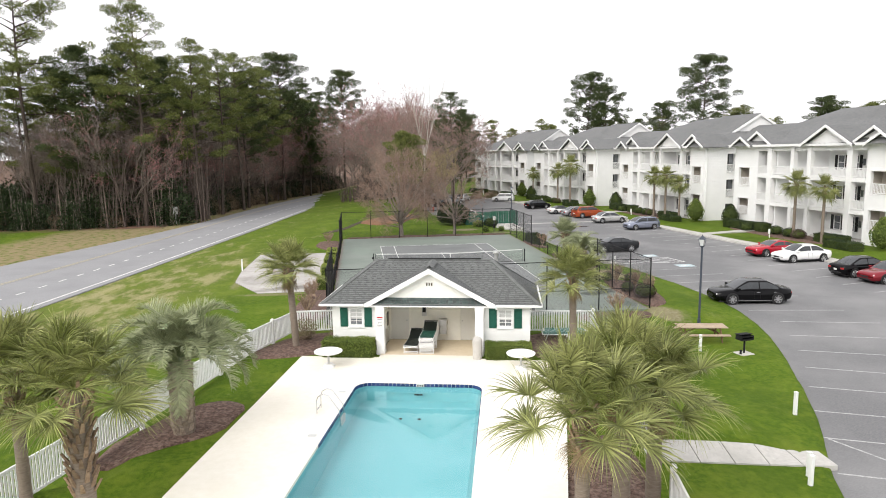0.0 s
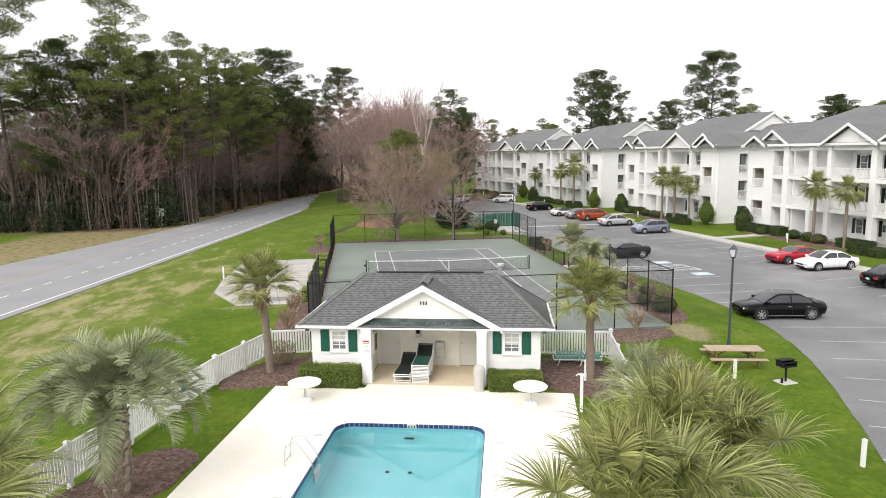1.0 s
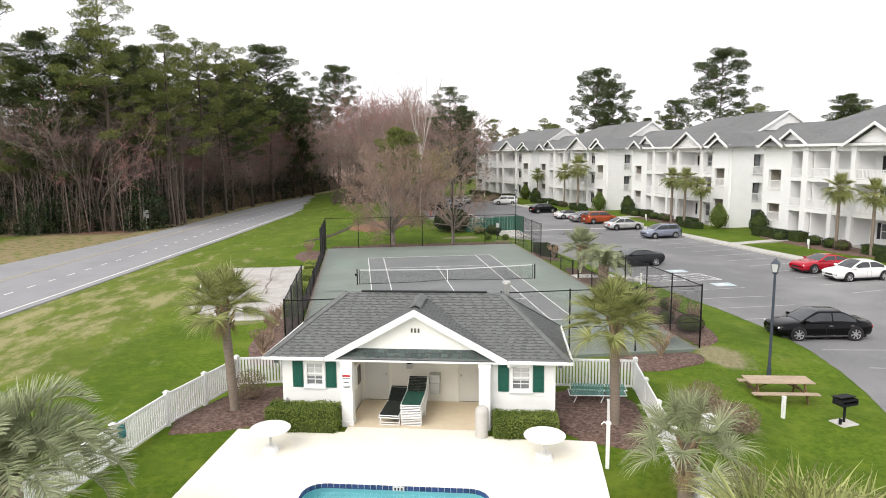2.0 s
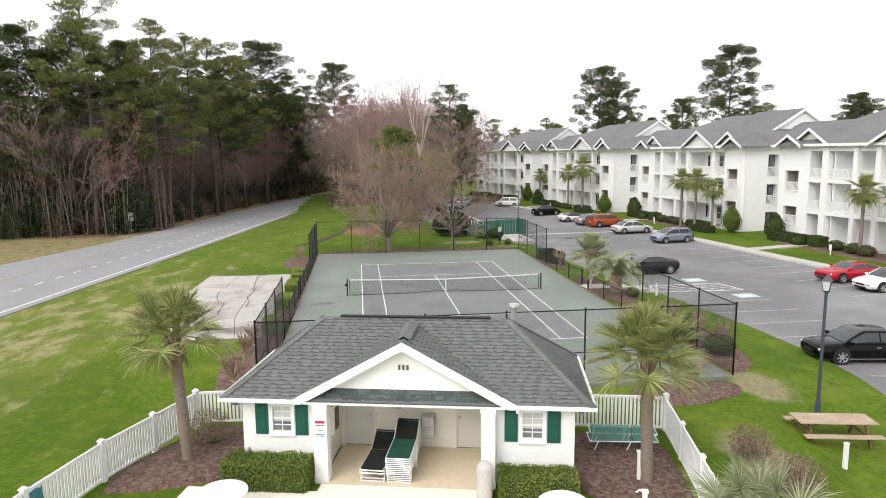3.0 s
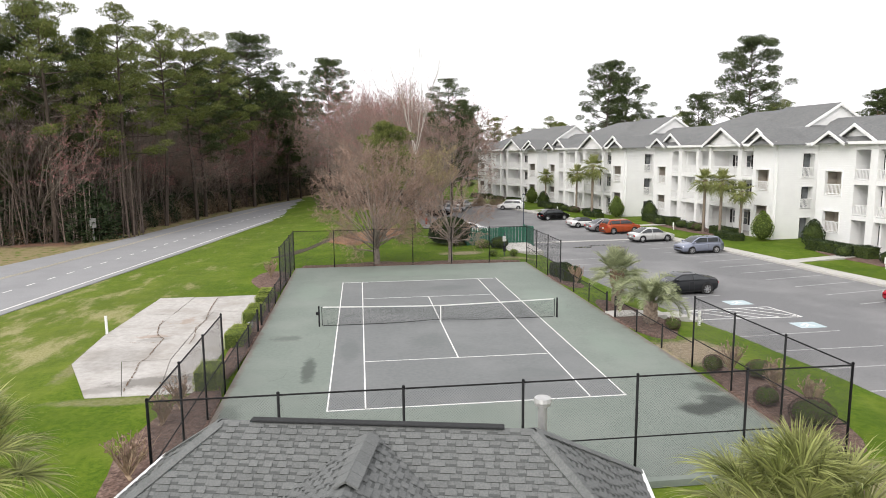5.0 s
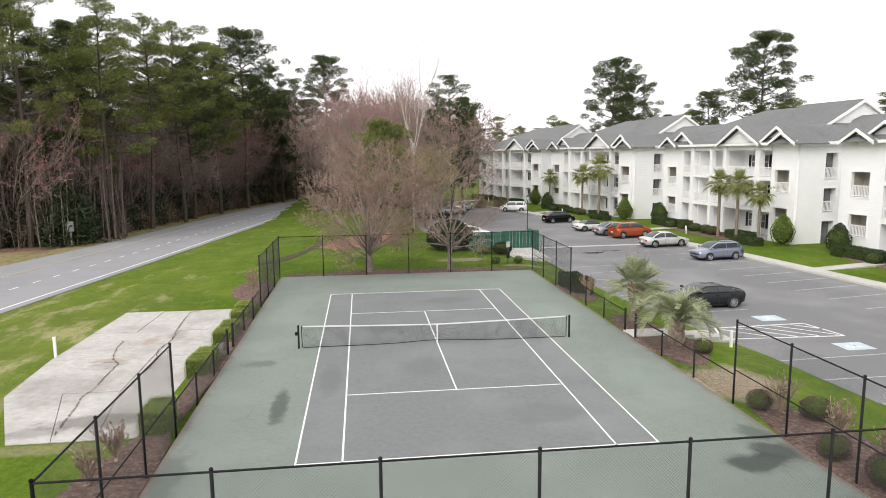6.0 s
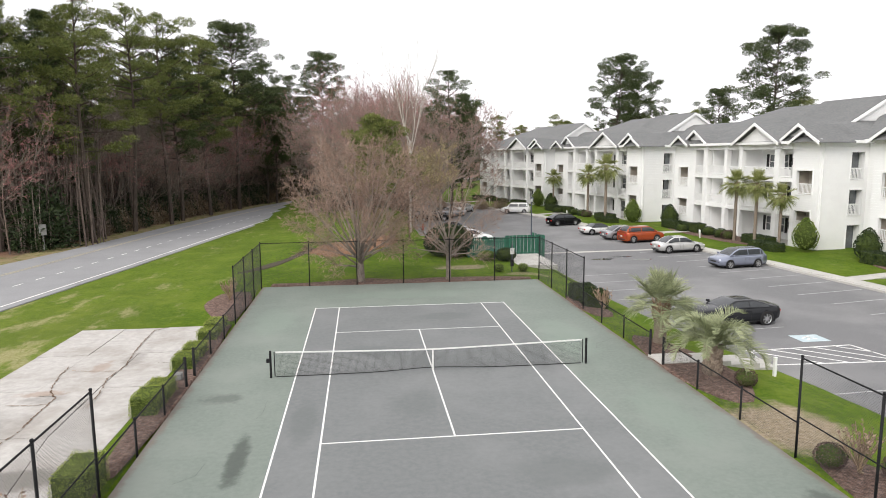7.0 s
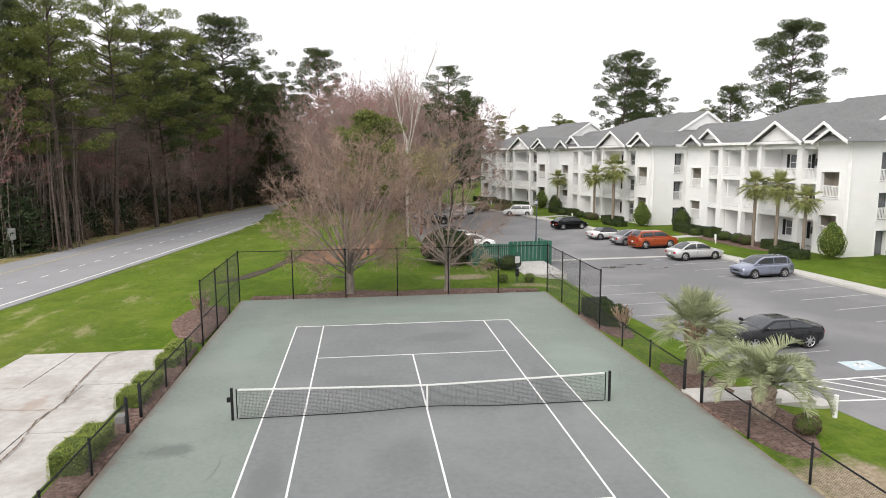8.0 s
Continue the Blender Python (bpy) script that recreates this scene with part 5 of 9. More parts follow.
    gable_roof = part("gable_roof", bm, SHINGLE, house, "grey shingled porch gable")
    bm = bmesh.new()
    a = [bm.verts.new(p) for p in ((-2.2, 0.05, 2.78), (2.2, 0.05, 2.78), (0, 0.05, 4.02))]
    bm.faces.new(a)
    b = [bm.verts.new((x.co.x, 0.13, x.co.z)) for x in a]
    bm.faces.new(b[::-1])
    for i in range(3):
        bm.faces.new((a[i], a[(i + 1) % 3], b[(i + 1) % 3], b[i]))
    bmesh.ops.recalc_face_normals(bm, faces=bm.faces[:])
    gw = part("gable_wall", bm, GABLE_WHITE, house, "cream gable wall with dark house number")
    for k, u in enumerate((-0.11, 0.0, 0.11)):                # number as plain bars
        part("number_bar", boxes((u - 0.028, u + 0.028, 0.016, 0.05, 3.34, 3.48)), NUMBER_DARK, gw)
    for k in range(6):                                        # lap boards
        za = 2.79 + 0.17 * k
        w0, w1 = (4.0 - za) * 1.77, (4.0 - za - 0.165) * 1.77
        me = bpy.data.meshes.new("board")
        me.from_pydata([(-w0, 0.036, za), (w0, 0.036, za), (w1, 0.047, za + 0.165), (-w1, 0.047, za + 0.165), (w0, 0.05, za), (-w0, 0.05, za)], [], [(0, 1, 2, 3), (5, 4, 1, 0)])
        me.materials.append(GABLE_WHITE)
        new("board", me).parent = gw
    # rake boards, thick and white
    for s in (-1, 1):
        bm = bmesh.new()
        lower, upper = Vector((s * (GH + 0.02), 0, G_FOOT - 0.03)), Vector((0, 0, GA - 0.02))
        n = Vector((-(upper - lower).z, 0, (upper - lower).x)).normalized()
        if n.z > 0:
            n = -n
        ring = [(lower.x, lower.z + 0.07), (upper.x, upper.z + 0.03), (upper.x, upper.z - 0.19), ((lower + n * 0.0).x - s * 0.22, lower.z - 0.06), (lower.x, lower.z - 0.06)]
        fa = [bm.verts.new((x, GF - 0.035, z)) for x, z in ring]
        fb = [bm.verts.new((x, GF + 0.02, z)) for x, z in ring]
        bm.faces.new(fa), bm.faces.new(fb[::-1])
        for i in range(5):
            j = (i + 1) % 5
            bm.faces.new((fa[i], fa[j], fb[j], fb[i]))
        bmesh.ops.recalc_face_normals(bm, faces=bm.faces[:])
        part("rake_board", bm, WHITE_PAINT, house)
        part("rake_soffit", quad_slab((s * 0.0, GF, GA - 0.07), (s * GH, GF, G_FOOT - 0.06), (s * GH, 0.04, G_FOOT - 0.06), (s * 0.0, 0.04, GA - 0.07)), WHITE_PAINT, house)
    # pent roof under the gable wall
    bm = bmesh.new()
    vs = [bm.verts.new(p) for p in ((-2.66, -0.2, 2.47), (2.66, -0.2, 2.47), (2.25, 0.045, 2.80), (-2.25, 0.045, 2.80))]
    bm.faces.new(vs)
    pent = part("pent_roof", bm, SHINGLE, house, "narrow shingled pent roof over the porch")
    part("pent_fascia", boxes((-2.7, 2.7, -0.235, -0.2, 2.41, 2.465)), WHITE_PAINT, house)
    # ridge vents, hip caps and flue
    part("ridge_vent", boxes((-2.22, 2.27, RIDGE_V - 0.09, RIDGE_V + 0.09, R + 0.0, R + 0.04), bevel=0.02), RIDGE_BLACK, house, "long black ridge vent")
    bm = bmesh.new()
    for k in range(5):
        vv = GF + 0.35 + k * 0.33
        for s in (-1, 1):
            m = Matrix.Translation((s * 0.075, 0, GA + 0.05 - 0.02)) @ Matrix.Rotation(s * math.atan(gs), 4, "Y")
            box(bm, -0.11, 0.11, vv, vv + 0.36, 0.0 + 0.004 * k, 0.03 + 0.004 * k, m=m)
    part("gable_ridge_cap", bm, SHINGLE, house)
    bm = bmesh.new()
    tube(bm, (2.96, 3.06, 3.3), (2.96, 3.06, 4.34), 0.085, sides=14)
    tube(bm, (2.96, 3.06, 4.34), (2.96, 3.06, 4.39), 0.15, 0.15, sides=14)
    tube(bm, (2.96, 3.06, 4.405), (2.96, 3.06, 4.48), 0.17, 0.15, sides=14)
    part("flue", bm, GALV, house, "pale metal flue with a round cap")
    # floodlights under the eaves, boxes and pipes
    for s in (-1, 1):
        fl = part("floodlight", boxes((s * 4.66 - 0.1, s * 4.66 + 0.1, -0.02, 0.12, 2.24, 2.38), bevel=0.02), LIGHT_GREY, house, "small grey floodlight under the eave")
        part("lens", boxes((s * 4.66 - 0.075, s * 4.66 + 0.075, -0.032, -0.018, 2.26, 2.36)), GLASS_DARK, fl)
        part("bracket", boxes((s * 4.55 - 0.02, s * 4.55 + 0.02, 0.1, 0.16, 2.3, 2.42)), LIGHT_GREY, fl)
    part("downspout", boxes((2.98, 3.07, -0.2, -0.1, 2.3, 2.44), bevel=0.01), WHITE_PAINT, house)
    part("hose_tap", boxes((-4.42, -4.36, 0.08, 0.16, 0.75, 1.0), bevel=0.01), GALV, house)
    # things on the porch walls
    ext = thing("fire_extinguisher_case", HOUSE @ pose(-0.5, 2.15, 1.45), "pale wall case with a dark window, on the porch wall", "extinguisher case")
    part("case", boxes((-0.12, 0.12, -0.14, 0.0, 0.0, 0.5), bevel=0.015), LIGHT_GREY, ext)
    part("front", boxes((-0.08, 0.08, -0.15, -0.139, 0.18, 0.44)), BLACK_METAL, ext)
    meter = thing("meter_box", HOUSE @ pose(-2.3, 1.1, 1.1), "tan and dark wall box on the porch side wall", "meter box")
    part("case", boxes((-0.0, 0.16, -0.32, 0.28, 0.0, 0.85), bevel=0.02), CREAM, meter)
    part("front", boxes((0.16, 0.19, -0.2, 0.16, 0.12, 0.75)), NUMBER_DARK, meter)
    foun = thing("drinking_fountain", HOUSE @ pose(0.42, 2.15, 0.7), "grey steel wall fountain behind the loungers", "drinking fountain")
    part("bowl", boxes((-0.2, 0.2, -0.4, 0.0, 0.3, 0.62), bevel=0.03), GALV, foun)
    part("panel", boxes((-0.17, 0.17, -0.32, 0.0, -0.1, 0.3)), LIGHT_GREY, foun)
    notice = thing("notice_sign", HOUSE @ pose(-2.255, -0.215, 1.5), "white notice sign with a red heading on the pillar", "sign")
    part("board", boxes((-0.155, 0.155, -0.012, 0.0, 0.0, 0.5)), WHITE_PAINT, notice)
    part("heading", boxes((-0.13, 0.13, -0.018, -0.012, 0.385, 0.455)), SIGN_RED, notice)
    for z, w in ((0.33, 0.12), (0.07, 0.13), (0.03, 0.1)):
        part("text_bar", boxes((-w, w, -0.016, -0.012, z - 0.008, z + 0.008)), BLACK_METAL, notice)
    bm = bmesh.new()
    bmesh.ops.create_cone(bm, cap_ends=False, segments=20, radius1=0.085, radius2=0.085, depth=0.004, matrix=Matrix.Translation((0, -0.016, 0.2)) @ Matrix.Rotation(radians(90), 4, "X"))
    box(bm, -0.085, 0.085, -0.018, -0.014, 0.19, 0.21, m=None)
    part("symbol", bm, BLACK_METAL, notice)
    return house, roof, gable_roof, pent


def quad_slab(a, b, c, d, t=0.02):
    """A thin slab on four corners."""
    bm = bmesh.new()
    top = [bm.verts.new(p) for p in (a, b, c, d)]
    low = [bm.verts.new((p[0], p[1], p[2] - t)) for p in (a, b, c, d)]
    bm.faces.new(top), bm.faces.new(low[::-1])
    for i in range(4):
        j = (i + 1) % 4
        bm.faces.new((top[i], low[i], low[j], top[j]))
    bmesh.ops.recalc_face_normals(bm, faces=bm.faces[:])
    return bm


house, club_roof, club_gable, club_pent = build_club()

# ---------------------------------------------------------------- apartments
def prism_gable(y, half, z_base, z_top, x0, x1):
    """Two roof slopes of a small gable facing the lot (towards -x), ridge along x."""
    bm = bmesh.new()
    for s in (-1, 1):
        vs = [bm.verts.new(p) for p in ((x0, y, z_top), (x0, y + s * half, z_base), (x1, y + s * half, z_base), (x1, y, z_top))]
        lo = [bm.verts.new((v.co.x, v.co.y, v.co.z - 0.12)) for v in vs]
        bm.faces.new(vs), bm.faces.new(lo)
        for i in range(4):
            j = (i + 1) % 4
            bm.faces.new((vs[i], vs[j], lo[j], lo[i]))
    bmesh.ops.recalc_face_normals(bm, faces=bm.faces[:])
    return bm


def rake(y, half, z_base, z_top, x, w=0.3, t=0.1):
    """White rake boards of such a gable."""
    bm = bmesh.new()
    for s in (-1, 1):
        ring = [(y, z_top), (y + s * half, z_base), (y + s * (half - 0.02), z_base - w), (y, z_top - w)]
        a = [bm.verts.new((x, q, z)) for q, z in ring]
        b = [bm.verts.new((x + t, q, z)) for q, z in ring]
        bm.faces.new(a), bm.faces.new(b)
        for i in range(4):
            j = (i + 1) % 4
            bm.faces.new((a[i], a[j], b[j], b[i]))
    bmesh.ops.recalc_face_normals(bm, faces=bm.faces[:])
    return bm


def tri_wall(y, half, z_base, z_top, x, t=0.15):
    bm = bmesh.new()
    a = [bm.verts.new(p) for p in ((x, y - half, z_base), (x, y + half, z_base), (x, y, z_top))]
    b = [bm.verts.new((x + t, v.co.y, v.co.z)) for v in a]
    bm.faces.new(a), bm.faces.new(b)
    for i in range(3):
        bm.faces.new((a[i], a[(i + 1) % 3], b[(i + 1) % 3], b[i]))
    bmesh.ops.recalc_face_normals(bm, faces=bm.faces[:])
    return bm


def railing_y(bm, y0, y1, x, z0, h=1.0):
    box(bm, x - 0.03, x + 0.03, y0, y1, z0 + h - 0.08, z0 + h)
    box(bm, x - 0.03, x + 0.03, y0, y1, z0 + 0.06, z0 + 0.14)
    n = max(2, round((y1 - y0) / 0.16))
    for i in range(n):
        y = y0 + (y1 - y0) * (i + 0.5) / n
        box(bm, x - 0.02, x + 0.02, y - 0.03, y + 0.03, z0 + 0.14, z0 + h - 0.08)
    return bm


def railing_x(bm, x0, x1, y, z0, h=1.0):
    g = railing_y(bmesh.new(), x0, x1, 0, z0, h)
    for v in g.verts:
        v.co = Vector((v.co.y, y - v.co.x, v.co.z))
    tmp = bpy.data.meshes.new("tmp")
    g.to_mesh(tmp)
    g.free()
    bm.from_mesh(tmp)
    bpy.data.meshes.remove(tmp)
    return bm


def build_apartment():
    """One block: local x runs into the building, y along the front, its near corner at the origin."""
    apt = thing("apartment_block", pose(0, 0, 0), "white three-storey apartment block with columned balconies and grey hip roofs", "apartment block", "apartment blocks")
    zb, ze, D, W = -1.0, 9.5, 21.0, 24.1
    F2, F3 = 2.85, 6.15
    up, dn = (4.62, 6.88), (1.0, 3.0)
    # wings with deep porch openings
    for y0, y1, oy0, oy1 in ((0.0, 3.4, 0.75, 2.75), (19.6, W, 21.1, 23.1)):
        part("wing_wall", wall_y(bmesh.new(), y0, y1, 0.0, 0.25, zb, ze, [(oy0, oy1, *up), (oy0, oy1, *dn)]), APT_SIDING, apt, "white lap-sided wing wall")
        for z0, z1 in (up, dn):
            op = part("porch_opening", wall_y(bmesh.new(), oy0 - 0.12, oy1 + 0.12, -0.05, 0.02, z0 - 0.12, z1 + 0.14, [(oy0, oy1, z0, z1)]), APT_TRIM, apt, "recessed porch opening with white railing")
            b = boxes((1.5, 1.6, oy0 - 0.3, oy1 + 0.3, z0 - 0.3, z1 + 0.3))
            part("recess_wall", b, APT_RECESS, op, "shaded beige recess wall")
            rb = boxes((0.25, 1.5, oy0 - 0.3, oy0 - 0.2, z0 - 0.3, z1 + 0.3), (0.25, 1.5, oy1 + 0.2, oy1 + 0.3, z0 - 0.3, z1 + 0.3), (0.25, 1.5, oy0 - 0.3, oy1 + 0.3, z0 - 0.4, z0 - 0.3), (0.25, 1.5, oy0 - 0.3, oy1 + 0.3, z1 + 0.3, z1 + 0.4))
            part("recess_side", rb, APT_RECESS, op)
            tagged(part("railing", railing_y(bmesh.new(), oy0, oy1, 0.08, z0, 1.05), APT_TRIM, op), kind="stuff")
        yi = y1 if y0 == 0 else y0
        part("wing_return", boxes((0.25, 2.4, yi - 0.2 if y0 == 0 else yi, yi if y0 == 0 else yi + 0.2, zb, ze)), APT_SIDING, apt)
    # near end wall, with three stair openings at its back
    holes = [(3.5, 4.9, 6.05, 8.6), (3.5, 4.9, 2.65, 5.05), (3.5, 4.9, -0.6, 1.7)]
    part("end_wall", wall_x(bmesh.new(), 0.25, D, 0.0, 0.25, zb, ze, holes), APT_SIDING, apt, "white lap-sided end wall")
    for a, b, z0, z1 in holes:
        op = part("stair_opening", wall_x(bmesh.new(), a - 0.1, b + 0.1, -0.05, 0.02, z0 - 0.1, z1 + 0.1, [(a, b, z0, z1)]), APT_TRIM, apt, "dark stair opening with white railing")
        part("dark_pane", boxes((a, b, 0.6, 0.7, z0, z1)), GLASS_DARK, op, "dark window pane")
        for jx in (a - 0.02, b):
            part("jamb", boxes((jx, jx + 0.02, 0.25, 0.6, z0, z1)), APT_TRIM, op)
        part("mullion", boxes(((a + b) / 2 - 0.2, (a + b) / 2 - 0.1, 0.5, 0.6, z0 + 1.1, z1)), BLACK_SHUTTER, op)
        if z0 > 0:
            tagged(part("railing", railing_x(bmesh.new(), a, b, 0.1, z0, 1.1), APT_TRIM, op), kind="stuff")
    part("far_end_wall", boxes((0.25, D, W - 0.25, W, zb, ze)), APT_SIDING, apt)
    part("rear_wall", boxes((D - 0.25, D, 0.25, W - 0.25, zb, ze)), APT_SIDING, apt)
    # link block to the next module, set back
    part("link_wall", boxes((5.4, 5.65, -6.0, -0.02, zb, ze)), APT_SIDING, apt)
    # balcony bay: slabs, columns, partitions, back wall
    for z in (F2, F3):
        part("balcony_slab", boxes((-0.1, 2.4, 3.4, 19.6, z - 0.42, z)), APT_TRIM, apt)
    part("porch_slab", boxes((-0.1, 2.4, 3.4, 19.6, -0.75, -0.42)), CONC_FLOOR, apt)
    part("top_beam", boxes((-0.1, 0.3, 3.4, 19.6, 8.95, ze)), APT_TRIM, apt)
    for y in (5.4, 10.98, 13.55, 17.3):
        w = 0.34 if y in (5.4, 17.3) else 0.26
        bm = boxes((-0.22, -0.22 + 2 * w, y - w, y + w, -0.75, ze - 0.1))
        box(bm, -0.28, -0.16 + 2 * w, y - w - 0.06, y + w + 0.06, -0.75, -0.45)
        box(bm, -0.28, -0.16 + 2 * w, y - w - 0.06, y + w + 0.06, ze - 0.45, ze - 0.15)
        part("column", bm, APT_TRIM, apt)
    for y in (11.0, 16.6):
        part("partition", boxes((0.3, 2.4, y - 0.08, y + 0.08, zb, ze)), APT_SIDING, apt)
    part("balcony_back_wall", boxes((2.4, 2.6, 3.2, 19.8, zb, ze)), APT_SIDING, apt, "shaded white balcony wall")
    bays = ((3.5, 5.0), (5.8, 8.2), (8.3, 10.7), (11.3, 13.2), (13.9, 16.9), (17.7, 19.5))
    for k, f in enumerate((-0.42, F2, F3)):
        if k:
            for a, b in bays:
                tagged(part("railing", railing_y(bmesh.new(), a, b, 0.0, f, 1.02), APT_TRIM, apt), kind="stuff")
        # windows with black shutters, a door
        for y in (7.2, 9.1):
            win = part("window", boxes((2.33, 2.41, y - 0.42, y + 0.42, f + 0.75, f + 2.25)), GLASS_DARK, apt, "sash window between black shutters")
            part("frame", wall_y(bmesh.new(), y - 0.5, y + 0.5, 2.28, 2.335, f + 0.67, f + 2.33, [(y - 0.4, y + 0.4, f + 0.77, f + 2.23)]), APT_TRIM, win)
            part("meeting_rail", boxes((2.29, 2.33, y - 0.4, y + 0.4, f + 1.47, f + 1.53)), APT_TRIM, win)
            for s in (-1, 1):
                part("shutter", boxes((2.27, 2.33, y + s * 0.72 - 0.17, y + s * 0.72 + 0.17, f + 0.7, f + 2.3)), BLACK_SHUTTER, win, "black louvred shutter")
        door = part("door", boxes((2.32, 2.4, 5.7, 6.45, f + 0.02, f + 2.1)), APT_TRIM, apt, "white panelled flat door, shut")
        part("door_glass", boxes((2.3, 2.32, 5.9, 6.25, f + 1.2, f + 1.9)), GLASS_DARK, door)
        part("dark_door", boxes((2.32, 2.4, 16.75, 17.25, f + 0.02, f + 2.3)), BLACK_SHUTTER, apt)
        for y in (4.1, 18.6):
            sd = part("side_window", boxes((2.33, 2.41, y - 0.3, y + 0.3, f + 0.4, f + 2.3)), GLASS_DARK, apt, "tall dark side window")
            part("frame", wall_y(bmesh.new(), y - 0.36, y + 0.36, 2.28, 2.335, f + 0.34, f + 2.36, [(y - 0.27, y + 0.27, f + 0.43, f + 2.27)]), APT_TRIM, sd)
        part("wall_lamp", boxes((2.2, 2.4, 12.5, 12.66, f + 1.6, f + 1.9), bevel=0.03), BLACK_SHUTTER, apt)
    # eaves, gutters, downspouts
    part("soffit", boxes((-0.55, D + 0.5, -0.55, W + 0.5, ze, ze + 0.08)), APT_TRIM, apt)
    part("fascia", boxes((-0.62, -0.55, -0.6, W + 0.55, ze - 0.05, ze + 0.22)), APT_TRIM, apt)
    part("end_fascia", boxes((-0.55, D + 0.5, -0.62, -0.55, ze - 0.05, ze + 0.22)), APT_TRIM, apt)
    part("link_soffit", boxes((4.9, D, -6.6, -0.62, ze, ze + 0.15)), APT_TRIM, apt)
    for y in (-0.08, 17.75):
        part("downspout", boxes((-0.16 if y > 1 else 0.3, -0.06 if y > 1 else 0.4, y - 0.06, y + 0.06, -0.6, ze - 0.05)), APT_TRIM, apt)
    # main hip roof
    e, rz, rp = ze + 0.2, 14.1, 11.6
    bm = bmesh.new()
    P = {"a": (-0.62, -0.62, e), "b": (D + 0.6, -0.62, e), "c": (D + 0.6, W + 0.6, e), "d": (-0.62, W + 0.6, e), "r0": (rp, 4.4, rz), "r1": (rp, 19.4, rz), "h0": (rp - 4.2, 4.4, rz - 2.3), "h1": (rp + 4.2, 4.4, rz - 2.3)}
    v = {k: bm.verts.new(p) for k, p in P.items()}
    for keys in (("a", "h0", "r0", "r1", "d"), ("d", "r1", "c"), ("c", "r1", "r0", "h1", "b"), ("b", "h1", "h0", "a")):
        bm.faces.new([v[k] for k in keys])
    bmesh.ops.recalc_face_normals(bm, faces=bm.faces[:])
    for f in bm.faces:
        if f.normal.z < 0:
            f.normal_flip()
    part("roof", bm, SHINGLE_FAR, apt, "grey shingled hip roof")
    bm = bmesh.new()
    vs = [bm.verts.new(p) for p in ((4.6, -6.9, e), (4.6, 0.2, e), (rp, 5.0, 12.6), (rp, -11.0, 12.6), (D, 0.2, e), (D, -6.9, e))]
    bm.faces.new((vs[0], vs[3], vs[2], vs[1]))
    bm.faces.new((vs[5], vs[4], vs[2], vs[3]))
    bmesh.ops.recalc_face_normals(bm, faces=bm.faces[:])
    part("link_roof", bm, SHINGLE_FAR, apt)
    # end gable facing down the lot
    gy = 4.25
    bm = bmesh.new()
    a = [bm.verts.new(p) for p in ((rp - 4.3, gy, rz - 2.35), (rp + 4.3, gy, rz - 2.35), (rp, gy, rz + 0.05))]
    b = [bm.verts.new((q.co.x, gy + 0.3, q.co.z)) for q in a]
    bm.faces.new(a), bm.faces.new(b)
    for i in range(3):
        bm.faces.new((a[i], a[(i + 1) % 3], b[(i + 1) % 3], b[i]))
    bmesh.ops.recalc_face_normals(bm, faces=bm.faces[:])
    eg = part("end_gable", bm, APT_TRIM, apt, "white end gable")
    bm = rake(0, 4.8, rz - 2.55, rz + 0.22, 0, 0.32, 0.5)
    rk = part("rake_board", bm, APT_TRIM, eg)
    rk.matrix_local = Matrix.Translation((rp, gy - 0.35, 0)) @ Matrix.Rotation(radians(90), 4, "Z")
    cap = part("end_gable_roof", prism_gable(0, 4.85, rz - 2.55, rz + 0.26, 0.1, 9.0), SHINGLE_FAR, apt)
    cap.matrix_local = Matrix.Translation((rp, gy - 0.35, 0)) @ Matrix.Rotation(radians(90), 4, "Z")
    # pediments over the front
    for y, half, top, x0, x1, open_ in ((8.1, 3.5, 11.65, -0.95, 5.0, False), (2.5, 2.7, 11.35, -0.45, 4.5, True), (19.6, 2.7, 11.35, -0.45, 4.5, True), (1.1, 1.85, 10.75, -1.0, 3.0, True), (22.0, 1.85, 10.75, -1.0, 3.0, True)):
        base = e - 0.12
        g = part("pediment_roof", prism_gable(y, half + 0.15, base, top, x0, x1), SHINGLE_FAR, apt)
        part("rake_board", rake(y, half + 0.15, base + 0.02, top + 0.02, x0 - 0.06, 0.28, 0.1), APT_TRIM, g)
        part("pediment_wall", tri_wall(y, half - 0.25, base + (0.25 if open_ else 0.0), top - 0.3, x0 + 0.55), APT_TRIM, g)
        if open_:
            bm = bmesh.new()
            vs = [bm.verts.new(p) for p in ((x0 + 0.02, y - half + 0.1, base + 0.02), (x0 + 0.02, y + half - 0.1, base + 0.02), (x0 + 0.52, y + half * 0.62, base + 0.6), (x0 + 0.52, y - half * 0.62, base + 0.6))]
            bm.faces.new(vs)
            part("pent_roof", bm, SHINGLE_FAR, g)
    return apt


apartment = build_apartment()
BLOCKS = [(43.4, 3.0, 5.0), (39.6, 31.6, 5.6), (34.2, 59.0, 11.5), (29.2, 88.5, 17.5)]
for k, (x, y, yaw) in enumerate(BLOCKS):
    if k == 0:
        apartment.matrix_world = pose(x, y, 0, 0, 0, yaw)
    else:
        copy_thing(apartment, pose(x, y, 0, 0, 0, yaw))

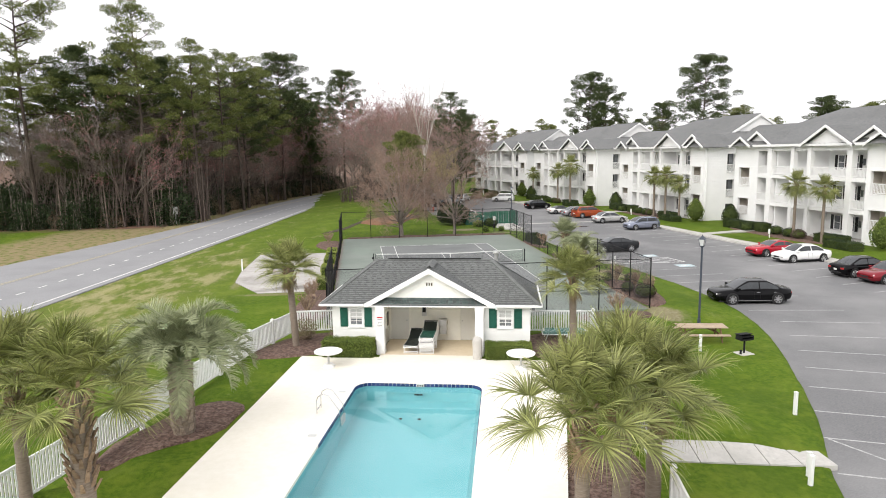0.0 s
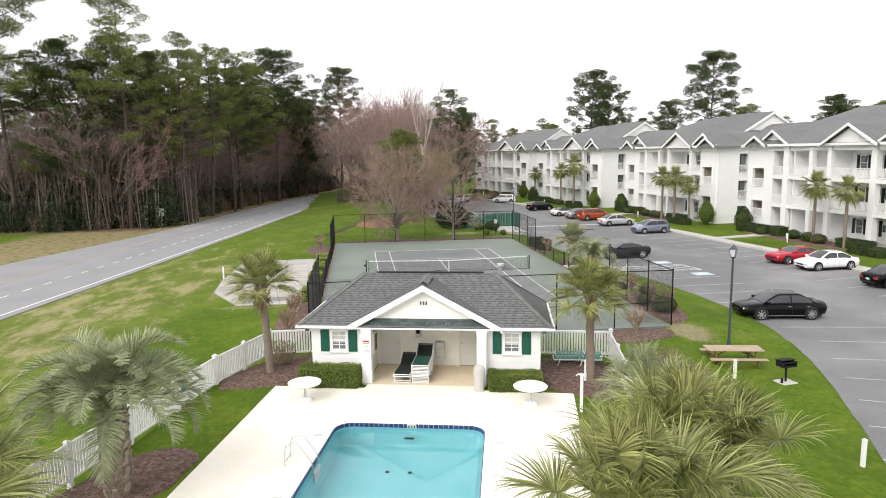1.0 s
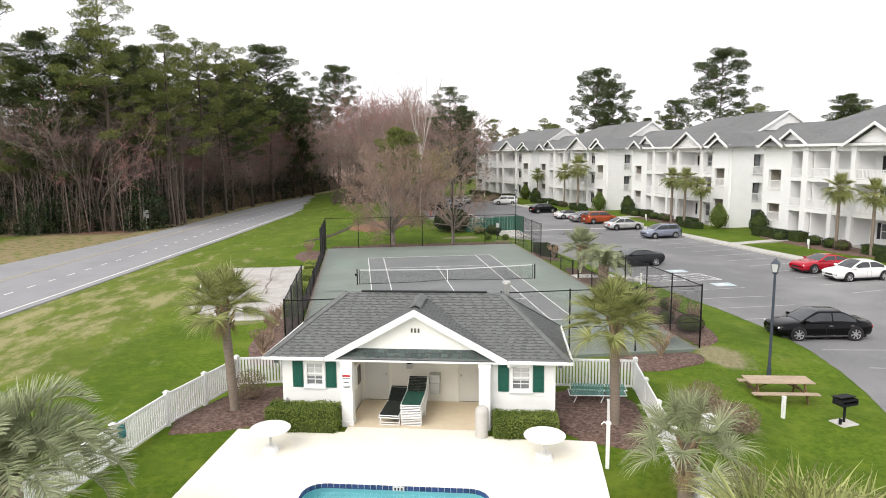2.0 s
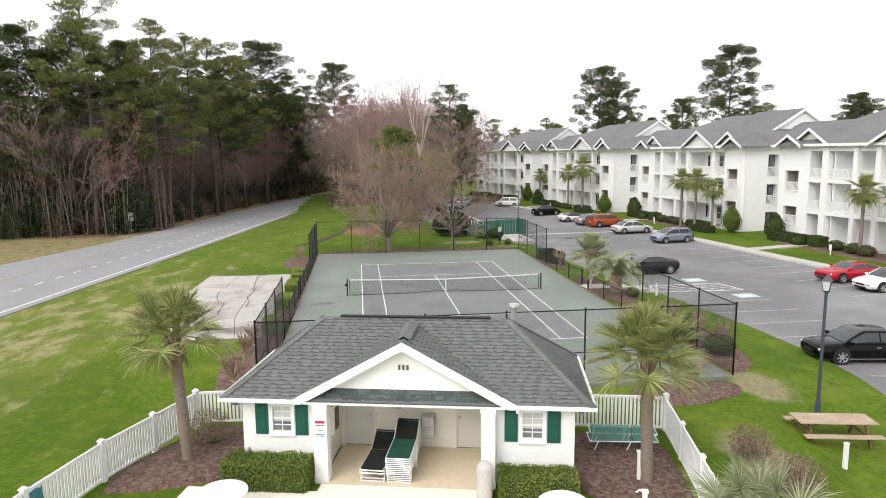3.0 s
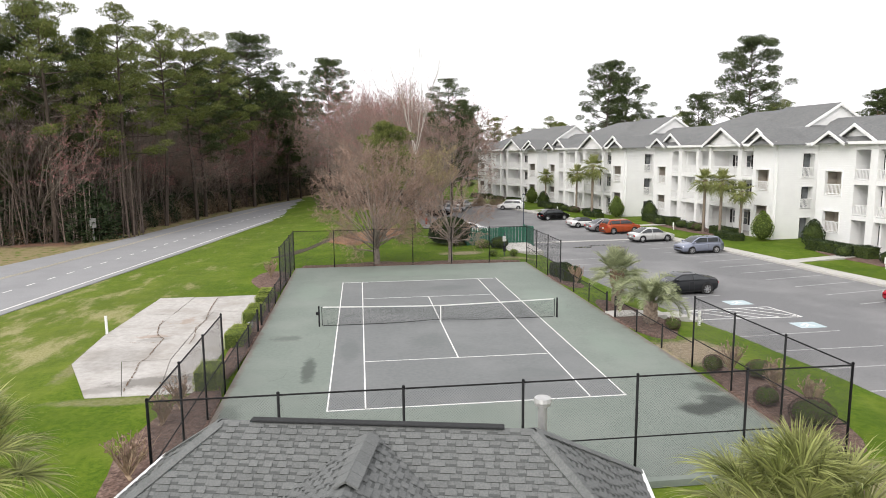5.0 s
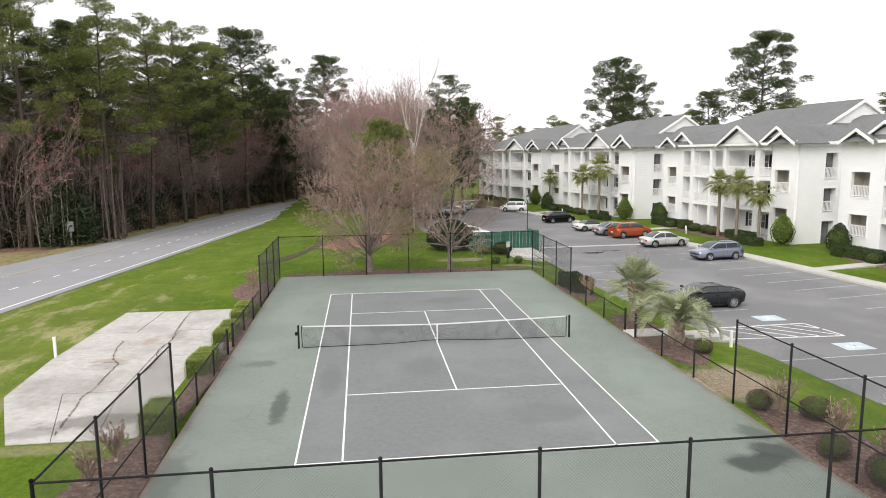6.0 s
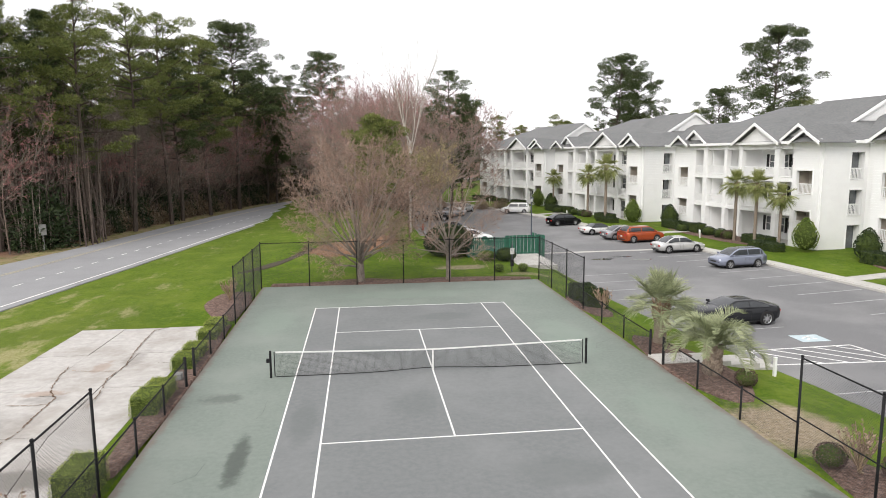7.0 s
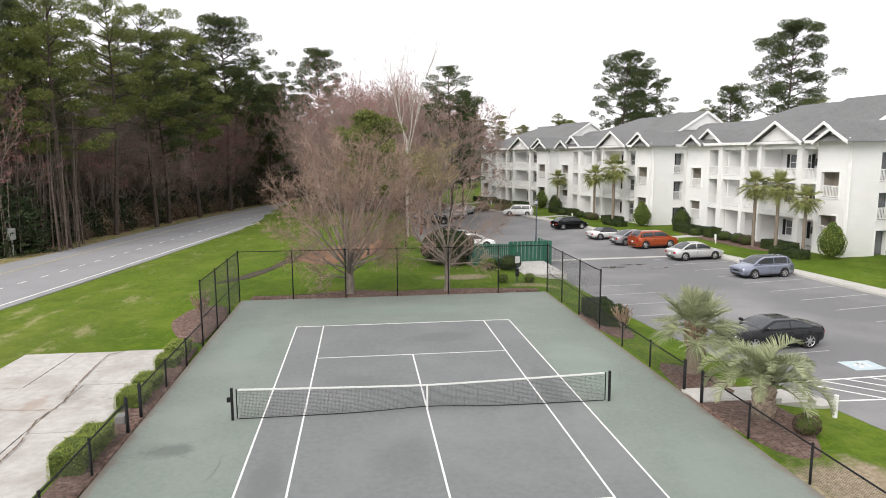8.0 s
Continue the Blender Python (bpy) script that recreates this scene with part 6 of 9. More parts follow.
# ---------------------------------------------------------------- pool furniture
def lounger_parts(t, strap, z=0.0, back=28.0, low_strap=None):
    """A strapped sun lounger lying along +y, its head at +y."""
    W = 0.64
    rails = bmesh.new()
    for s in (-1, 1):
        tube(rails, (s * W / 2, 0.0, z + 0.30), (s * W / 2, 1.3, z + 0.30), 0.018)
    tube(rails, (-W / 2, 0, z + 0.30), (W / 2, 0, z + 0.30), 0.018)
    part("frame", rails, WHITE_PAINT, t)
    for y in (0.25, 1.2):
        leg = bmesh.new()
        for s in (-1, 1):
            tube(leg, (s * W / 2, y, z + 0.30), (s * W / 2, y - 0.12, z + 0.015), 0.017)
        tube(leg, (-W / 2, y - 0.12, z + 0.015), (W / 2, y - 0.12, z + 0.015), 0.017)
        part("leg", leg, WHITE_PAINT, t)
    h = math.sin(radians(back)) * 0.7
    d = math.cos(radians(back)) * 0.7
    bf = bmesh.new()
    for s in (-1, 1):
        tube(bf, (s * W / 2, 1.3, z + 0.30), (s * W / 2, 1.3 + d, z + 0.30 + h), 0.018)
    tube(bf, (-W / 2, 1.3 + d, z + 0.30 + h), (W / 2, 1.3 + d, z + 0.30 + h), 0.018)
    part("backrest_frame", bf, WHITE_PAINT, t)
    n = 20
    for i in range(n):
        y = 0.06 + 1.2 * i / n
        part("strap", boxes((-W / 2, W / 2, y, y + 0.042, z + 0.31, z + 0.318)), low_strap or strap, t)
    for i in range(10):
        q0 = (i + 0.1) / 10
        m = Matrix.Translation((0, 1.3, z + 0.31)) @ Matrix.Rotation(radians(back), 4, "X")
        bm = boxes((-W / 2, W / 2, q0 * 0.7, q0 * 0.7 + 0.052, 0.0, 0.008), m=m)
        part("strap", bm, strap, t)


# stack of loungers on the porch, heads to the wall
for k in range(9):
    strap = STRAP_BLACK
    t = thing("sun_lounger", CLUB @ pose(-0.22 + 0.008 * (k % 3), -0.10 - 0.012 * k, DECK_Z + 0.005 + 0.06 * k, 0, 0, -2 + 0.6 * (k % 3)),
              "white-framed strap lounger stacked with others on the porch", "sun lounger", "stacked loungers")
    lounger_parts(t, strap, low_strap=STRAP_GREEN if k == 8 else None)
for k in range(2):
    t = thing("sun_lounger", CLUB @ pose(-0.95, -0.10 + 0.04 * k, DECK_Z + 0.005 + 0.06 * k, 0, 0, -3), "white-framed black strap lounger beside the stack", "sun lounger", "stacked loungers")
    lounger_parts(t, STRAP_BLACK)
for u, v, yaw in ((5.15, 2.75, -88), (5.25, 3.35, -90)):
    t = thing("sun_lounger", CLUB @ pose(u, v, 0.2, 0, 0, yaw), "white-framed teal strap lounger on the mulch by the fence", "sun lounger", "garden loungers")
    lounger_parts(t, STRAP_TEAL, back=0)


def round_table(u, v):
    t = thing("round_table", CLUB @ pose(u, v, DECK_Z), "round white pool table on a pedestal", "table", "pool tables")
    bm = bmesh.new()
    tube(bm, (0, 0, 0.68), (0, 0, 0.715), 0.59, 0.61, 40)
    tube(bm, (0, 0, 0.715), (0, 0, 0.73), 0.61, 0.59, 40)
    part("tabletop", bm, WHITE_PAINT, t)
    part("pedestal", tube(bmesh.new(), (0, 0, 0.05), (0, 0, 0.68), 0.045, sides=16), LIGHT_GREY, t)
    for a in (45, 135, 225, 315):
        c, s = math.cos(radians(a)), math.sin(radians(a))
        bm = bmesh.new()
        tube(bm, (0, 0, 0.14), (0.34 * c, 0.34 * s, 0.03), 0.028, 0.022)
        part("foot", bm, WHITE_PAINT, t)
    bm = bmesh.new()
    tube(bm, (0, 0, 0.0), (0, 0, 0.16), 0.27, 0.2, 20)
    part("base", bm, WHITE_PAINT, t)


round_table(-4.2, -2.1)
round_table(4.0, -2.0)

bin_ = thing("waste_bin", CLUB @ pose(2.12, -0.62, DECK_Z), "speckled grey dome-topped waste bin beside the pillar", "waste bin")
bm = bmesh.new()
tube(bm, (0, 0, 0), (0, 0, 0.82), 0.2, 0.215, 24)
part("body", bm, GREY_PLASTIC, bin_, smooth=False)
bm = bmesh.new()
bmesh.ops.create_uvsphere(bm, u_segments=24, v_segments=12, radius=0.215, matrix=Matrix.Translation((0, 0, 0.82)) @ Matrix.Diagonal((1, 1, 0.9, 1)))
part("lid", bm, GREY_PLASTIC, bin_, "domed lid", smooth=True)

# garden posts on the pool side
for (u, v, h, lab) in ((5.75, -2.4, 1.35, "tall white garden post beside the deck"), (6.25, 0.7, 0.85, "short white garden post in the mulch")):
    t = thing("garden_post", CLUB @ pose(u, v, 0.15), lab, "post", "garden posts")
    part("post", boxes((-0.05, 0.05, -0.05, 0.05, -0.2, h), bevel=0.01), WHITE_PAINT, t)
    part("cap", boxes((-0.07, 0.07, -0.07, 0.07, h, h + 0.04)), WHITE_PAINT, t)
    if h > 1:
        bm = bmesh.new()
        tube(bm, (0, 0, h - 0.03), (-0.12, 0, h + 0.05), 0.02)
        tube(bm, (-0.12, 0, h + 0.05), (-0.2, 0, h - 0.02), 0.02)
        part("hook", bm, WHITE_PAINT, t)
ub = thing("utility_box", pose(4.9, -27.0, ground_z(4.9, -27.0) - 0.02), "low white utility box outside the picket fence", "utility box")
part("box", boxes((-0.2, 0.2, -0.15, 0.15, -0.1, 0.42), bevel=0.02), WHITE_PAINT, ub)
part("lid", boxes((-0.22, 0.22, -0.17, 0.17, 0.42, 0.46)), WHITE_PAINT, ub)


# ---------------------------------------------------------------- lawn furniture
def picnic_table(m):
    t = thing("picnic_table", m, "weathered wooden picnic table with two attached benches", "picnic table")
    for k in range(5):
        y = -0.36 + k * 0.18
        part("board", boxes((-1.22, 1.22, y - 0.082, y + 0.082, 0.70, 0.74), bevel=0.005), OLD_WOOD, t)
    for s in (-1, 1):
        for k in (0, 1):
            y = s * (0.68 + 0.15 * k)
            part("bench_board", boxes((-1.22, 1.22, y - 0.07, y + 0.07, 0.40, 0.44), bevel=0.005), OLD_WOOD, t)
    for x in (-0.88, 0.88):
        for s in (-1, 1):
            bm = bmesh.new()
            m2 = Matrix.Translation((x, s * 0.25, 0.70)) @ Matrix.Rotation(radians(s * 30), 4, "X")
            box(bm, -0.02, 0.02, -0.05, 0.05, -0.82, 0.0, m=m2)
            part("leg", bm, BROWN_WOOD, t)
        part("cross_beam", boxes((x - 0.06, x - 0.02, -0.82, 0.82, 0.32, 0.40)), BROWN_WOOD, t)
        part("top_beam", boxes((x - 0.06, x - 0.02, -0.40, 0.40, 0.62, 0.70)), BROWN_WOOD, t)
    for s in (-1, 1):
        part("brace", tube(bmesh.new(), (s * 0.84, 0, 0.36), (s * 0.1, 0, 0.68), 0.03, sides=4), BROWN_WOOD, t)


picnic_table(pose(9.75, -23.4, ground_z(9.75, -23.4), 0, 0, -11))


def grill(m):
    t = thing("park_grill", m, "black steel park grill on a post over a pale slab", "grill")
    part("post", tube(bmesh.new(), (0, 0, -0.05), (0, 0, 0.72), 0.045, sides=12), BLACK_METAL, t)
    part("firebox", boxes((-0.34, 0.34, -0.22, 0.22, 0.70, 0.76)), BLACK_METAL, t)
    for s in (-1, 1):
        part("side_plate", boxes((s * 0.33 - 0.012, s * 0.33 + 0.012, -0.22, 0.22, 0.76, 0.92)), BLACK_METAL, t)
    part("back_plate", boxes((-0.32, 0.32, 0.2, 0.22, 0.76, 0.95)), BLACK_METAL, t)
    part("grate", boxes((-0.31, 0.31, -0.21, 0.18, 0.86, 0.875)), BLACK_METAL, t)
    part("lid", boxes((-0.34, 0.34, -0.23, 0.2, 0.95, 0.98), m=Matrix.Rotation(radians(-6), 4, "X"), bevel=0.01), BLACK_METAL, t)
    part("handle", tube(bmesh.new(), (-0.4, -0.1, 0.86), (-0.52, -0.1, 0.86), 0.015), BLACK_METAL, t)
    part("foot_slab", boxes((-0.36, 0.36, -0.32, 0.32, -0.06, 0.05), bevel=0.03), CONCRETE, t, "pale concrete foot slab")
    part("ash_can", tube(bmesh.new(), (-0.3, -0.12, 0.05), (-0.3, -0.12, 0.25), 0.05, 0.055, 10), BLACK_METAL, t)


grill(pose(10.55, -26.0, ground_z(10.5, -26.0), 0, 0, 10))


def marker_post(x, y, h=0.85, z=None, lab="white square marker post in the lawn"):
    t = thing("marker_post", pose(x, y, ground_z(x, y) if z is None else z, 0, 0, 8), lab, "post", "marker posts")
    part("post", boxes((-0.055, 0.055, -0.055, 0.055, -0.2, h), bevel=0.008), WHITE_PAINT, t)
    part("cap", boxes((-0.062, 0.062, -0.062, 0.062, h, h + 0.02)), WHITE_PAINT, t)


marker_post(8.65, -25.4, 0.8)
marker_post(8.0, -33.4, 0.85)
marker_post(5.2, -38.1, 0.9)
marker_post(5.5, -37.6, 0.75)
marker_post(13.8, -1.6, 0.8)
marker_post(-17.1, 0.4, 0.95)


def lamp_post(x, y, z, h=4.5):
    t = thing("street_lamp", pose(x, y, z), "dark blue-grey lamp post with a four-sided glass lantern", "street lamp")
    bm = bmesh.new()
    tube(bm, (0, 0, -0.2), (0, 0, 0.55), 0.10, 0.085, 16)
    tube(bm, (0, 0, 0.55), (0, 0, h), 0.062, 0.05, 16)
    part("pole", bm, LAMP_POLE, t)
    part("collar", tube(bmesh.new(), (0, 0, h), (0, 0, h + 0.07), 0.09, 0.13, 12), LAMP_POLE, t)
    lan = part("lantern", tube(bmesh.new(), (0, 0, h + 0.07), (0, 0, h + 0.42), 0.12, 0.20, 4), LAMP_GLASS, t, "clear lantern glass")
    for a in (45, 135, 225, 315):
        c, s = math.cos(radians(a - 45)), math.sin(radians(a - 45))
        part("bar", tube(bmesh.new(), (0.125 * c, 0.125 * s, h + 0.07), (0.205 * c, 0.205 * s, h + 0.42), 0.012, sides=6), LAMP_POLE, lan)
    bm = bmesh.new()
    tube(bm, (0, 0, h + 0.42), (0, 0, h + 0.6), 0.24, 0.05, 4)
    tube(bm, (0, 0, h + 0.6), (0, 0, h + 0.68), 0.025, 0.01, 6)
    part("roof", bm, LAMP_POLE, t)


lamp_post(10.75, -21.35, ground_z(10.7, -21.4))
lamp_post(16.0, 46.0, LOT_Z, 3.9)


# ---------------------------------------------------------------- green fence round the bins, sign posts, hydrant
def board_fence(label, a, b, z, h, mat):
    a, b = Vector(a), Vector(b)
    d = b - a
    t = thing("board_fence", pose(a.x, a.y, z, 0, 0, math.degrees(math.atan2(d.y, d.x))), label, "fence", "bin enclosure")
    n = round(d.length / 0.165)
    me = None
    for i in range(n):
        if me is None:
            bm = boxes((-0.068, 0.068, -0.012, 0.012, 0.03, h))
            me = bpy.data.meshes.new("board")
            bm.to_mesh(me)
            bm.free()
            me.materials.append(mat)
        ob = new("board", me)
        ob.parent = t
        ob.matrix_local = Matrix.Translation((d.length * (i + 0.5) / n, 0.035 if i % 2 else -0.035, 0))
    for zz in (0.35, h - 0.35):
        part("rail", boxes((0, d.length, -0.023, 0.023, zz - 0.045, zz + 0.045)), mat, t)
    for k in range(max(2, round(d.length / 2.4)) + 1):
        x = d.length * k / max(2, round(d.length / 2.4))
        part("post", boxes((x - 0.05, x + 0.05, -0.08, 0.02, -0.2, h - 0.05)), mat, t)


board_fence("green-painted board fence round the bins", (6.2, 29.2), (9.6, 28.6), -0.05, 1.75, GREEN_FENCE)
board_fence("green-painted board fence round the bins", (9.7, 30.7), (13.2, 30.9), -0.3, 1.9, GREEN_FENCE)
board_fence("green-painted board fence round the bins", (6.2, 29.2), (6.4, 33.4), -0.05, 1.75, GREEN_FENCE)
board_fence("green-painted board fence round the bins", (13.2, 30.9), (12.9, 33.6), -0.4, 1.9, GREEN_FENCE)

sp = thing("sign_post", pose(8.25, 21.8, -0.02), "dark post with a small pale sign and a black box", "sign post")
part("post", tube(bmesh.new(), (0, 0, -0.2), (0, 0, 2.1), 0.04, sides=8), LAMP_POLE, sp)
part("sign_plate", boxes((-0.16, 0.16, -0.06, -0.04, 1.35, 1.8)), LIGHT_GREY, sp, "small pale sign plate")
part("box", boxes((-0.12, 0.12, -0.14, 0.04, 0.45, 0.95), bevel=0.02), BLACK_METAL, sp)
hy = thing("fire_hydrant", pose(4.3, 50.6, -0.05), "small red fire hydrant in the grass", "hydrant")
bm = bmesh.new()
tube(bm, (0, 0, 0), (0, 0, 0.62), 0.11, 0.1, 12)
bmesh.ops.create_uvsphere(bm, u_segments=12, v_segments=6, radius=0.12, matrix=Matrix.Translation((0, 0, 0.64)))
part("barrel", bm, RUST_RED, hy, smooth=True)
part("outlet", tube(bmesh.new(), (-0.2, 0, 0.45), (0.2, 0, 0.45), 0.05, sides=10), RUST_RED, hy)
wb = thing("roadside_box", pose(-32.6, 40.5, -0.1, 0, 0, 20), "grey roadside utility box on a post", "utility box")
part("post", boxes((-0.06, 0.06, -0.06, 0.06, -0.2, 1.6)), BOX_GREY, wb)
part("box", boxes((-0.3, 0.3, -0.2, 0.2, 1.5, 2.5), bevel=0.02), BOX_GREY, wb)
for x, y in ((-10.15, -2.6), (-9.95, 0.2)):
    t = thing("wall_box", pose(x, y, -0.02, 0, 0, 4), "small white box lying by the fence", "box", "white boxes")
    part("box", boxes((-0.14, 0.14, -0.2, 0.2, 0.02, 0.32), bevel=0.02), BOX_GREY, t)


# ---------------------------------------------------------------- cars
def loft(bm, rings, close=True):
    rows = [[bm.verts.new(p) for p in r] for r in rings]
    n = len(rows[0])
    for a, b in zip(rows, rows[1:]):
        for i in range(n if close else n - 1):
            j = (i + 1) % n
            bm.faces.new((a[i], a[j], b[j], b[i]))
    bm.faces.new(rows[0])
    bm.faces.new(rows[-1])
    bmesh.ops.recalc_face_normals(bm, faces=bm.faces[:])
    return bm


def car(name, m, label, paint, group, L=4.8, W=1.84, H=1.45, hood=1.15, boot=0.75, belt=0.92, roof_f=0.62, roof_b=0.55, wheel=0.33, kind_="sedan", dark_top=False):
    """A car with its nose at +x. hood and boot: lengths of bonnet and boot; roof_f, roof_b: run of windscreen and rear glass."""
    t = thing(name, m, label, "car", group)
    xf, xr, w = L / 2, -L / 2, W / 2
    ws, rs = xf - hood, xr + boot                         # feet of windscreen and rear glass
    stations = [(xr, 0.42, belt * 0.84, 0.80), (xr + 0.10, 0.27, belt * 1.0, 0.89), (rs - 0.1, 0.20, belt + 0.03, 0.985), (rs + 0.5, 0.19, belt, 1.0), (0, 0.19, belt - 0.02, 1.0),
                (ws - 0.2, 0.19, belt - 0.02, 1.0), (ws + 0.25, 0.19, belt - 0.03, 0.99), (xf - 0.5, 0.2, belt - 0.09, 0.97), (xf - 0.18, 0.23, belt - 0.16, 0.92), (xf - 0.05, 0.26, belt - 0.23, 0.86), (xf, 0.34, belt - 0.34, 0.76)]
    rings = []
    for x, zl, zt, k in stations:
        a = w * k
        half = [(0.80 * a, zl), (0.95 * a, zl + 0.08), (a, zl + 0.22), (a, zl + (zt - zl) * 0.55), (0.97 * a, zt - 0.12), (0.90 * a, zt - 0.03), (0.72 * a, zt + 0.012), (0.3 * a, zt + 0.028)]
        rings.append([(x, y, z) for y, z in half] + [(x, -y, z) for y, z in reversed(half)])
    part("body", loft(bmesh.new(), rings), paint, t, smooth=True)
    # cabin: one arched shell split into painted roof with pillars, and glass
    zb, zt = belt - 0.03, H
    bw, tw = w * 0.915, w * 0.70
    xa, xb = ws + 0.05, rs - 0.05
    ra, rb = ws - roof_f, rs + roof_b
    xm = (xa + xb) / 2 - 0.05
    n_st, n_side, n_top = 46, 7, 6
    xs = [xb + (xa - xb) * i / n_st for i in range(n_st + 1)]

    def arch(x):
        f = min(1.0, max(0.0, (x - xb) / (rb - xb)), max(0.0, (xa - x) / (xa - ra)))
        return 1 - (1 - f) ** (1.18 if kind_ != "suv" else 1.4) - 0.03 * ((x - (ra + rb) / 2) / (xa - xb) * 2) ** 2 * (f > 0.9)
    rows = []
    for x in xs:
        h = max(0.012, arch(x)) * (zt - zb)
        half = []
        for j in range(n_side + 1):
            q = j / n_side
            z = h * (1 - (1 - q) ** 1.12) * 0.94
            lean = (z / (zt - zb)) ** 1.25
            half.append((bw + (tw - bw) * lean, zb + z))
        y1, z1 = half[-1]
        for j in range(1, n_top + 1):
            q = j / n_top
            half.append((y1 * (1 - q), z1 + (h * 0.06 + 0.02) * (1 - (1 - q) ** 2.2)))
        rows.append([(x, -y, z) for y, z in half] + [(x, y, z) for y, z in reversed(half[:-1])])
    glass_mode = {"window_glass": [], "cabin": []}
    width_n = len(rows[0])
    for i in range(n_st):
        x = (xs[i] + xs[i + 1]) / 2
        f = arch(x)
        for j in range(width_n - 1):
            jj = min(j, width_n - 2 - j)
            if jj < n_side:                               # side band
                pillar = abs(x - xm) < 0.045 or (kind_ == "suv" and abs(x - (xb + 0.3 * (xm - xb))) < 0.05)
                is_glass = 0 < jj < n_side - 1 and f > 0.34 and not pillar and xb + 0.28 < x < xa - 0.30
            else:                                         # across the top
                is_glass = jj > n_side and ((x > ra - 0.02 and x < xa - 0.05) or (x < rb + 0.02 and x > xb + 0.07))
            glass_mode["window_glass" if is_glass else "cabin"].append((i, j))
    for key, quads in glass_mode.items():
        got, vv, ff = {}, [], []
        for i, j in quads:
            ids = []
            for a_, b_ in ((i, j), (i + 1, j), (i + 1, j + 1), (i, j + 1)):
                if (a_, b_) not in got:
                    got[(a_, b_)] = len(vv)
                    vv.append(rows[a_][b_])
                ids.append(got[(a_, b_)])
            ff.append(ids[::-1])
        mat_ = CAR_GLASS if key == "window_glass" else (CAR_TRIM if dark_top else paint)
        raw_mesh(key, vv, ff, mat_, t, True, "dark tinted windows" if key == "window_glass" else "")
    for s in (-1, 1):
        part("belt_trim", boxes((xb + 0.1, xa - 0.1, s * bw * 0.955 - 0.012, s * bw * 0.955 + 0.012, zb + 0.0, zb + 0.03)), CHROME, t)
        part("mirror", boxes((xa - 0.32, xa - 0.16, s * (w + 0.09) - 0.09, s * (w + 0.09) + 0.09, zb + 0.03, zb + 0.16), bevel=0.03), paint, t)
        for x in (xm + 0.12, xm - 0.95):
            part("door_handle", boxes((x - 0.1, x + 0.1, s * w * 0.985 - 0.02, s * w * 0.985 + 0.012, zb - 0.16, zb - 0.12)), CHROME if kind_ == "lux" else paint, t)
        part("sill_trim", boxes((xr + 1.35, xf - 1.35, s * w - 0.01, s * w + 0.008, 0.25, 0.28)), CHROME if kind_ == "lux" else CAR_TRIM, t)
        for x in (xm + 0.35, xm - 0.02, xm - 1.05):
            part("door_gap", boxes((x - 0.004, x + 0.004, s * w * 0.985 - 0.02, s * w * 0.985 + 0.016, 0.34, zb - 0.12)), CAR_TRIM, t)
        part("headlamp", boxes((xf - 0.34, xf - 0.05, s * w * 0.70 - 0.17, s * w * 0.70 + 0.13, belt - 0.36, belt - 0.24), bevel=0.03), HEAD_LAMP, t, "clear headlamp")
        part("tail_lamp", boxes((xr - 0.005, xr + 0.2, s * w * 0.66 - 0.17, s * w * 0.66 + 0.15, belt * 0.66, belt * 0.84), bevel=0.03), TAIL_LAMP, t, "red tail lamp")
    part("grille", boxes((xf - 0.09, xf + 0.012, -0.36, 0.36, belt - 0.52, belt - 0.38), bevel=0.02), CAR_TRIM, t)
    part("lower_grille", boxes((xf - 0.1, xf + 0.005, -0.5, 0.5, 0.26, 0.38), bevel=0.02), CAR_TRIM, t)
    part("number_plate", boxes((xr - 0.02, xr + 0.02, -0.15, 0.15, belt * 0.56, belt * 0.56 + 0.14)), PLATE, t)
    part("rear_bumper", boxes((xr - 0.02, xr + 0.1, -w * 0.62, w * 0.62, 0.34, 0.44), bevel=0.03), CAR_TRIM, t)
    part("underside", boxes((xr + 0.3, xf - 0.3, -w * 0.82, w * 0.82, 0.14, 0.3)), CAR_TRIM, t)
    wb = L * 0.59
    for x in (wb / 2 - 0.05 + (0.08 if kind_ == "sedan" else 0), -wb / 2 - 0.05):
        for s in (-1, 1):
            y = s * (w - 0.10)
            arch = bmesh.new()
            tube(arch, (x, s * (w - 0.30), wheel + 0.02), (x, s * (w + 0.004), wheel + 0.02), wheel + 0.055, wheel + 0.055, 24)
            part("wheel_arch", arch, CAR_TRIM, t)
            wh = part("wheel", wheel_mesh(x, s, w, wheel), TYRE, t, "black tyre on an alloy rim")
            rim = bmesh.new()
            tube(rim, (x, s * (w + 0.005), wheel), (x, s * (w + 0.02), wheel), wheel * 0.30, wheel * 0.24, 12)
            for k in range(7):
                a = 2 * math.pi * k / 7
                mm = Matrix.Translation((x, s * (w + 0.012), wheel)) @ Matrix.Rotation(a, 4, "Y")
                box(rim, -0.026, 0.026, -0.01, 0.01, 0.05, wheel * 0.70, m=mm)
            bmesh.ops.create_cone(rim, cap_ends=False, segments=24, radius1=wheel * 0.74, radius2=wheel * 0.66, depth=0.04, matrix=Matrix.Translation((x, s * (w + 0.01), wheel)) @ Matrix.Rotation(radians(90), 4, "X"))
            part("rim", rim, RIM, wh, "pale alloy rim")
    return t


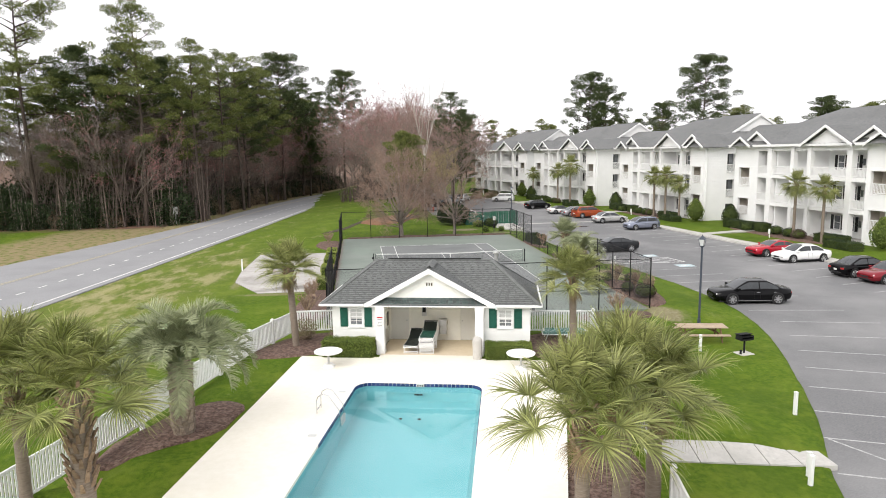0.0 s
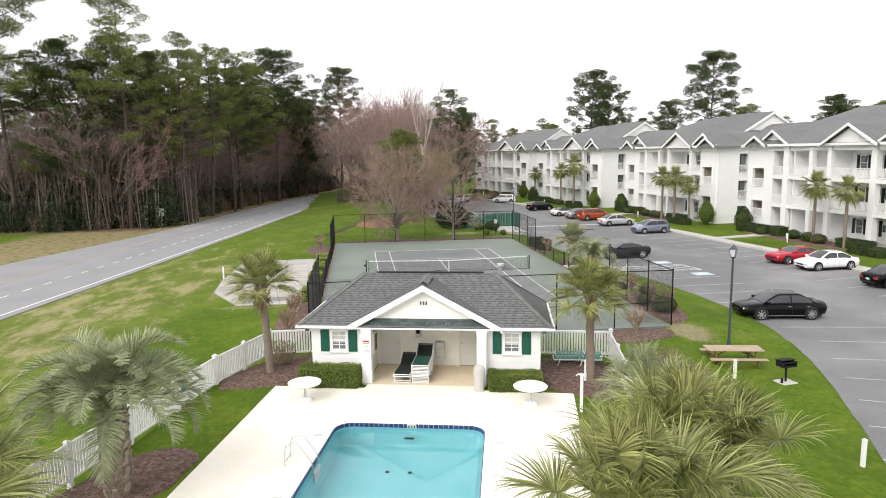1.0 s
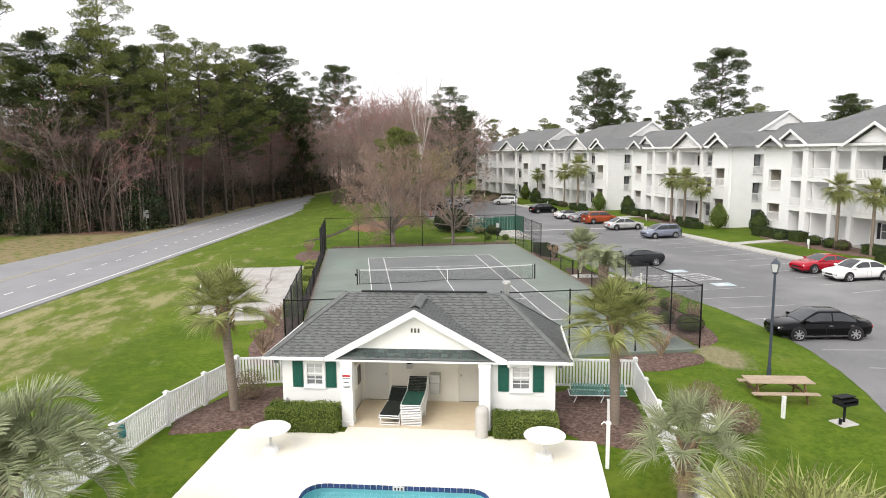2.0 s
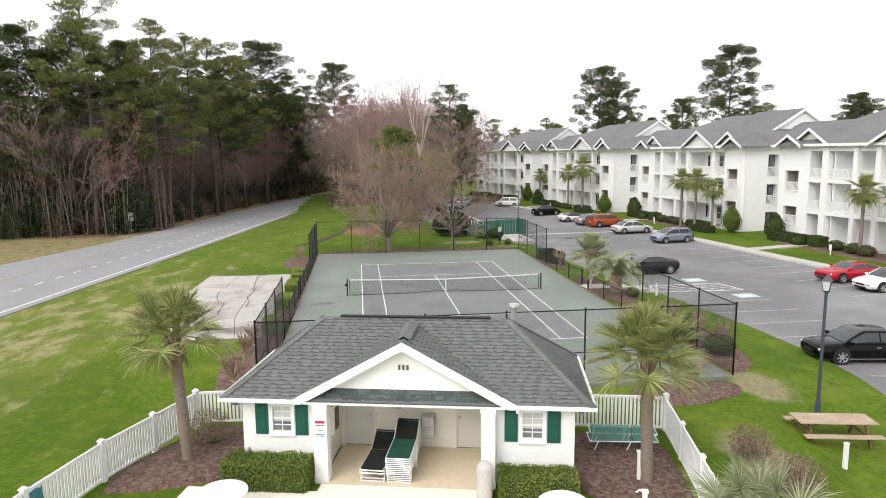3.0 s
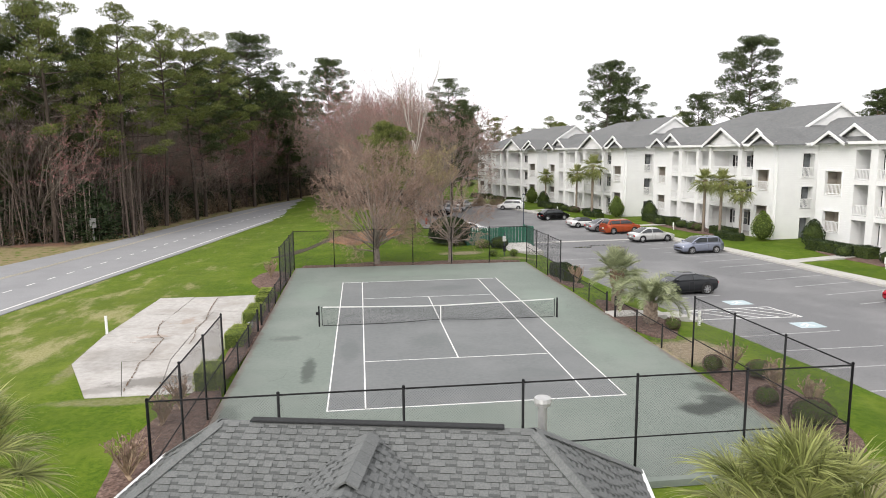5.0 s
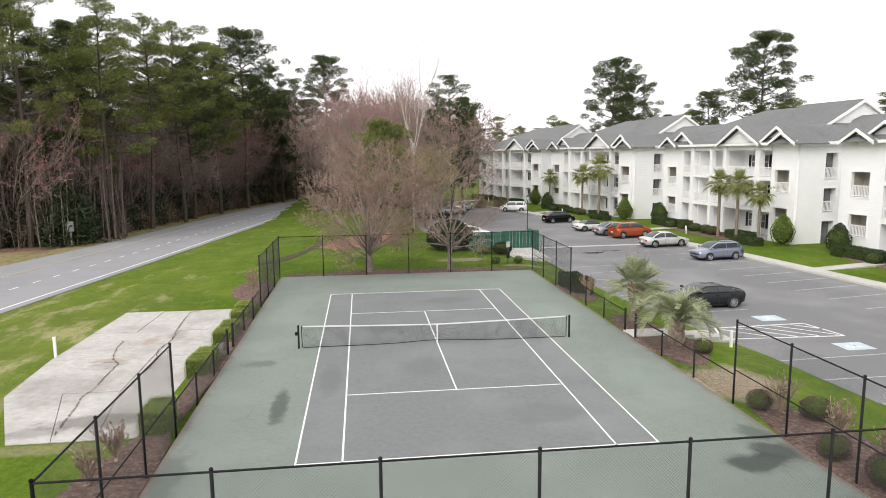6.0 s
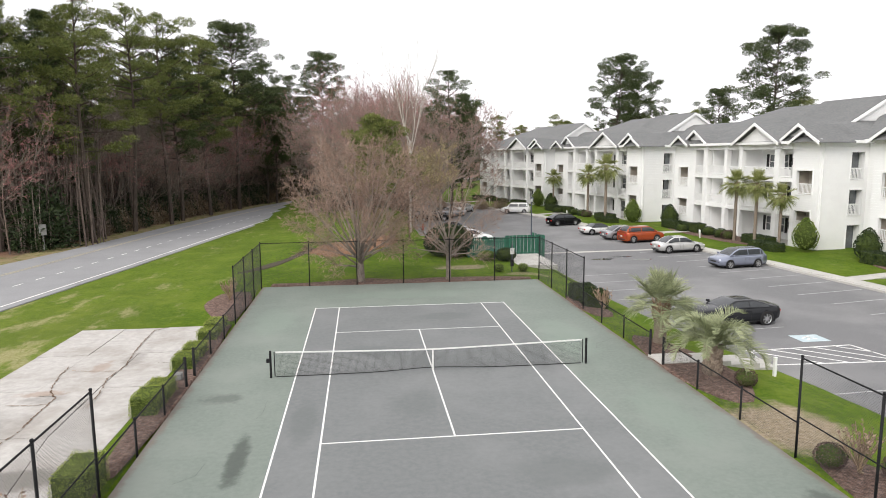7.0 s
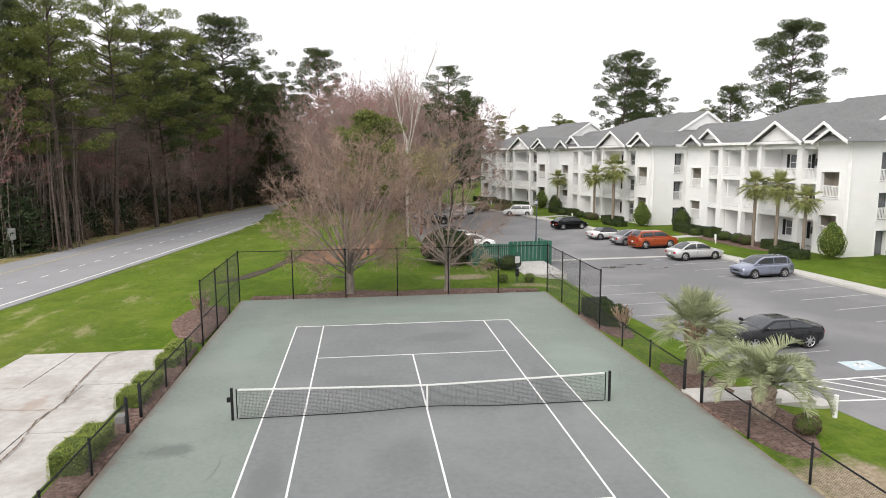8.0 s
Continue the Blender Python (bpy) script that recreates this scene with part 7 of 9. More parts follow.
def wheel_mesh(x, s, w, r):
    """A tyre with rounded shoulders and a dark well."""
    prof = [(w - 0.22, r * 0.66), (w - 0.22, r * 0.95), (w - 0.20, r), (w - 0.02, r), (w + 0.012, r * 0.94), (w + 0.014, r * 0.76), (w - 0.03, r * 0.72), (w - 0.04, 0.02)]
    bm = bmesh.new()
    n = 24
    rows = [[bm.verts.new((x + q * math.cos(2 * math.pi * k / n), s * y, r + q * math.sin(2 * math.pi * k / n))) for k in range(n)] for y, q in prof]
    for a, b in zip(rows, rows[1:]):
        for i in range(n):
            j = (i + 1) % n
            bm.faces.new((a[i], a[j], b[j], b[i]))
    bmesh.ops.recalc_face_normals(bm, faces=bm.faces[:])
    return bm


PAINT = {k: car_paint(f"{k}_car_paint", c, mt) for k, c, mt in (("black", (0.003, 0.003, 0.0035), 0.0), ("red", (0.36, 0.008, 0.022), 0.1), ("white", (0.72, 0.72, 0.71), 0.0), ("steel_blue", (0.25, 0.27, 0.34), 0.5),
         ("silver", (0.55, 0.55, 0.54), 0.5), ("orange", (0.34, 0.065, 0.02), 0.3), ("charcoal", (0.018, 0.019, 0.021), 0.2), ("maroon", (0.20, 0.012, 0.02), 0.3), ("grey", (0.30, 0.30, 0.31), 0.5), ("pale", (0.62, 0.62, 0.61), 0.2))}


def parked(x, y, yaw):
    return pose(x, y, LOT_Z + 0.006, 0, 0, yaw)


SED, LOTC = dict(L=4.85, W=1.85, H=1.49, belt=0.95, roof_f=0.92, wheel=0.345), "parked cars"
SED_TAIL = dict(hood=1.2, boot=0.62, roof_b=1.0)
car("sedan_car", parked(17.35, -15.35, 172), "black four-door sedan with chrome trim, parked nose to the lawn", PAINT["black"], LOTC, **SED, **SED_TAIL, kind_="lux")
car("coupe_car", parked(30.5, 1.9, 184), "bright red coupe parked nose out", PAINT["red"], LOTC, L=4.78, W=1.9, H=1.37, hood=1.45, boot=0.42, belt=0.97, roof_f=0.85, roof_b=1.15, wheel=0.355)
car("sedan_car", parked(30.8, -1.6, 183), "white four-door sedan with dark wheels, parked nose out", PAINT["white"], LOTC, **SED, **SED_TAIL)
car("sedan_car", parked(31.0, -8.6, 3), "black sedan parked nose to the kerb", PAINT["black"], LOTC, **SED, **SED_TAIL)
car("sedan_car", parked(31.3, -11.2, 183), "dark red sedan parked nose out", PAINT["maroon"], LOTC, **SED, **SED_TAIL)
car("coupe_car", parked(17.2, 7.4, 184), "charcoal coupe parked beside the court", PAINT["charcoal"], LOTC, L=4.8, W=1.9, H=1.36, hood=1.4, boot=0.5, belt=0.99, roof_f=0.85, roof_b=1.1, wheel=0.36)
car("hatchback_car", parked(27.5, 24.3, 187), "steel-blue five-door hatchback parked nose out", PAINT["steel_blue"], LOTC, L=4.35, W=1.78, H=1.56, hood=0.95, boot=0.12, belt=1.0, roof_f=1.0, roof_b=0.45, kind_="suv")
car("sedan_car", parked(26.7, 32.9, 8), "silver four-door sedan parked nose to the kerb", PAINT["silver"], LOTC, **SED, **SED_TAIL)
car("suv_car", parked(26.3, 40.3, 10), "burnt orange SUV parked nose to the kerb", PAINT["orange"], LOTC, L=4.65, W=1.87, H=1.68, hood=1.0, boot=0.12, belt=1.12, roof_f=0.85, roof_b=0.5, wheel=0.37, kind_="suv")
car("sedan_car", parked(25.4, 42.9, 10), "grey sedan parked nose to the kerb", PAINT["grey"], LOTC, **SED, **SED_TAIL)
car("convertible_car", parked(24.4, 47.6, 10), "silver-white low sports car with a black soft top", PAINT["pale"], LOTC, L=4.5, W=1.88, H=1.24, hood=1.4, boot=0.9, belt=0.86, roof_f=0.6, roof_b=0.6, dark_top=True)
car("hatchback_car", parked(23.3, 57.6, 14), "black five-door hatchback with a sloping tail", PAINT["black"], LOTC, L=4.5, W=1.76, H=1.5, hood=0.85, boot=0.2, belt=0.95, roof_f=0.85, roof_b=0.95, kind_="suv")
car("suv_car", parked(21.3, 76.0, 160), "white small SUV parked at the far end of the lot", PAINT["white"], LOTC, L=4.5, W=1.82, H=1.66, hood=0.95, boot=0.12, belt=1.02, roof_f=0.6, roof_b=0.4, kind_="suv")
for x, y, yaw, col, lab in ((8.4, 42.5, 5, "white", "white sedan parked behind the bare tree"), (8.0, 46.0, 5, "silver", "silver sedan parked behind the bare tree"), (7.8, 49.4, 6, "charcoal", "dark grey sedan parked behind the bare tree"),
                            (7.0, 66.0, 12, "black", "black sedan parked at the far end"), (10.4, 72.5, 20, "grey", "grey sedan parked at the far end"), (6.6, 70.0, 12, "steel_blue", "blue-grey sedan parked at the far end"), (13.6, 79.5, 60, "silver", "silver sedan parked at the far end")):
    car("sedan_car", parked(x, y, yaw), lab, PAINT[col], LOTC, **SED, **SED_TAIL)


# towel left hanging over the picket fence
towel = thing("towel", CLUB @ pose(-8.57, -2.75, 0.1 + 1.18, 0, 0, 85), "teal towel hung over the white picket fence", "towel")
bm = bmesh.new()
prev = None
for k in range(13):
    q = k / 12
    if q < 0.5:
        y, z = -0.045 - 0.03 * math.sin(q * 9), -0.55 + 1.1 * q
    else:
        y, z = 0.045 + 0.02 * math.sin(q * 8), 0.55 - 0.95 * q + 0.02
    z = min(z, 0.012)
    row = [bm.verts.new((x * (1 - 0.25 * abs(z)), y + 0.02 * math.sin(x * 22 + k), z)) for x in np.linspace(-0.2, 0.2, 9)]
    if prev:
        for i in range(8):
            bm.faces.new((prev[i], prev[i + 1], row[i + 1], row[i]))
    prev = row
bmesh.ops.solidify(bm, geom=bm.faces[:], thickness=0.008)
part("cloth", bm, material("teal_cloth", (0.10, 0.34, 0.36), (0.14, 0.42, 0.44), scale=14, rough=0.95, bump=0.3), towel, smooth=True)

# ---------------------------------------------------------------- vegetation helpers
class Soup:
    """Gathers tubes and blades into one mesh."""

    def __init__(self, seed):
        self.v, self.f = [], []
        self.rng = random.Random(seed)

    def tube(self, pts, radii, sides=5):
        i0, up = len(self.v), Vector((0.31, 0.17, 0.93))
        for k, p in enumerate(pts):
            d = (pts[min(k + 1, len(pts) - 1)] - pts[max(k - 1, 0)]).normalized()
            s = d.cross(up)
            s = s.normalized() if s.length > 1e-3 else Vector((1, 0, 0))
            t = d.cross(s)
            for q in range(sides):
                a = 2 * math.pi * q / sides
                self.v.append(p + (s * math.cos(a) + t * math.sin(a)) * radii[k])
        for k in range(len(pts) - 1):
            for q in range(sides):
                w = (q + 1) % sides
                self.f.append((i0 + k * sides + q, i0 + k * sides + w, i0 + (k + 1) * sides + w, i0 + (k + 1) * sides + q))

    def blade(self, p, d, side, length, width):
        """A pointed leaf: four corners, widest at a third."""
        i = len(self.v)
        m = p + d * length * 0.4
        self.v += [p, m + side * width * 0.5, p + d * length, m - side * width * 0.5]
        self.f.append((i, i + 1, i + 2, i + 3))

    def strand(self, pts, side, widths):
        """A narrow ribbon through points."""
        i = len(self.v)
        for p, w in zip(pts, widths):
            self.v += [p - side * w / 2, p + side * w / 2]
        for k in range(len(pts) - 1):
            self.f.append((i + 2 * k, i + 2 * k + 1, i + 2 * k + 3, i + 2 * k + 2))

    def unit(self):
        r = self.rng
        while True:
            v = Vector((r.uniform(-1, 1), r.uniform(-1, 1), r.uniform(-1, 1)))
            if 0.05 < v.length < 1:
                return v.normalized()

    def mesh(self, name, mat, smooth=False):
        me = bpy.data.meshes.new(name)
        me.from_pydata([v[:] for v in self.v], [], self.f)
        me.materials.append(mat)
        if smooth:
            me.polygons.foreach_set("use_smooth", [True] * len(me.polygons))
        return me

    def put(self, name, mat, parent, label="", kind="", smooth=False):
        ob = new(name, self.mesh(name, mat, smooth))
        ob.parent = parent
        return tagged(ob, label, kind=kind)


def cloud(soup, c, radius, flat, n, size, width):
    """A rounded clump of needles with an uneven skin."""
    for _ in range(n):
        o = soup.unit()
        q = soup.rng.random() ** 0.4
        p = c + Vector((o.x, o.y, o.z * flat)) * radius * q
        d = (o + soup.unit() * 0.9 + Vector((0, 0, 0.35))).normalized()
        soup.blade(p, d, d.cross(soup.unit()).normalized(), size * soup.rng.uniform(0.6, 1.2), width)


def pine(label, seed, h, crown_low, radius, needles, branches=38, tufts=3, blades=430, size=0.32, width=0.07, flat=0.45, puff=1.0):
    """A tall pine: straight tapered trunk, broken limbs below, clouds of needles on spreading limbs above."""
    t = thing("pine_tree", pose(0, 0, 0), label, "pine tree", "pines")
    wood, leaf = Soup(seed), Soup(seed + 1)
    r = wood.rng
    lean = Vector((r.uniform(-0.02, 0.02), r.uniform(-0.02, 0.02), 1))
    axis = [Vector((lean.x * z + 0.25 * math.sin(z * 0.2 + seed), lean.y * z + 0.2 * math.cos(z * 0.17 + seed) - 0.2, z)) for z in np.linspace(-0.3, h * 0.97, 12)]
    base = 0.0085 * h + 0.03
    wood.tube(axis, [base * (1 - 0.86 * k / 11) for k in range(12)], 7)
    def at(z):
        k = min(10.99, max(0, z / (h * 0.97) * 11))
        return axis[int(k)].lerp(axis[int(k) + 1], k - int(k))
    for b in range(branches):
        q = (b + r.random()) / branches
        z = h * (crown_low + (1 - crown_low) * q ** 0.9)
        prof = math.sin(math.pi * min(1, 0.22 + 0.80 * q)) ** 0.7
        L = radius * prof * r.uniform(0.5, 1.15)
        a = b * 2.399 + r.uniform(-0.5, 0.5)
        d = Vector((math.cos(a), math.sin(a), r.uniform(0.05, 0.45) + 0.5 * q))
        d.normalize()
        p0 = at(z)
        pts = [p0, p0 + d * L * 0.5 + Vector((0, 0, -0.05 * L)), p0 + d * L + Vector((0, 0, 0.08 * L))]
        wood.tube(pts, [0.05 + 0.012 * L, 0.04, 0.02], 3)
        side = d.cross(Vector((0, 0, 1))).normalized()
        for k in range(max(1, round(tufts * L / radius))):
            q2 = 0.48 + 0.58 * (k + r.random()) / max(1, round(tufts * L / radius))
            c = pts[1].lerp(pts[2], q2 * 2 - 1)
            c = c + side * r.uniform(-0.34, 0.34) * L * q2 + Vector((0, 0, r.uniform(0.0, 0.45)))
            wood.tube([pts[1], c - Vector((0, 0, 0.15))], [0.03, 0.012], 3)
            R_ = r.uniform(0.55, 1.15) * puff
            cloud(leaf, c, R_, flat, int(blades * R_ * R_), size, width)
    for _ in range(12):                                   # dead snags below the crown
        z = h * r.uniform(0.2, crown_low)
        a = r.uniform(0, 6.28)
        p0 = at(z)
        wood.tube([p0, p0 + Vector((math.cos(a), math.sin(a), r.uniform(-0.1, 0.3))) * r.uniform(0.6, 2.0)], [0.04, 0.012], 3)
    wood.put("trunk", BARK, t, "reddish-brown furrowed trunk")
    leaf.put("crown", needles, t, "ragged clouds of green needles")
    return t


def branch_out(wood, buds, p, d, L, r0, depth, spread, up, kids, twig_min, bud_n, bud_size, bud_wide):
    r = wood.rng
    n = 3
    pts, dd = [p], d.copy()
    for k in range(n):
        dd = (dd + wood.unit() * 0.16 + Vector((0, 0, up * 0.12))).normalized()
        pts.append(pts[-1] + dd * L / n)
    wood.tube(pts, [r0 * (1 - 0.5 * k / n) for k in range(n + 1)], 5 if r0 > 0.06 else 3)
    if depth == 0 or L < twig_min:
        for _ in range(bud_n):
            c = pts[-1].lerp(pts[1], r.random())
            dv = (dd + wood.unit()).normalized()
            buds.blade(c, dv, dv.cross(wood.unit()).normalized(), bud_size * r.uniform(0.6, 1.4), bud_size * bud_wide)
        return
    m = kids + r.randint(0, 1)
    for k in range(m):
        s = 0.3 + 0.7 * (k + 0.6) / m
        i = min(n - 1, int(s * n))
        q = pts[i].lerp(pts[i + 1], s * n - i)
        side = dd.cross(wood.unit()).normalized()
        nd = (dd + side * spread * r.uniform(0.6, 1.2) + Vector((0, 0, up * 0.25))).normalized()
        branch_out(wood, buds, q, nd, L * r.uniform(0.5, 0.78), r0 * 0.56, depth - 1, spread, up, kids, twig_min, bud_n, bud_size, bud_wide)


def bare_tree(label, seed, h, trunk_h, limbs, limb_angle, depth=4, kids=3, spread=0.55, up=0.5, bark=None, bud=None, bud_n=3, bud_size=0.1, r_trunk=0.2, bud_wide=0.6, name="bare_tree", group="bare trees"):
    t = thing(name, pose(0, 0, 0), label, "tree", group)
    wood, buds = Soup(seed), Soup(seed + 7)
    r = wood.rng
    top = Vector((r.uniform(-0.15, 0.15), r.uniform(-0.15, 0.15), trunk_h))
    wood.tube([Vector((0, 0, -0.3)), Vector((0, 0, trunk_h * 0.5)), top], [r_trunk * 1.25, r_trunk, r_trunk * 0.85], 8)
    for k in range(limbs):
        a = 2 * math.pi * (k + r.uniform(-0.3, 0.3)) / limbs
        tilt = radians(limb_angle) * r.uniform(0.45, 1.15)
        d = Vector((math.cos(a) * math.sin(tilt), math.sin(a) * math.sin(tilt), math.cos(tilt)))
        start = top.lerp(Vector((0, 0, trunk_h * 0.6)), r.uniform(0, 0.6))
        branch_out(wood, buds, start, d, (h - trunk_h) * 0.46 * r.uniform(0.8, 1.1), r_trunk * 0.45, depth, spread, up, kids, 0.25, bud_n, bud_size, bud_wide)
    wood.put("trunk", bark or TWIG_BARK, t, "bare branching trunk and twigs")
    if bud_n:
        buds.put("twig_haze", bud or BUD_BROWN, t, "haze of fine twig ends and swelling buds", kind="stuff")
    return t


# ---------------------------------------------------------------- palms
def fan_frond(seed, elev, mat, petiole=1.0, blade=0.92, n=84):
    """A fan leaf: a bare stalk, a short rib and a round burst of narrow folded segments whose tips hang."""
    s = Soup(seed)
    r = s.rng
    e = radians(elev)
    a = Vector((math.cos(e), 0, math.sin(e)))
    droop = 0.05 + 0.12 * max(0, math.cos(e))
    pts = [a * petiole * q + Vector((0, 0, -droop * petiole * q * q)) for q in (0, 0.35, 0.7, 1.0)]
    s.tube(pts, [0.026, 0.019, 0.016, 0.012], 3)
    side = Vector((0, 1, 0))
    hub, ax = pts[-1], (pts[-1] - pts[-2]).normalized()
    nrm = ax.cross(side).normalized()
    if nrm.z < 0:
        nrm = -nrm
    fold = r.uniform(0.25, 0.6)
    for k in range(n):
        f = -1 + 2 * (k + 0.5) / n
        ang = radians(138) * f
        d = (ax * math.cos(ang) + side * math.sin(ang) + nrm * (0.06 + fold * abs(math.sin(ang))) + s.unit() * 0.04).normalized()
        L = blade * (1 - 0.24 * abs(f) ** 2) * r.uniform(0.86, 1.08)
        root = hub + ax * (0.16 * (1 - abs(f)))
        w = nrm.cross(d)
        w = w.normalized() if w.length > 0.1 else side
        w = (w + nrm * (0.5 if k % 2 else -0.5)).normalized()
        g = r.uniform(0.08, 0.5)
        pp = [root + d * L * q + Vector((0, 0, -g * L * q ** 3)) for q in (0.0, 0.3, 0.55, 0.8, 1.0)]
        s.strand(pp, w, (0.013, 0.026, 0.021, 0.010, 0.002))
    return s.mesh("frond", mat)


def feather_frond(seed, elev, mat, length=1.9, n=92):
    s = Soup(seed)
    r = s.rng
    pts, p, e = [], Vector((0, 0, 0)), radians(elev)
    m = 10
    for k in range(m + 1):
        pts.append(p.copy())
        p = p + Vector((math.cos(e), 0, math.sin(e))) * length / m
        e -= radians(5.6 + 1.7 * k)
    s.tube(pts, [0.022 * (1 - 0.8 * k / m) + 0.003 for k in range(m + 1)], 3)
    for k in range(n):
        q = 0.14 + 0.86 * k / n
        i = min(m - 1, int(q * m))
        c = pts[i].lerp(pts[i + 1], q * m - i)
        ax = (pts[i + 1] - pts[i]).normalized()
        up = ax.cross(Vector((0, 1, 0)))
        up = -up if up.z < 0 else up
        for sd in (-1, 1):
            d = (ax * 0.8 + Vector((0, sd, 0)) * 0.7 + up * 0.5 + s.unit() * 0.22).normalized()
            L = 0.52 * math.sin(math.pi * min(0.97, 0.18 + 0.75 * q)) * r.uniform(0.85, 1.12)
            pp = [c, c + d * L * 0.55, c + d * L + Vector((0, 0, -0.10 * L))]
            s.strand(pp, ax, (0.012, 0.021, 0.004))
    return s.mesh("frond", mat)


FAN = {k: [fan_frond(10 * i + j, e, SABAL) for j in range(2)] for i, (k, e) in enumerate((("hang", -4), ("low", 20), ("mid", 42), ("high", 62), ("up", 82)))}
FAN_SILVER = {k: [fan_frond(400 + 10 * i + j, e, PINDO) for j in range(2)] for i, (k, e) in enumerate((("low", -8), ("mid", 18), ("high", 46), ("up", 74)))}
FAN_LOW = {k: [fan_frond(450 + 10 * i + j, e, SABAL) for j in range(2)] for i, (k, e) in enumerate((("hang", -58), ("low", -28), ("mid", 2), ("high", 36), ("up", 70)))}
FAN_DRY = [fan_frond(91, -62, DEAD_FROND), fan_frond(92, -74, DEAD_FROND)]
FEATHER = {k: [feather_frond(200 + 10 * i + j, e, PINDO) for j in range(2)] for i, (k, e) in enumerate((("low", 28), ("mid", 52), ("high", 70), ("up", 86)))}


def hang_fronds(t, meshes, top, count, seed, scale, dip=0.12):
    """Fronds set round the crown, low ones first, each an object on a shared mesh."""
    rng = random.Random(seed)
    kinds = list(meshes)
    for k in range(count):
        q = k / count
        kind = kinds[min(len(kinds) - 1, int(q * len(kinds)))]
        ob = new("frond", rng.choice(meshes[kind]))
        ob.parent = t
        az = k * 137.5 + rng.uniform(-14, 14)
        sc = scale * rng.uniform(0.86, 1.12)
        ob.matrix_local = Matrix.Translation((0, 0, top - dip * q + rng.uniform(-0.05, 0.05))) @ Euler((radians(rng.uniform(-9, 9)), radians(rng.uniform(-8, 8)), radians(az))).to_matrix().to_4x4() @ Matrix.Diagonal((sc, sc, sc, 1))


def palm_trunk(t, h, r, seed, boots_from, lean=(0, 0), boot_n=26, boot_len=0.3, boot_w=0.055, flare=0.11, boot_mat=None):
    s = Soup(seed)
    n = 14
    pts = [Vector((lean[0] * (1 - (k / n)), lean[1] * (1 - (k / n)), -0.25 + (h + 0.25) * k / n)) for k in range(n + 1)]
    s.tube(pts, [r * (1.18 if k == 0 else 1 + 0.05 * math.sin(k * 2.3) - 0.1 * k / n) for k in range(n + 1)], 12)
    s.put("trunk", PALM_BARK, t, "grey-brown ringed palm trunk", smooth=True)
    rng = random.Random(seed)
    me = None
    for k in range(boot_n):
        if me is None:
            bm = boxes((-boot_w, boot_w, 0.0, 0.05, 0.0, boot_len))
            for v in bm.verts:
                if v.co.z > boot_len * 0.5:
                    v.co.x *= 0.55
                    v.co.y += flare
            me = bpy.data.meshes.new("boot")
            bm.to_mesh(me)
            bm.free()
            me.materials.append(boot_mat or PALM_BOOT)
        ob = new("boot", me)
        ob.parent = t
        z = boots_from + (h - boots_from) * k / boot_n
        f = 1 - max(0, min(1, z / h))
        ob.matrix_local = Matrix.Translation((lean[0] * f, lean[1] * f, z)) @ Matrix.Rotation(radians(k * 137.5 + rng.uniform(-10, 10)), 4, "Z") @ Matrix.Translation((0, r * 0.82, 0)) @ Matrix.Rotation(radians(rng.uniform(-14, 2)), 4, "X")


def sabal(x, y, z, h, count, scale, seed, label, group="sabal palms", lean=(0, 0), r=0.17, boots=22, fans=None, shaggy=0.95):
    t = thing("sabal_palm", pose(x, y, z), label, "palm tree", group)
    palm_trunk(t, h, r, seed, h - shaggy, lean, boots)
    hang_fronds(t, fans or FAN, h - 0.05, count, seed, scale)
    rng = random.Random(seed + 3)
    for k in range(3):
        ob = new("dry_frond", FAN_DRY[k % 2])
        ob.parent = t
        ob.matrix_local = Matrix.Translation((0, 0, h - 0.3)) @ Matrix.Rotation(radians(rng.uniform(0, 360)), 4, "Z") @ Matrix.Scale(0.5 * scale, 4)
    return t


def pindo(x, y, z, h, count, scale, seed, label, r=0.3):
    t = thing("pindo_palm", pose(x, y, z), label, "palm tree", "pindo palms")
    palm_trunk(t, h, r, seed, 0.05, (0, 0), 110, 0.25, 0.10, 0.05, GREY_BOOT)
    hang_fronds(t, FEATHER, h + 0.02, count, seed, scale, 0.1)
    return t


sabal(-10.85, -23.3, 0.15, 3.9, 36, 0.9, 11, "sabal palm with a slim grey trunk in the mulch bed", lean=(0.2, 0.1))
sabal(1.9, -26.35, 0.15, 3.6, 42, 0.92, 12, "full-headed sabal palm beside the clubhouse", lean=(0.12, 0))
sabal(-14.1, -39.0, 0.1, 3.95, 36, 1.04, 13, "sabal palm with a shaggy boot-covered trunk by the deck", r=0.26, boots=90, shaggy=2.6)
sabal(-15.9, -38.0, 0.05, 4.05, 30, 1.02, 14, "sabal palm with a slim trunk behind the picket fence", r=0.15)
sabal(-3.05, -42.1, 0.15, 3.85, 28, 1.04, 15, "sabal palm leaning over the deck edge", r=0.17, boots=34)
sabal(-1.35, -40.1, 0.15, 3.75, 32, 1.06, 16, "broad sabal palm in a cluster beside the deck", r=0.22, boots=40)
sabal(-0.2, -39.4, 0.1, 3.3, 30, 1.04, 17, "broad sabal palm in a cluster beside the fence", r=0.2, boots=34)
sabal(1.75, -31.6, 0.12, 1.9, 20, 0.9, 18, "low silver-leaved fan palm by the picket fence", r=0.2, boots=20, fans=FAN_SILVER)
pindo(-13.45, -32.8, 0.15, 2.45, 46, 1.42, 19, "silver-green pindo palm with arching fronds and a stout trunk", r=0.34)
sabal(10.7, 2.3, -0.03, 2.0, 34, 1.0, 20, "short thick-trunked palm with pale green fans beside the court", r=0.3, boots=50, fans=FAN_SILVER)
pindo(10.75, -2.2, -0.05, 1.15, 26, 1.15, 21, "short pindo palm with drooping fronds beside the court", r=0.3)


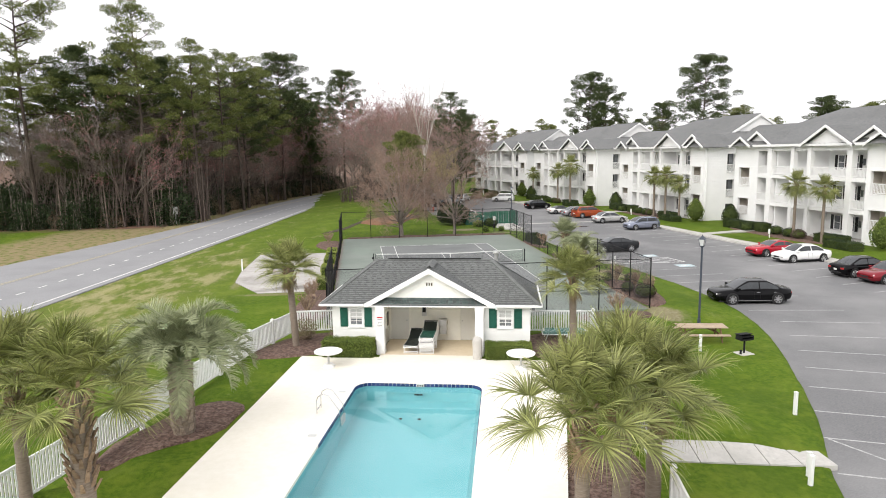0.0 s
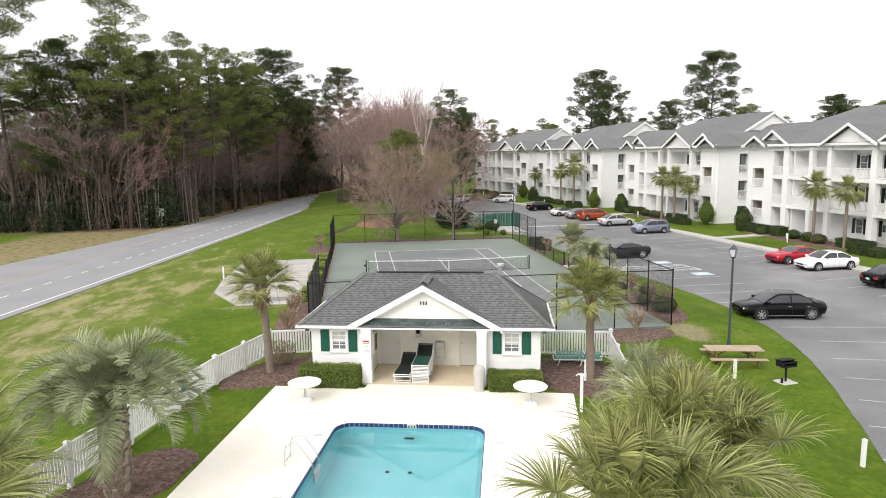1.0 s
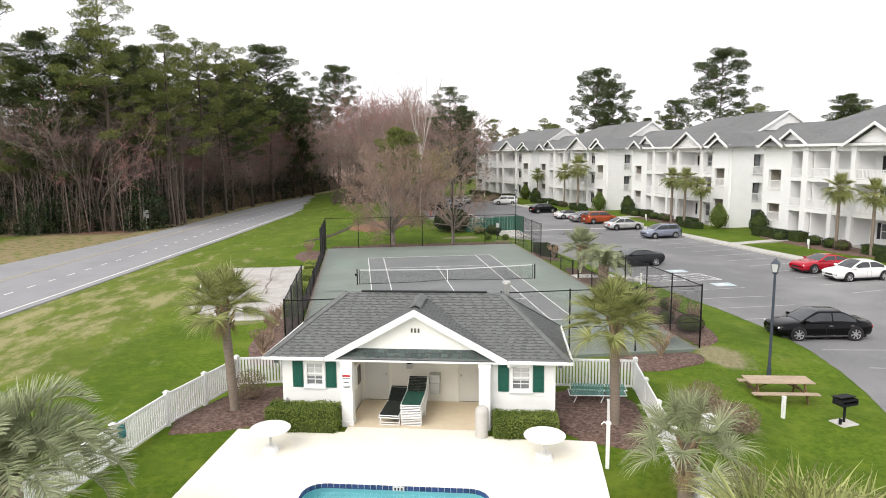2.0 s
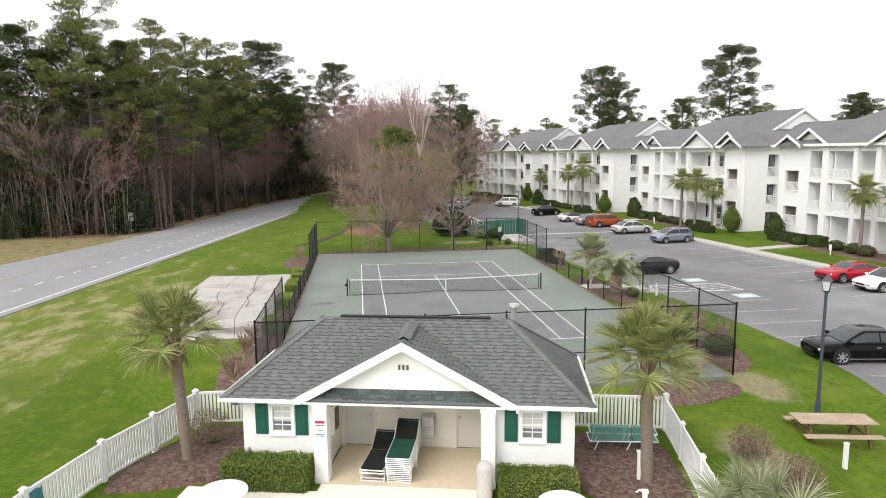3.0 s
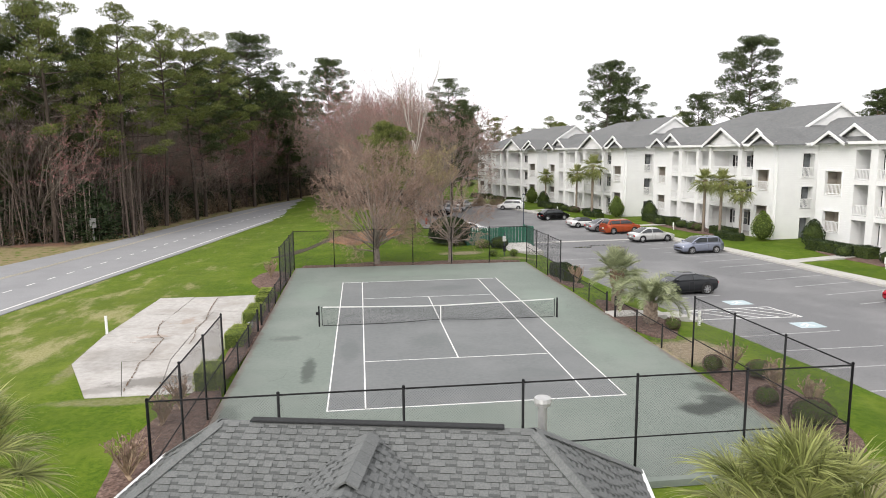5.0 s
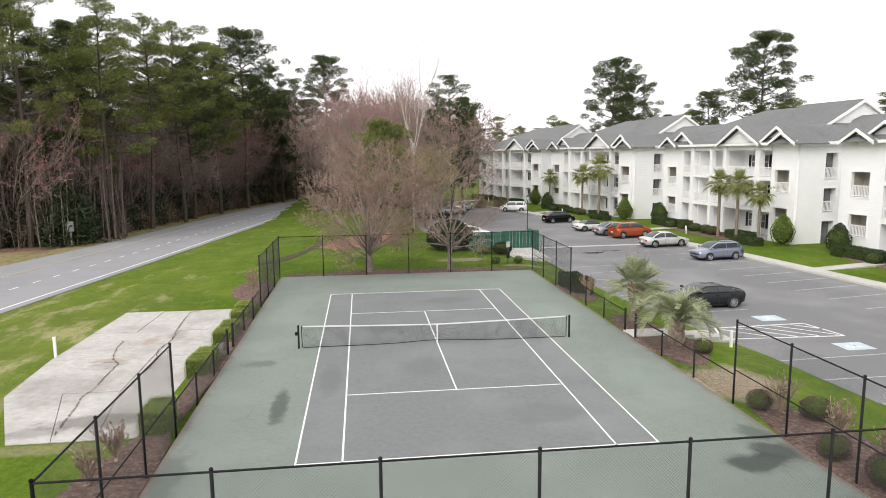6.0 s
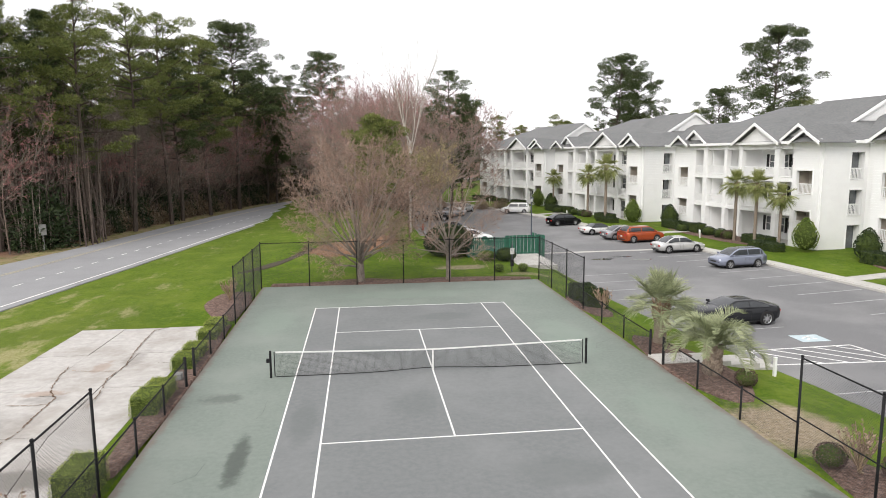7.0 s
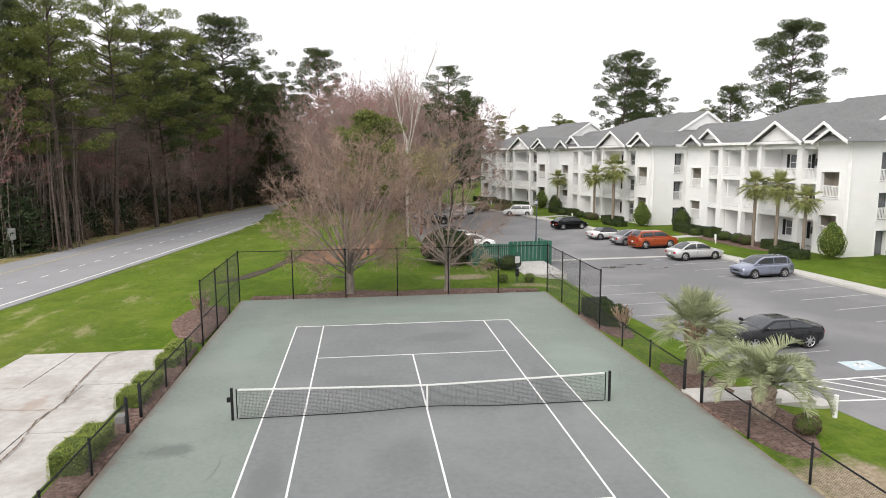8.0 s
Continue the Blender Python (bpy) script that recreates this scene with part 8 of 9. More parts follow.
# ---------------------------------------------------------------- shrubs and hedges
def leaf_shell(s, count, size, shape, width=0.5):
    """Leaves over a shape: shape(u) gives a place on the skin and its outward way."""
    for _ in range(count):
        p, n = shape(s)
        d = (n * 0.8 + s.unit()).normalized()
        s.blade(p - d * size * 0.3, d, d.cross(s.unit()).normalized(), size * s.rng.uniform(0.7, 1.3), size * width)


def box_shape(lx, ly, lz, bulge=0.03):
    def shape(s):
        r = s.rng
        areas = (lx * ly, lx * lz, lx * lz, ly * lz, ly * lz)
        k = r.choices(range(5), areas)[0]
        a, b = r.uniform(-0.5, 0.5), r.uniform(-0.5, 0.5)
        if k == 0:
            p, n = Vector((a * lx, b * ly, lz)), Vector((0, 0, 1))
        elif k < 3:
            sg = 1 if k == 1 else -1
            p, n = Vector((a * lx, sg * ly / 2, (b + 0.5) * lz)), Vector((0, sg, 0))
        else:
            sg = 1 if k == 3 else -1
            p, n = Vector((sg * lx / 2, a * ly, (b + 0.5) * lz)), Vector((sg, 0, 0))
        w = noise.noise(p * 1.9 + Vector((s.rng.random() * 0, 0, 0)))
        return p + n * (w * bulge * 2 + r.uniform(-0.03, 0.03)), n
    return shape


def ball_shape(rx, ry, rz, cone=0.0):
    def shape(s):
        while True:
            n = s.unit()
            if n.z > -0.75:
                break
        k = 1 - cone * max(0, n.z) * 0.55
        p = Vector((n.x * rx * k, n.y * ry * k, rz + n.z * rz))
        p += n * 0.10 * min(rx, rz) * noise.noise(p * 2.3)
        return p, n
    return shape


def shrub(name, m, label, category, shape, core, count, size, leaf, group="", width=0.5):
    t = thing(name, m, label, category, group)
    s = Soup(int(abs(m.translation.x * 13 + m.translation.y * 7)) + 5)
    if leaf is BROWN_LEAF:
        def loose(soup):
            p, n = shape(soup)
            q = soup.rng.random() ** 0.5
            return Vector((p.x * q, p.y * q, p.z * (0.35 + 0.65 * q))), n
        leaf_shell(s, int(count * 1.1), size, loose, width)
    else:
        leaf_shell(s, count, size, shape, width)
    # opaque filler, coloured as the shaded depth behind the leaves
    if leaf is not BROWN_LEAF:
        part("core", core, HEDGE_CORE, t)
    s.put("foliage", leaf, t)
    return t


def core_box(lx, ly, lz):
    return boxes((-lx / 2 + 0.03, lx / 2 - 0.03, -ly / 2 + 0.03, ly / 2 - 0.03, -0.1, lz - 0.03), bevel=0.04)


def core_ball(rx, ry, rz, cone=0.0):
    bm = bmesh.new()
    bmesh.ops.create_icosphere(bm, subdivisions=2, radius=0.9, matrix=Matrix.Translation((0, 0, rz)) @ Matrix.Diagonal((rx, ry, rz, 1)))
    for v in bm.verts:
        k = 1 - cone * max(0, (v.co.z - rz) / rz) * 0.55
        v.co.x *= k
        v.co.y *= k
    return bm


def hedge(m, lx, ly, lz, label, leaf=None, count=None, size=0.075, group="hedges"):
    n = count or int((lx * ly + 2 * lz * (lx + ly)) * 800)
    return shrub("hedge", m, label, "hedge", box_shape(lx, ly, lz), core_box(lx, ly, lz), n, size, leaf or HEDGE_LEAF, group)


def ball(m, rx, ry, rz, label, leaf, size=0.09, cone=0.0, count=None, name="shrub", group="shrubs"):
    n = count or int(4 * math.pi * (rx * ry + rx * rz + ry * rz) / 3 * 420)
    return shrub(name, m, label, "shrub", ball_shape(rx, ry, rz, cone), core_ball(rx, ry, rz, cone), n, size, leaf, group)


hedge(CLUB @ pose(-3.72, -0.33, 0.12), 2.3, 0.86, 0.84, "clipped green hedge under the clubhouse window")
hedge(CLUB @ pose(3.5, -0.36, 0.12), 2.0, 0.86, 0.74, "clipped green hedge under the clubhouse window")
for y, ly, lz in ((-8.55, 1.5, 0.85), (-2.9, 1.3, 0.72), (-1.5, 1.1, 0.6), (1.95, 1.2, 0.55), (3.6, 1.2, 0.52), (6.2, 1.0, 0.5), (7.8, 1.5, 0.55)):
    hedge(pose(-10.12, y, -0.02), 0.85, ly, lz, "square-clipped bright green hedge block beside the fence", CLIPPED_LEAF, size=0.045, group="fence hedges")
for x, y, ly in ((10.3, 12.0, 1.3), (10.45, 10.3, 1.2)):
    hedge(pose(x, y, -0.08), 1.3, ly, 0.95, "dark block-clipped evergreen shrub by the court fence", DARK_LEAF, size=0.07, group="fence shrubs")
for x, y, r, h in ((9.95, -9.9, 0.42, 0.36), (11.3, -10.9, 0.5, 0.38), (10.3, -15.4, 0.7, 0.45), (11.3, -3.6, 0.4, 0.35), (9.9, -13.6, 0.45, 0.36)):
    ball(pose(x, y, ground_z(x, y)), r, r, h, "dark maroon-brown rounded shrub in the mulch", MAROON_LEAF, 0.06)
for u, v, r, h in ((-6.6, 2.3, 0.65, 0.55), (-4.95, 2.2, 0.35, 0.45), (-5.0, 0.9, 0.3, 0.3)):
    ball(CLUB @ pose(u, v, 0.12), r, r, h, "thin olive-brown shrub by the picket fence", BROWN_LEAF, 0.07)
for x, y, r, h in ((5.6, -25.4, 0.65, 0.5), (5.7, -27.3, 0.75, 0.5), (3.6, -31.0, 0.6, 0.42)):
    ball(pose(x, y, ground_z(x, y)), r, r, h, "sparse brown-green shrub outside the picket fence", BROWN_LEAF, 0.07)
ball(pose(4.6, 30.0, 0.0), 2.1, 1.7, 1.35, "large dark rounded holly beside the green fence", DARK_LEAF, 0.13, name="holly_bush")
ball(pose(7.4, 27.4, -0.05), 0.7, 0.6, 0.42, "green clipped shrub by the green fence", HEDGE_LEAF, 0.09)
ball(pose(8.9, 26.9, -0.05), 0.85, 0.7, 0.55, "dark green clipped shrub by the green fence", DARK_LEAF, 0.09)
for x, y in ((7.3, 22.0), (9.1, 21.8)):
    ball(pose(x, y, -0.03), 0.38, 0.38, 0.32, "small round green shrub on the lawn", HEDGE_LEAF, 0.07)


# bare crape myrtles
def crape(x, y, z, h, seed, n=18):
    t = bare_tree("pruned crape myrtle with tan bare stems and knobbed ends", seed, h, 0.15, n, 30, depth=1, kids=3, spread=0.4, up=0.6, bark=LICHEN_TWIG, bud=BUD_TAN, bud_n=3, bud_size=0.11, r_trunk=0.06, name="crape_myrtle", group="crape myrtles")
    t.matrix_world = pose(x, y, z)
    return t


for k, (x, y, h) in enumerate(((-10.75, 14.7, 1.9), (-10.6, -11.0, 1.7), (-10.9, -12.4, 1.6), (-10.6, -16.2, 2.0), (10.5, -10.4, 1.9), (10.9, -12.6, 1.8), (6.9, -19.4, 1.9), (10.45, 9.0, 2.0), (11.0, -14.6, 1.8))):
    crape(x, y, ground_z(x, y), h, 300 + k)

# two bare lawn trees behind the court
def vase_tree(label, seed, h, half, low, limbs, tilt, trunk_r, sprays=15, twigs=9, ends=4):
    """A bare tree whose long limbs fan from a short trunk and split into upright sprays of fine twigs."""
    t = thing("bare_tree", pose(0, 0, 0), label, "tree", "bare trees")
    big, fine = Soup(seed), Soup(seed + 3)
    r = big.rng
    big.tube([Vector((0, 0, -0.3)), Vector((0.03, 0, low * 0.5)), Vector((0, 0.04, low))], [trunk_r * 1.3, trunk_r, trunk_r * 0.92], 9)
    for k in range(3):
        lean = Vector((math.cos(2.1 * k), math.sin(2.1 * k), 0)) * 0.16
        big.tube([Vector((lean.x * 0.4, lean.y * 0.4, low * 0.8)), lean + Vector((0, 0, low * 1.6)), lean * 2.6 + Vector((0, 0, low * 2.5))], [trunk_r * 0.55, trunk_r * 0.42, trunk_r * 0.26], 6)
    mid = h * 0.56
    for k in range(limbs):
        a = 2.399 * k + r.uniform(-0.3, 0.3)
        q = (k + 0.5) / limbs
        th = radians(tilt) * (0.1 + 0.9 * q ** 0.75) * r.uniform(0.88, 1.1)
        out = Vector((math.cos(a), math.sin(a), 0))
        d = out * math.sin(th) + Vector((0, 0, math.cos(th)))
        p = Vector((out.x * trunk_r * 0.4, out.y * trunk_r * 0.4, low * (r.uniform(0.7, 1.3) + 0.9 * (1 - q) + 0.4 * r.random())))
        # reach of the rounded crown along this way
        e = Vector((d.x / half, d.y / half, d.z / (h - mid)))
        o = Vector((p.x / half, p.y / half, (p.z - mid) / (h - mid)))
        bq = o.dot(e) / e.dot(e)
        reach = (-bq + math.sqrt(max(0.0, bq * bq - (o.dot(o) - 1) / e.dot(e)))) * r.uniform(0.82, 1.0)
        pts, n = [p], 6
        for i in range(n):
            d = (d + big.unit() * 0.11 + Vector((0, 0, 0.02))).normalized()
            d.z = max(d.z, 0.14)
            pts.append(pts[-1] + d * reach / n)
        r0 = trunk_r * 0.34 * r.uniform(0.7, 1.2)
        big.tube(pts, [r0 * (1 - 0.88 * i / n) + 0.006 for i in range(n + 1)], 5)
        for i in range(sprays):
            f = 0.40 + 0.60 * ((i + r.random()) / sprays) ** 0.72
            j = min(n - 1, int(f * n))
            c = pts[j].lerp(pts[j + 1], f * n - j)
            ax = (pts[j + 1] - pts[j]).normalized()
            sd = (ax * 0.7 + ax.cross(big.unit()).normalized() * 0.7 + Vector((0, 0, 0.15))).normalized()
            L = h * 0.17 * (1.25 - 0.6 * f) * r.uniform(0.6, 1.2)
            m = c + sd * L * 0.5 + big.unit() * 0.06
            e = c + sd * L + Vector((0, 0, 0.12 * L))
            big.tube([c, m, e], [0.024 * (1.25 - f), 0.013, 0.006], 3)
            for w in range(twigs):
                g = 0.2 + 0.8 * (w + r.random()) / twigs
                c2 = c.lerp(m, g * 2) if g < 0.5 else m.lerp(e, g * 2 - 1)
                td = (sd * 0.7 + fine.unit() * 0.8 + Vector((0, 0, 0.1))).normalized()
                tl = r.uniform(0.35, 0.95) * h * 0.085
                e2 = c2 + td * tl
                fine.tube([c2, e2], [0.008, 0.004], 3)
                for x in range(ends):
                    c3 = c2.lerp(e2, r.uniform(0.3, 1.0))
                    ed = (td + fine.unit() * 0.8 + Vector((0, 0, 0.15))).normalized()
                    fine.blade(c3, ed, ed.cross(fine.unit()).normalized(), r.uniform(0.2, 0.45), 0.02)
    big.put("trunk", PALE_BARK, t, "pale grey trunk and limbs")
    fine.put("twig_haze", BUD_TAN, t, "haze of fine pinkish-brown twigs", kind="stuff")
    return t


bt = vase_tree("wide vase-shaped bare tree with many fine upright twigs", 41, 10.2, 5.1, 1.25, 34, 74, 0.25, 12, 11, 5)
bt.matrix_world = pose(-2.9, 19.5, 0.0)
bt = vase_tree("spreading bare tree with pale arching limbs", 43, 8.4, 4.2, 1.35, 20, 82, 0.17, 9, 8, 3)
bt.matrix_world = pose(3.15, 19.3, 0.0)


# ---------------------------------------------------------------- roadside woods and far trees
PINES = [pine("tall loblolly pine with a ragged green crown above a bare trunk", 501, 26.0, 0.36, 5.0, NEEDLES, branches=34),
         pine("tall pine with a broad flat-topped crown", 511, 26.0, 0.46, 5.6, NEEDLES, branches=32),
         pine("dense dark pine branched low on the trunk", 521, 26.0, 0.20, 4.8, NEEDLES_DARK, branches=58, tufts=4),
         pine("slim pine with scattered needle clumps", 531, 26.0, 0.30, 4.4, NEEDLES, branches=34),
         pine("dark pine with a heavy rounded crown", 541, 26.0, 0.34, 5.2, NEEDLES_DARK, branches=40),
         pine("big pine with a dense rounded crown above a clear trunk", 571, 26.0, 0.50, 6.0, NEEDLES_DARK, branches=54, tufts=3, blades=400, size=0.34, width=0.085, flat=0.5, puff=1.0)]
GREYS = [bare_tree("slender bare grey-brown woodland tree", 601, 19.0, 5.5, 7, 24, depth=4, kids=3, spread=0.5, up=0.7, bark=TWIG_BARK, bud=BUD_GREY, bud_n=3, bud_size=0.4, bud_wide=0.14, r_trunk=0.17),
         bare_tree("bare grey woodland tree with a fine twiggy crown", 611, 17.0, 4.0, 8, 32, depth=4, kids=3, spread=0.55, up=0.55, bark=TWIG_BARK, bud=BUD_GREY, bud_n=3, bud_size=0.4, bud_wide=0.14, r_trunk=0.16)]
REDS = [bare_tree("red-budded maple with a hazy crown", 621, 17.0, 3.0, 9, 46, depth=4, kids=3, spread=0.68, up=0.3, bark=PALE_BARK, bud=BUD_RED, bud_n=7, bud_size=0.24, bud_wide=0.2, r_trunk=0.2),
        bare_tree("russet-budded tree with a rounded twiggy crown", 631, 16.0, 3.0, 9, 46, depth=4, kids=3, spread=0.66, up=0.3, bark=PALE_BARK, bud=BUD_BROWN, bud_n=7, bud_size=0.24, bud_wide=0.2, r_trunk=0.2)]
OLIVES = [bare_tree("slim yellow-budded tree with a fine hazy crown", 651, 12.0, 2.0, 9, 36, depth=4, kids=3, spread=0.5, up=0.6, bark=TWIG_BARK, bud=BUD_OLIVE, bud_n=6, bud_size=0.22, bud_wide=0.4, r_trunk=0.13)]
used = set()


def plant(kind, x, y, h, full, yaw, wide=1.0):
    """Sets a tree of that kind at a place; the first use moves the tree itself, later ones copy it."""
    k = h / full
    m = pose(x, y, ground_z(x, y) - 0.1, 0, 0, yaw)
    if kind.name not in used:
        used.add(kind.name)
        kind.scale = (k * wide, k * wide, k)
        kind.matrix_basis = m @ Matrix.Diagonal((k * wide, k * wide, k, 1))
        return kind
    ob = copy_thing(kind, m)
    ob.matrix_basis = m @ Matrix.Diagonal((k * wide, k * wide, k, 1))
    return ob


rng = random.Random(77)
# tall roadside pines, the front row and then those behind it
FRONT_PINES = ((-34.7, 40.5, 29.5, 0), (-29.2, 46.1, 26, 3), (-31.8, 51.5, 24, 2), (-25.3, 56.1, 25.7, 1), (-24.0, 64.2, 26.4, 1), (-21.6, 76.4, 25.8, 0), (-23.6, 69, 24, 4), (-19.0, 88, 29.3, 5), (-23.5, 83, 25, 4), (-16.3, 100.4, 25.2, 4), (-14.5, 101, 21, 2), (-12.5, 108, 24, 4), (-7.2, 129.6, 30.7, 5), (-49.5, 40.5, 33, 1))
REAR_PINES = ((-38.5, 45, 25, 2), (-42, 41.5, 24, 2), (-46.5, 42, 21, 3), (-51, 43, 22, 0), (-56, 42, 22, 1), (-48, 47, 22, 4), (-33.5, 63, 26, 3), (-30, 76, 26, 3), (-28, 92, 25, 0), (-61, 43, 22, 4), (-20, 100, 24, 3), (-38, 68, 26, 4))
for i, (x, y, h, k) in enumerate(FRONT_PINES + REAR_PINES):
    plant(PINES[k], x - (3.8 if y > 48 else 1.5), y, h, 26.0, rng.uniform(0, 360), rng.uniform(0.95, 1.25))
# bare trees among and behind them
for i in range(46):
    y = 41 + 100 * (i / 46) ** 1.1
    x = curve_x(ROAD_RIGHT, y) - 16.2 - rng.uniform(0, 12) - (10 if y < 46 else 0) * rng.random()
    plant(GREYS[i % 2], x, y, rng.uniform(13, 20), 19.0 if i % 2 == 0 else 17.0, rng.uniform(0, 360), rng.uniform(0.8, 1.1))
for i in range(8):
    plant(GREYS[i % 2], -40 - 3.4 * i + rng.uniform(-1, 1), 41 + rng.uniform(0, 5), rng.uniform(12, 18), 18.0, rng.uniform(0, 360))
for i, (x, y, h, k) in enumerate(((-20, 93, 15, 0), (-16.5, 84.5, 13, 0), (-13, 96, 17, 0), (-9, 104, 17, 0), (-24.5, 74, 14, 1), (-5, 92, 18, 0), (-1.5, 78, 17, 0), (2.5, 86, 18, 0), (-2, 66, 16, 1), (6, 77, 16, 1), (9.5, 84, 17, 0),
                                  (-6, 112, 19, 0), (4, 104, 19, 1), (0.5, 58, 12.5, 1), (8, 95, 18, 1), (12, 108, 18, 0), (-4.5, 118, 20, 1), (-7.5, 84, 15, 1), (5.0, 61, 13, 1), (-17, 110, 18, 0), (14, 98, 15, 1))):
    rr = curve_x(ROAD_RIGHT, y)
    if rr - 15.5 < x < rr + 3:
        x = rr - 15.8 if x < rr - 4 else rr + 5
    plant(REDS[k], x, y, h * (1.3 if y > 75 else 1.1), 17.0 if k == 0 else 16.0, rng.uniform(0, 360), rng.uniform(0.8, 1.0))
for x, y, h in ((5.2, 52.0, 11.0), (3.6, 55.0, 10.0)):
    plant(OLIVES[0], x, y, h, 12.0, rng.uniform(0, 360), 1.1)
# the depth of the wood: rows of pines and bare trees behind the front ones
for i in range(40):
    y = 44 + 105 * (i / 40)
    x = curve_x(ROAD_RIGHT, y) - 17 - (4, 11, 7, 15)[i % 4] - rng.uniform(0, 5)
    if y < 82 and i % 4 > 0:
        continue
    plant(PINES[(0, 1, 3, 1, 0, 4)[i % 6]], x, y, rng.uniform(18, 25), 26.0, rng.uniform(0, 360), rng.uniform(0.95, 1.2))
for i in range(50):
    y = 43 + 100 * (i / 50)
    x = curve_x(ROAD_RIGHT, y) - 15 - (2, 8, 15)[i % 3] - rng.uniform(0, 5)
    plant(GREYS[i % 2] if i % 4 else REDS[i // 4 % 2], x, y, rng.uniform(12, 19), 18.0, rng.uniform(0, 360), rng.uniform(0.9, 1.3))
for i in range(16):
    y = 60 + 56 * i / 16
    plant((REDS[0], GREYS[0], REDS[1], GREYS[1])[i % 4], curve_x(ROAD_RIGHT, y) - 15.6 - rng.uniform(0, 1.5), y, rng.uniform(10, 15), 17.0, rng.uniform(0, 360), 1.1)
# pale sycamore and the pine behind it
syc = bare_tree("tall pale-barked sycamore, bare and open", 641, 22.0, 8.5, 4, 22, depth=4, kids=2, spread=0.5, up=0.6, bark=WHITE_BARK, bud_n=0, r_trunk=0.16)
syc.matrix_world = pose(2.6, 47.0, -0.1, 0, 0, 40) @ Matrix.Diagonal((0.85, 0.85, 1.2, 1))
plant(PINES[4], 10.0, 69.0, 20.5, 26.0, 20, 1.15)
plant(PINES[2], 12.5, 74.0, 18.0, 26.0, 200, 1.1)
plant(REDS[1], 8.2, 66.0, 19.5, 16.0, 130, 1.0)
# low pine behind the bare lawn tree
small = pine("young bushy pine behind a bare lawn tree", 551, 11.4, 0.4, 2.9, NEEDLES, branches=40, tufts=4, blades=420, size=0.26, width=0.08, puff=0.8)
small.matrix_world = pose(-1.4, 33.5, 0.2)
lp = pine("young slim pine on the straw bed", 561, 8.5, 0.45, 2.2, NEEDLES, branches=20, tufts=3, blades=90, size=0.26, width=0.07, puff=0.7)
lp.matrix_world = pose(1.6, 38.5, 0.2)
# pines beyond the apartments
plant(PINES[5], 61.0, 72.0, 27.6, 26.0, 70, 1.1)
plant(PINES[5], 54.5, 76.0, 19.0, 26.0, 10, 0.9)
plant(PINES[5], 48.5, 104.0, 28.0, 26.0, 150, 1.0)
plant(PINES[5], 55.0, 109.0, 25.5, 26.0, 310, 1.1)
for i in range(34):
    q = i / 33
    x, y = 30 + 75 * q + rng.uniform(-4, 4), 190 - 135 * q + rng.uniform(-8, 8)
    plant(PINES[(i * 3) % 5], x + 14, y, rng.uniform(15, 20) + (2 if q > 0.6 else 0), 26.0, rng.uniform(0, 360), rng.uniform(1.1, 1.5))
    if i % 2:
        plant(REDS[i % 4 // 2], x + 6, y - 6, rng.uniform(12, 16), 17.0, rng.uniform(0, 360), 1.2)
for i in range(22):
    x, y = -14 + 3.6 * i + rng.uniform(-2, 2), 165 + rng.uniform(-10, 25) - 0.4 * i
    plant((GREYS + REDS)[i % 4], x, y, rng.uniform(14, 19), 17.0, rng.uniform(0, 360), 1.3)
    if i % 3 == 0:
        plant(PINES[i % 5], x + 3, y + 12, rng.uniform(17, 23), 26.0, rng.uniform(0, 360), 1.2)


# understorey: dark evergreen thickets and brown brush along the wood's edge
def thicket(seed, rx, ry, rz, leaf, count, size, label):
    t = thing("thicket", pose(0, 0, 0), label, "shrub", "woodland thickets")
    s, w = Soup(seed), Soup(seed + 1)
    for k in range(count):
        n = s.unit()
        n.z = abs(n.z)
        q = s.rng.random() ** 0.45
        p = Vector((n.x * rx, n.y * ry, n.z * rz)) * q
        p *= 1 + 0.25 * noise.noise(p * 0.9)
        d = (n + s.unit()).normalized()
        s.blade(p, d, d.cross(s.unit()).normalized(), size * s.rng.uniform(0.6, 1.4), size * 0.5)
    for k in range(26):
        a, r = w.rng.uniform(0, 6.28), w.rng.random() ** 0.5
        p = Vector((math.cos(a) * rx * r * 0.7, math.sin(a) * ry * r * 0.7, -0.2))
        w.tube([p, p + Vector((w.rng.uniform(-0.4, 0.4), w.rng.uniform(-0.4, 0.4), rz * w.rng.uniform(0.6, 1.15)))], [0.035, 0.012], 3)
    s.put("foliage", leaf, t)
    w.put("stem_tangle", TWIG_BARK, t, kind="stuff")
    return t


def saplings(seed, label, count=30, tall=9.0):
    """A clump of thin bare stems with side twigs."""
    t = thing("sapling_thicket", pose(0, 0, 0), label, "thicket", "woodland thickets")
    w = Soup(seed)
    r = w.rng
    for k in range(count):
        p = Vector((r.uniform(-3.2, 3.2), r.uniform(-2.2, 2.2), -0.2))
        h = tall * r.uniform(0.45, 1.25)
        top = p + Vector((r.uniform(-0.9, 0.9), r.uniform(-0.9, 0.9), h))
        mid = p.lerp(top, 0.5) + Vector((r.uniform(-0.3, 0.3), r.uniform(-0.3, 0.3), 0))
        th = r.uniform(0.03, 0.085)
        w.tube([p, mid, top], [th, th * 0.7, 0.012], 4)
        for j in range(16):
            q = r.uniform(0.15, 1.0)
            c = p.lerp(mid, q * 2) if q < 0.5 else mid.lerp(top, q * 2 - 1)
            a = r.uniform(0, 6.28)
            d = Vector((math.cos(a), math.sin(a), r.uniform(0.1, 0.9)))
            w.tube([c, c + d * r.uniform(0.4, 1.5)], [0.016, 0.006], 3)
    w.put("stem_tangle", WOOD_DARK, t, kind="stuff")
    return t


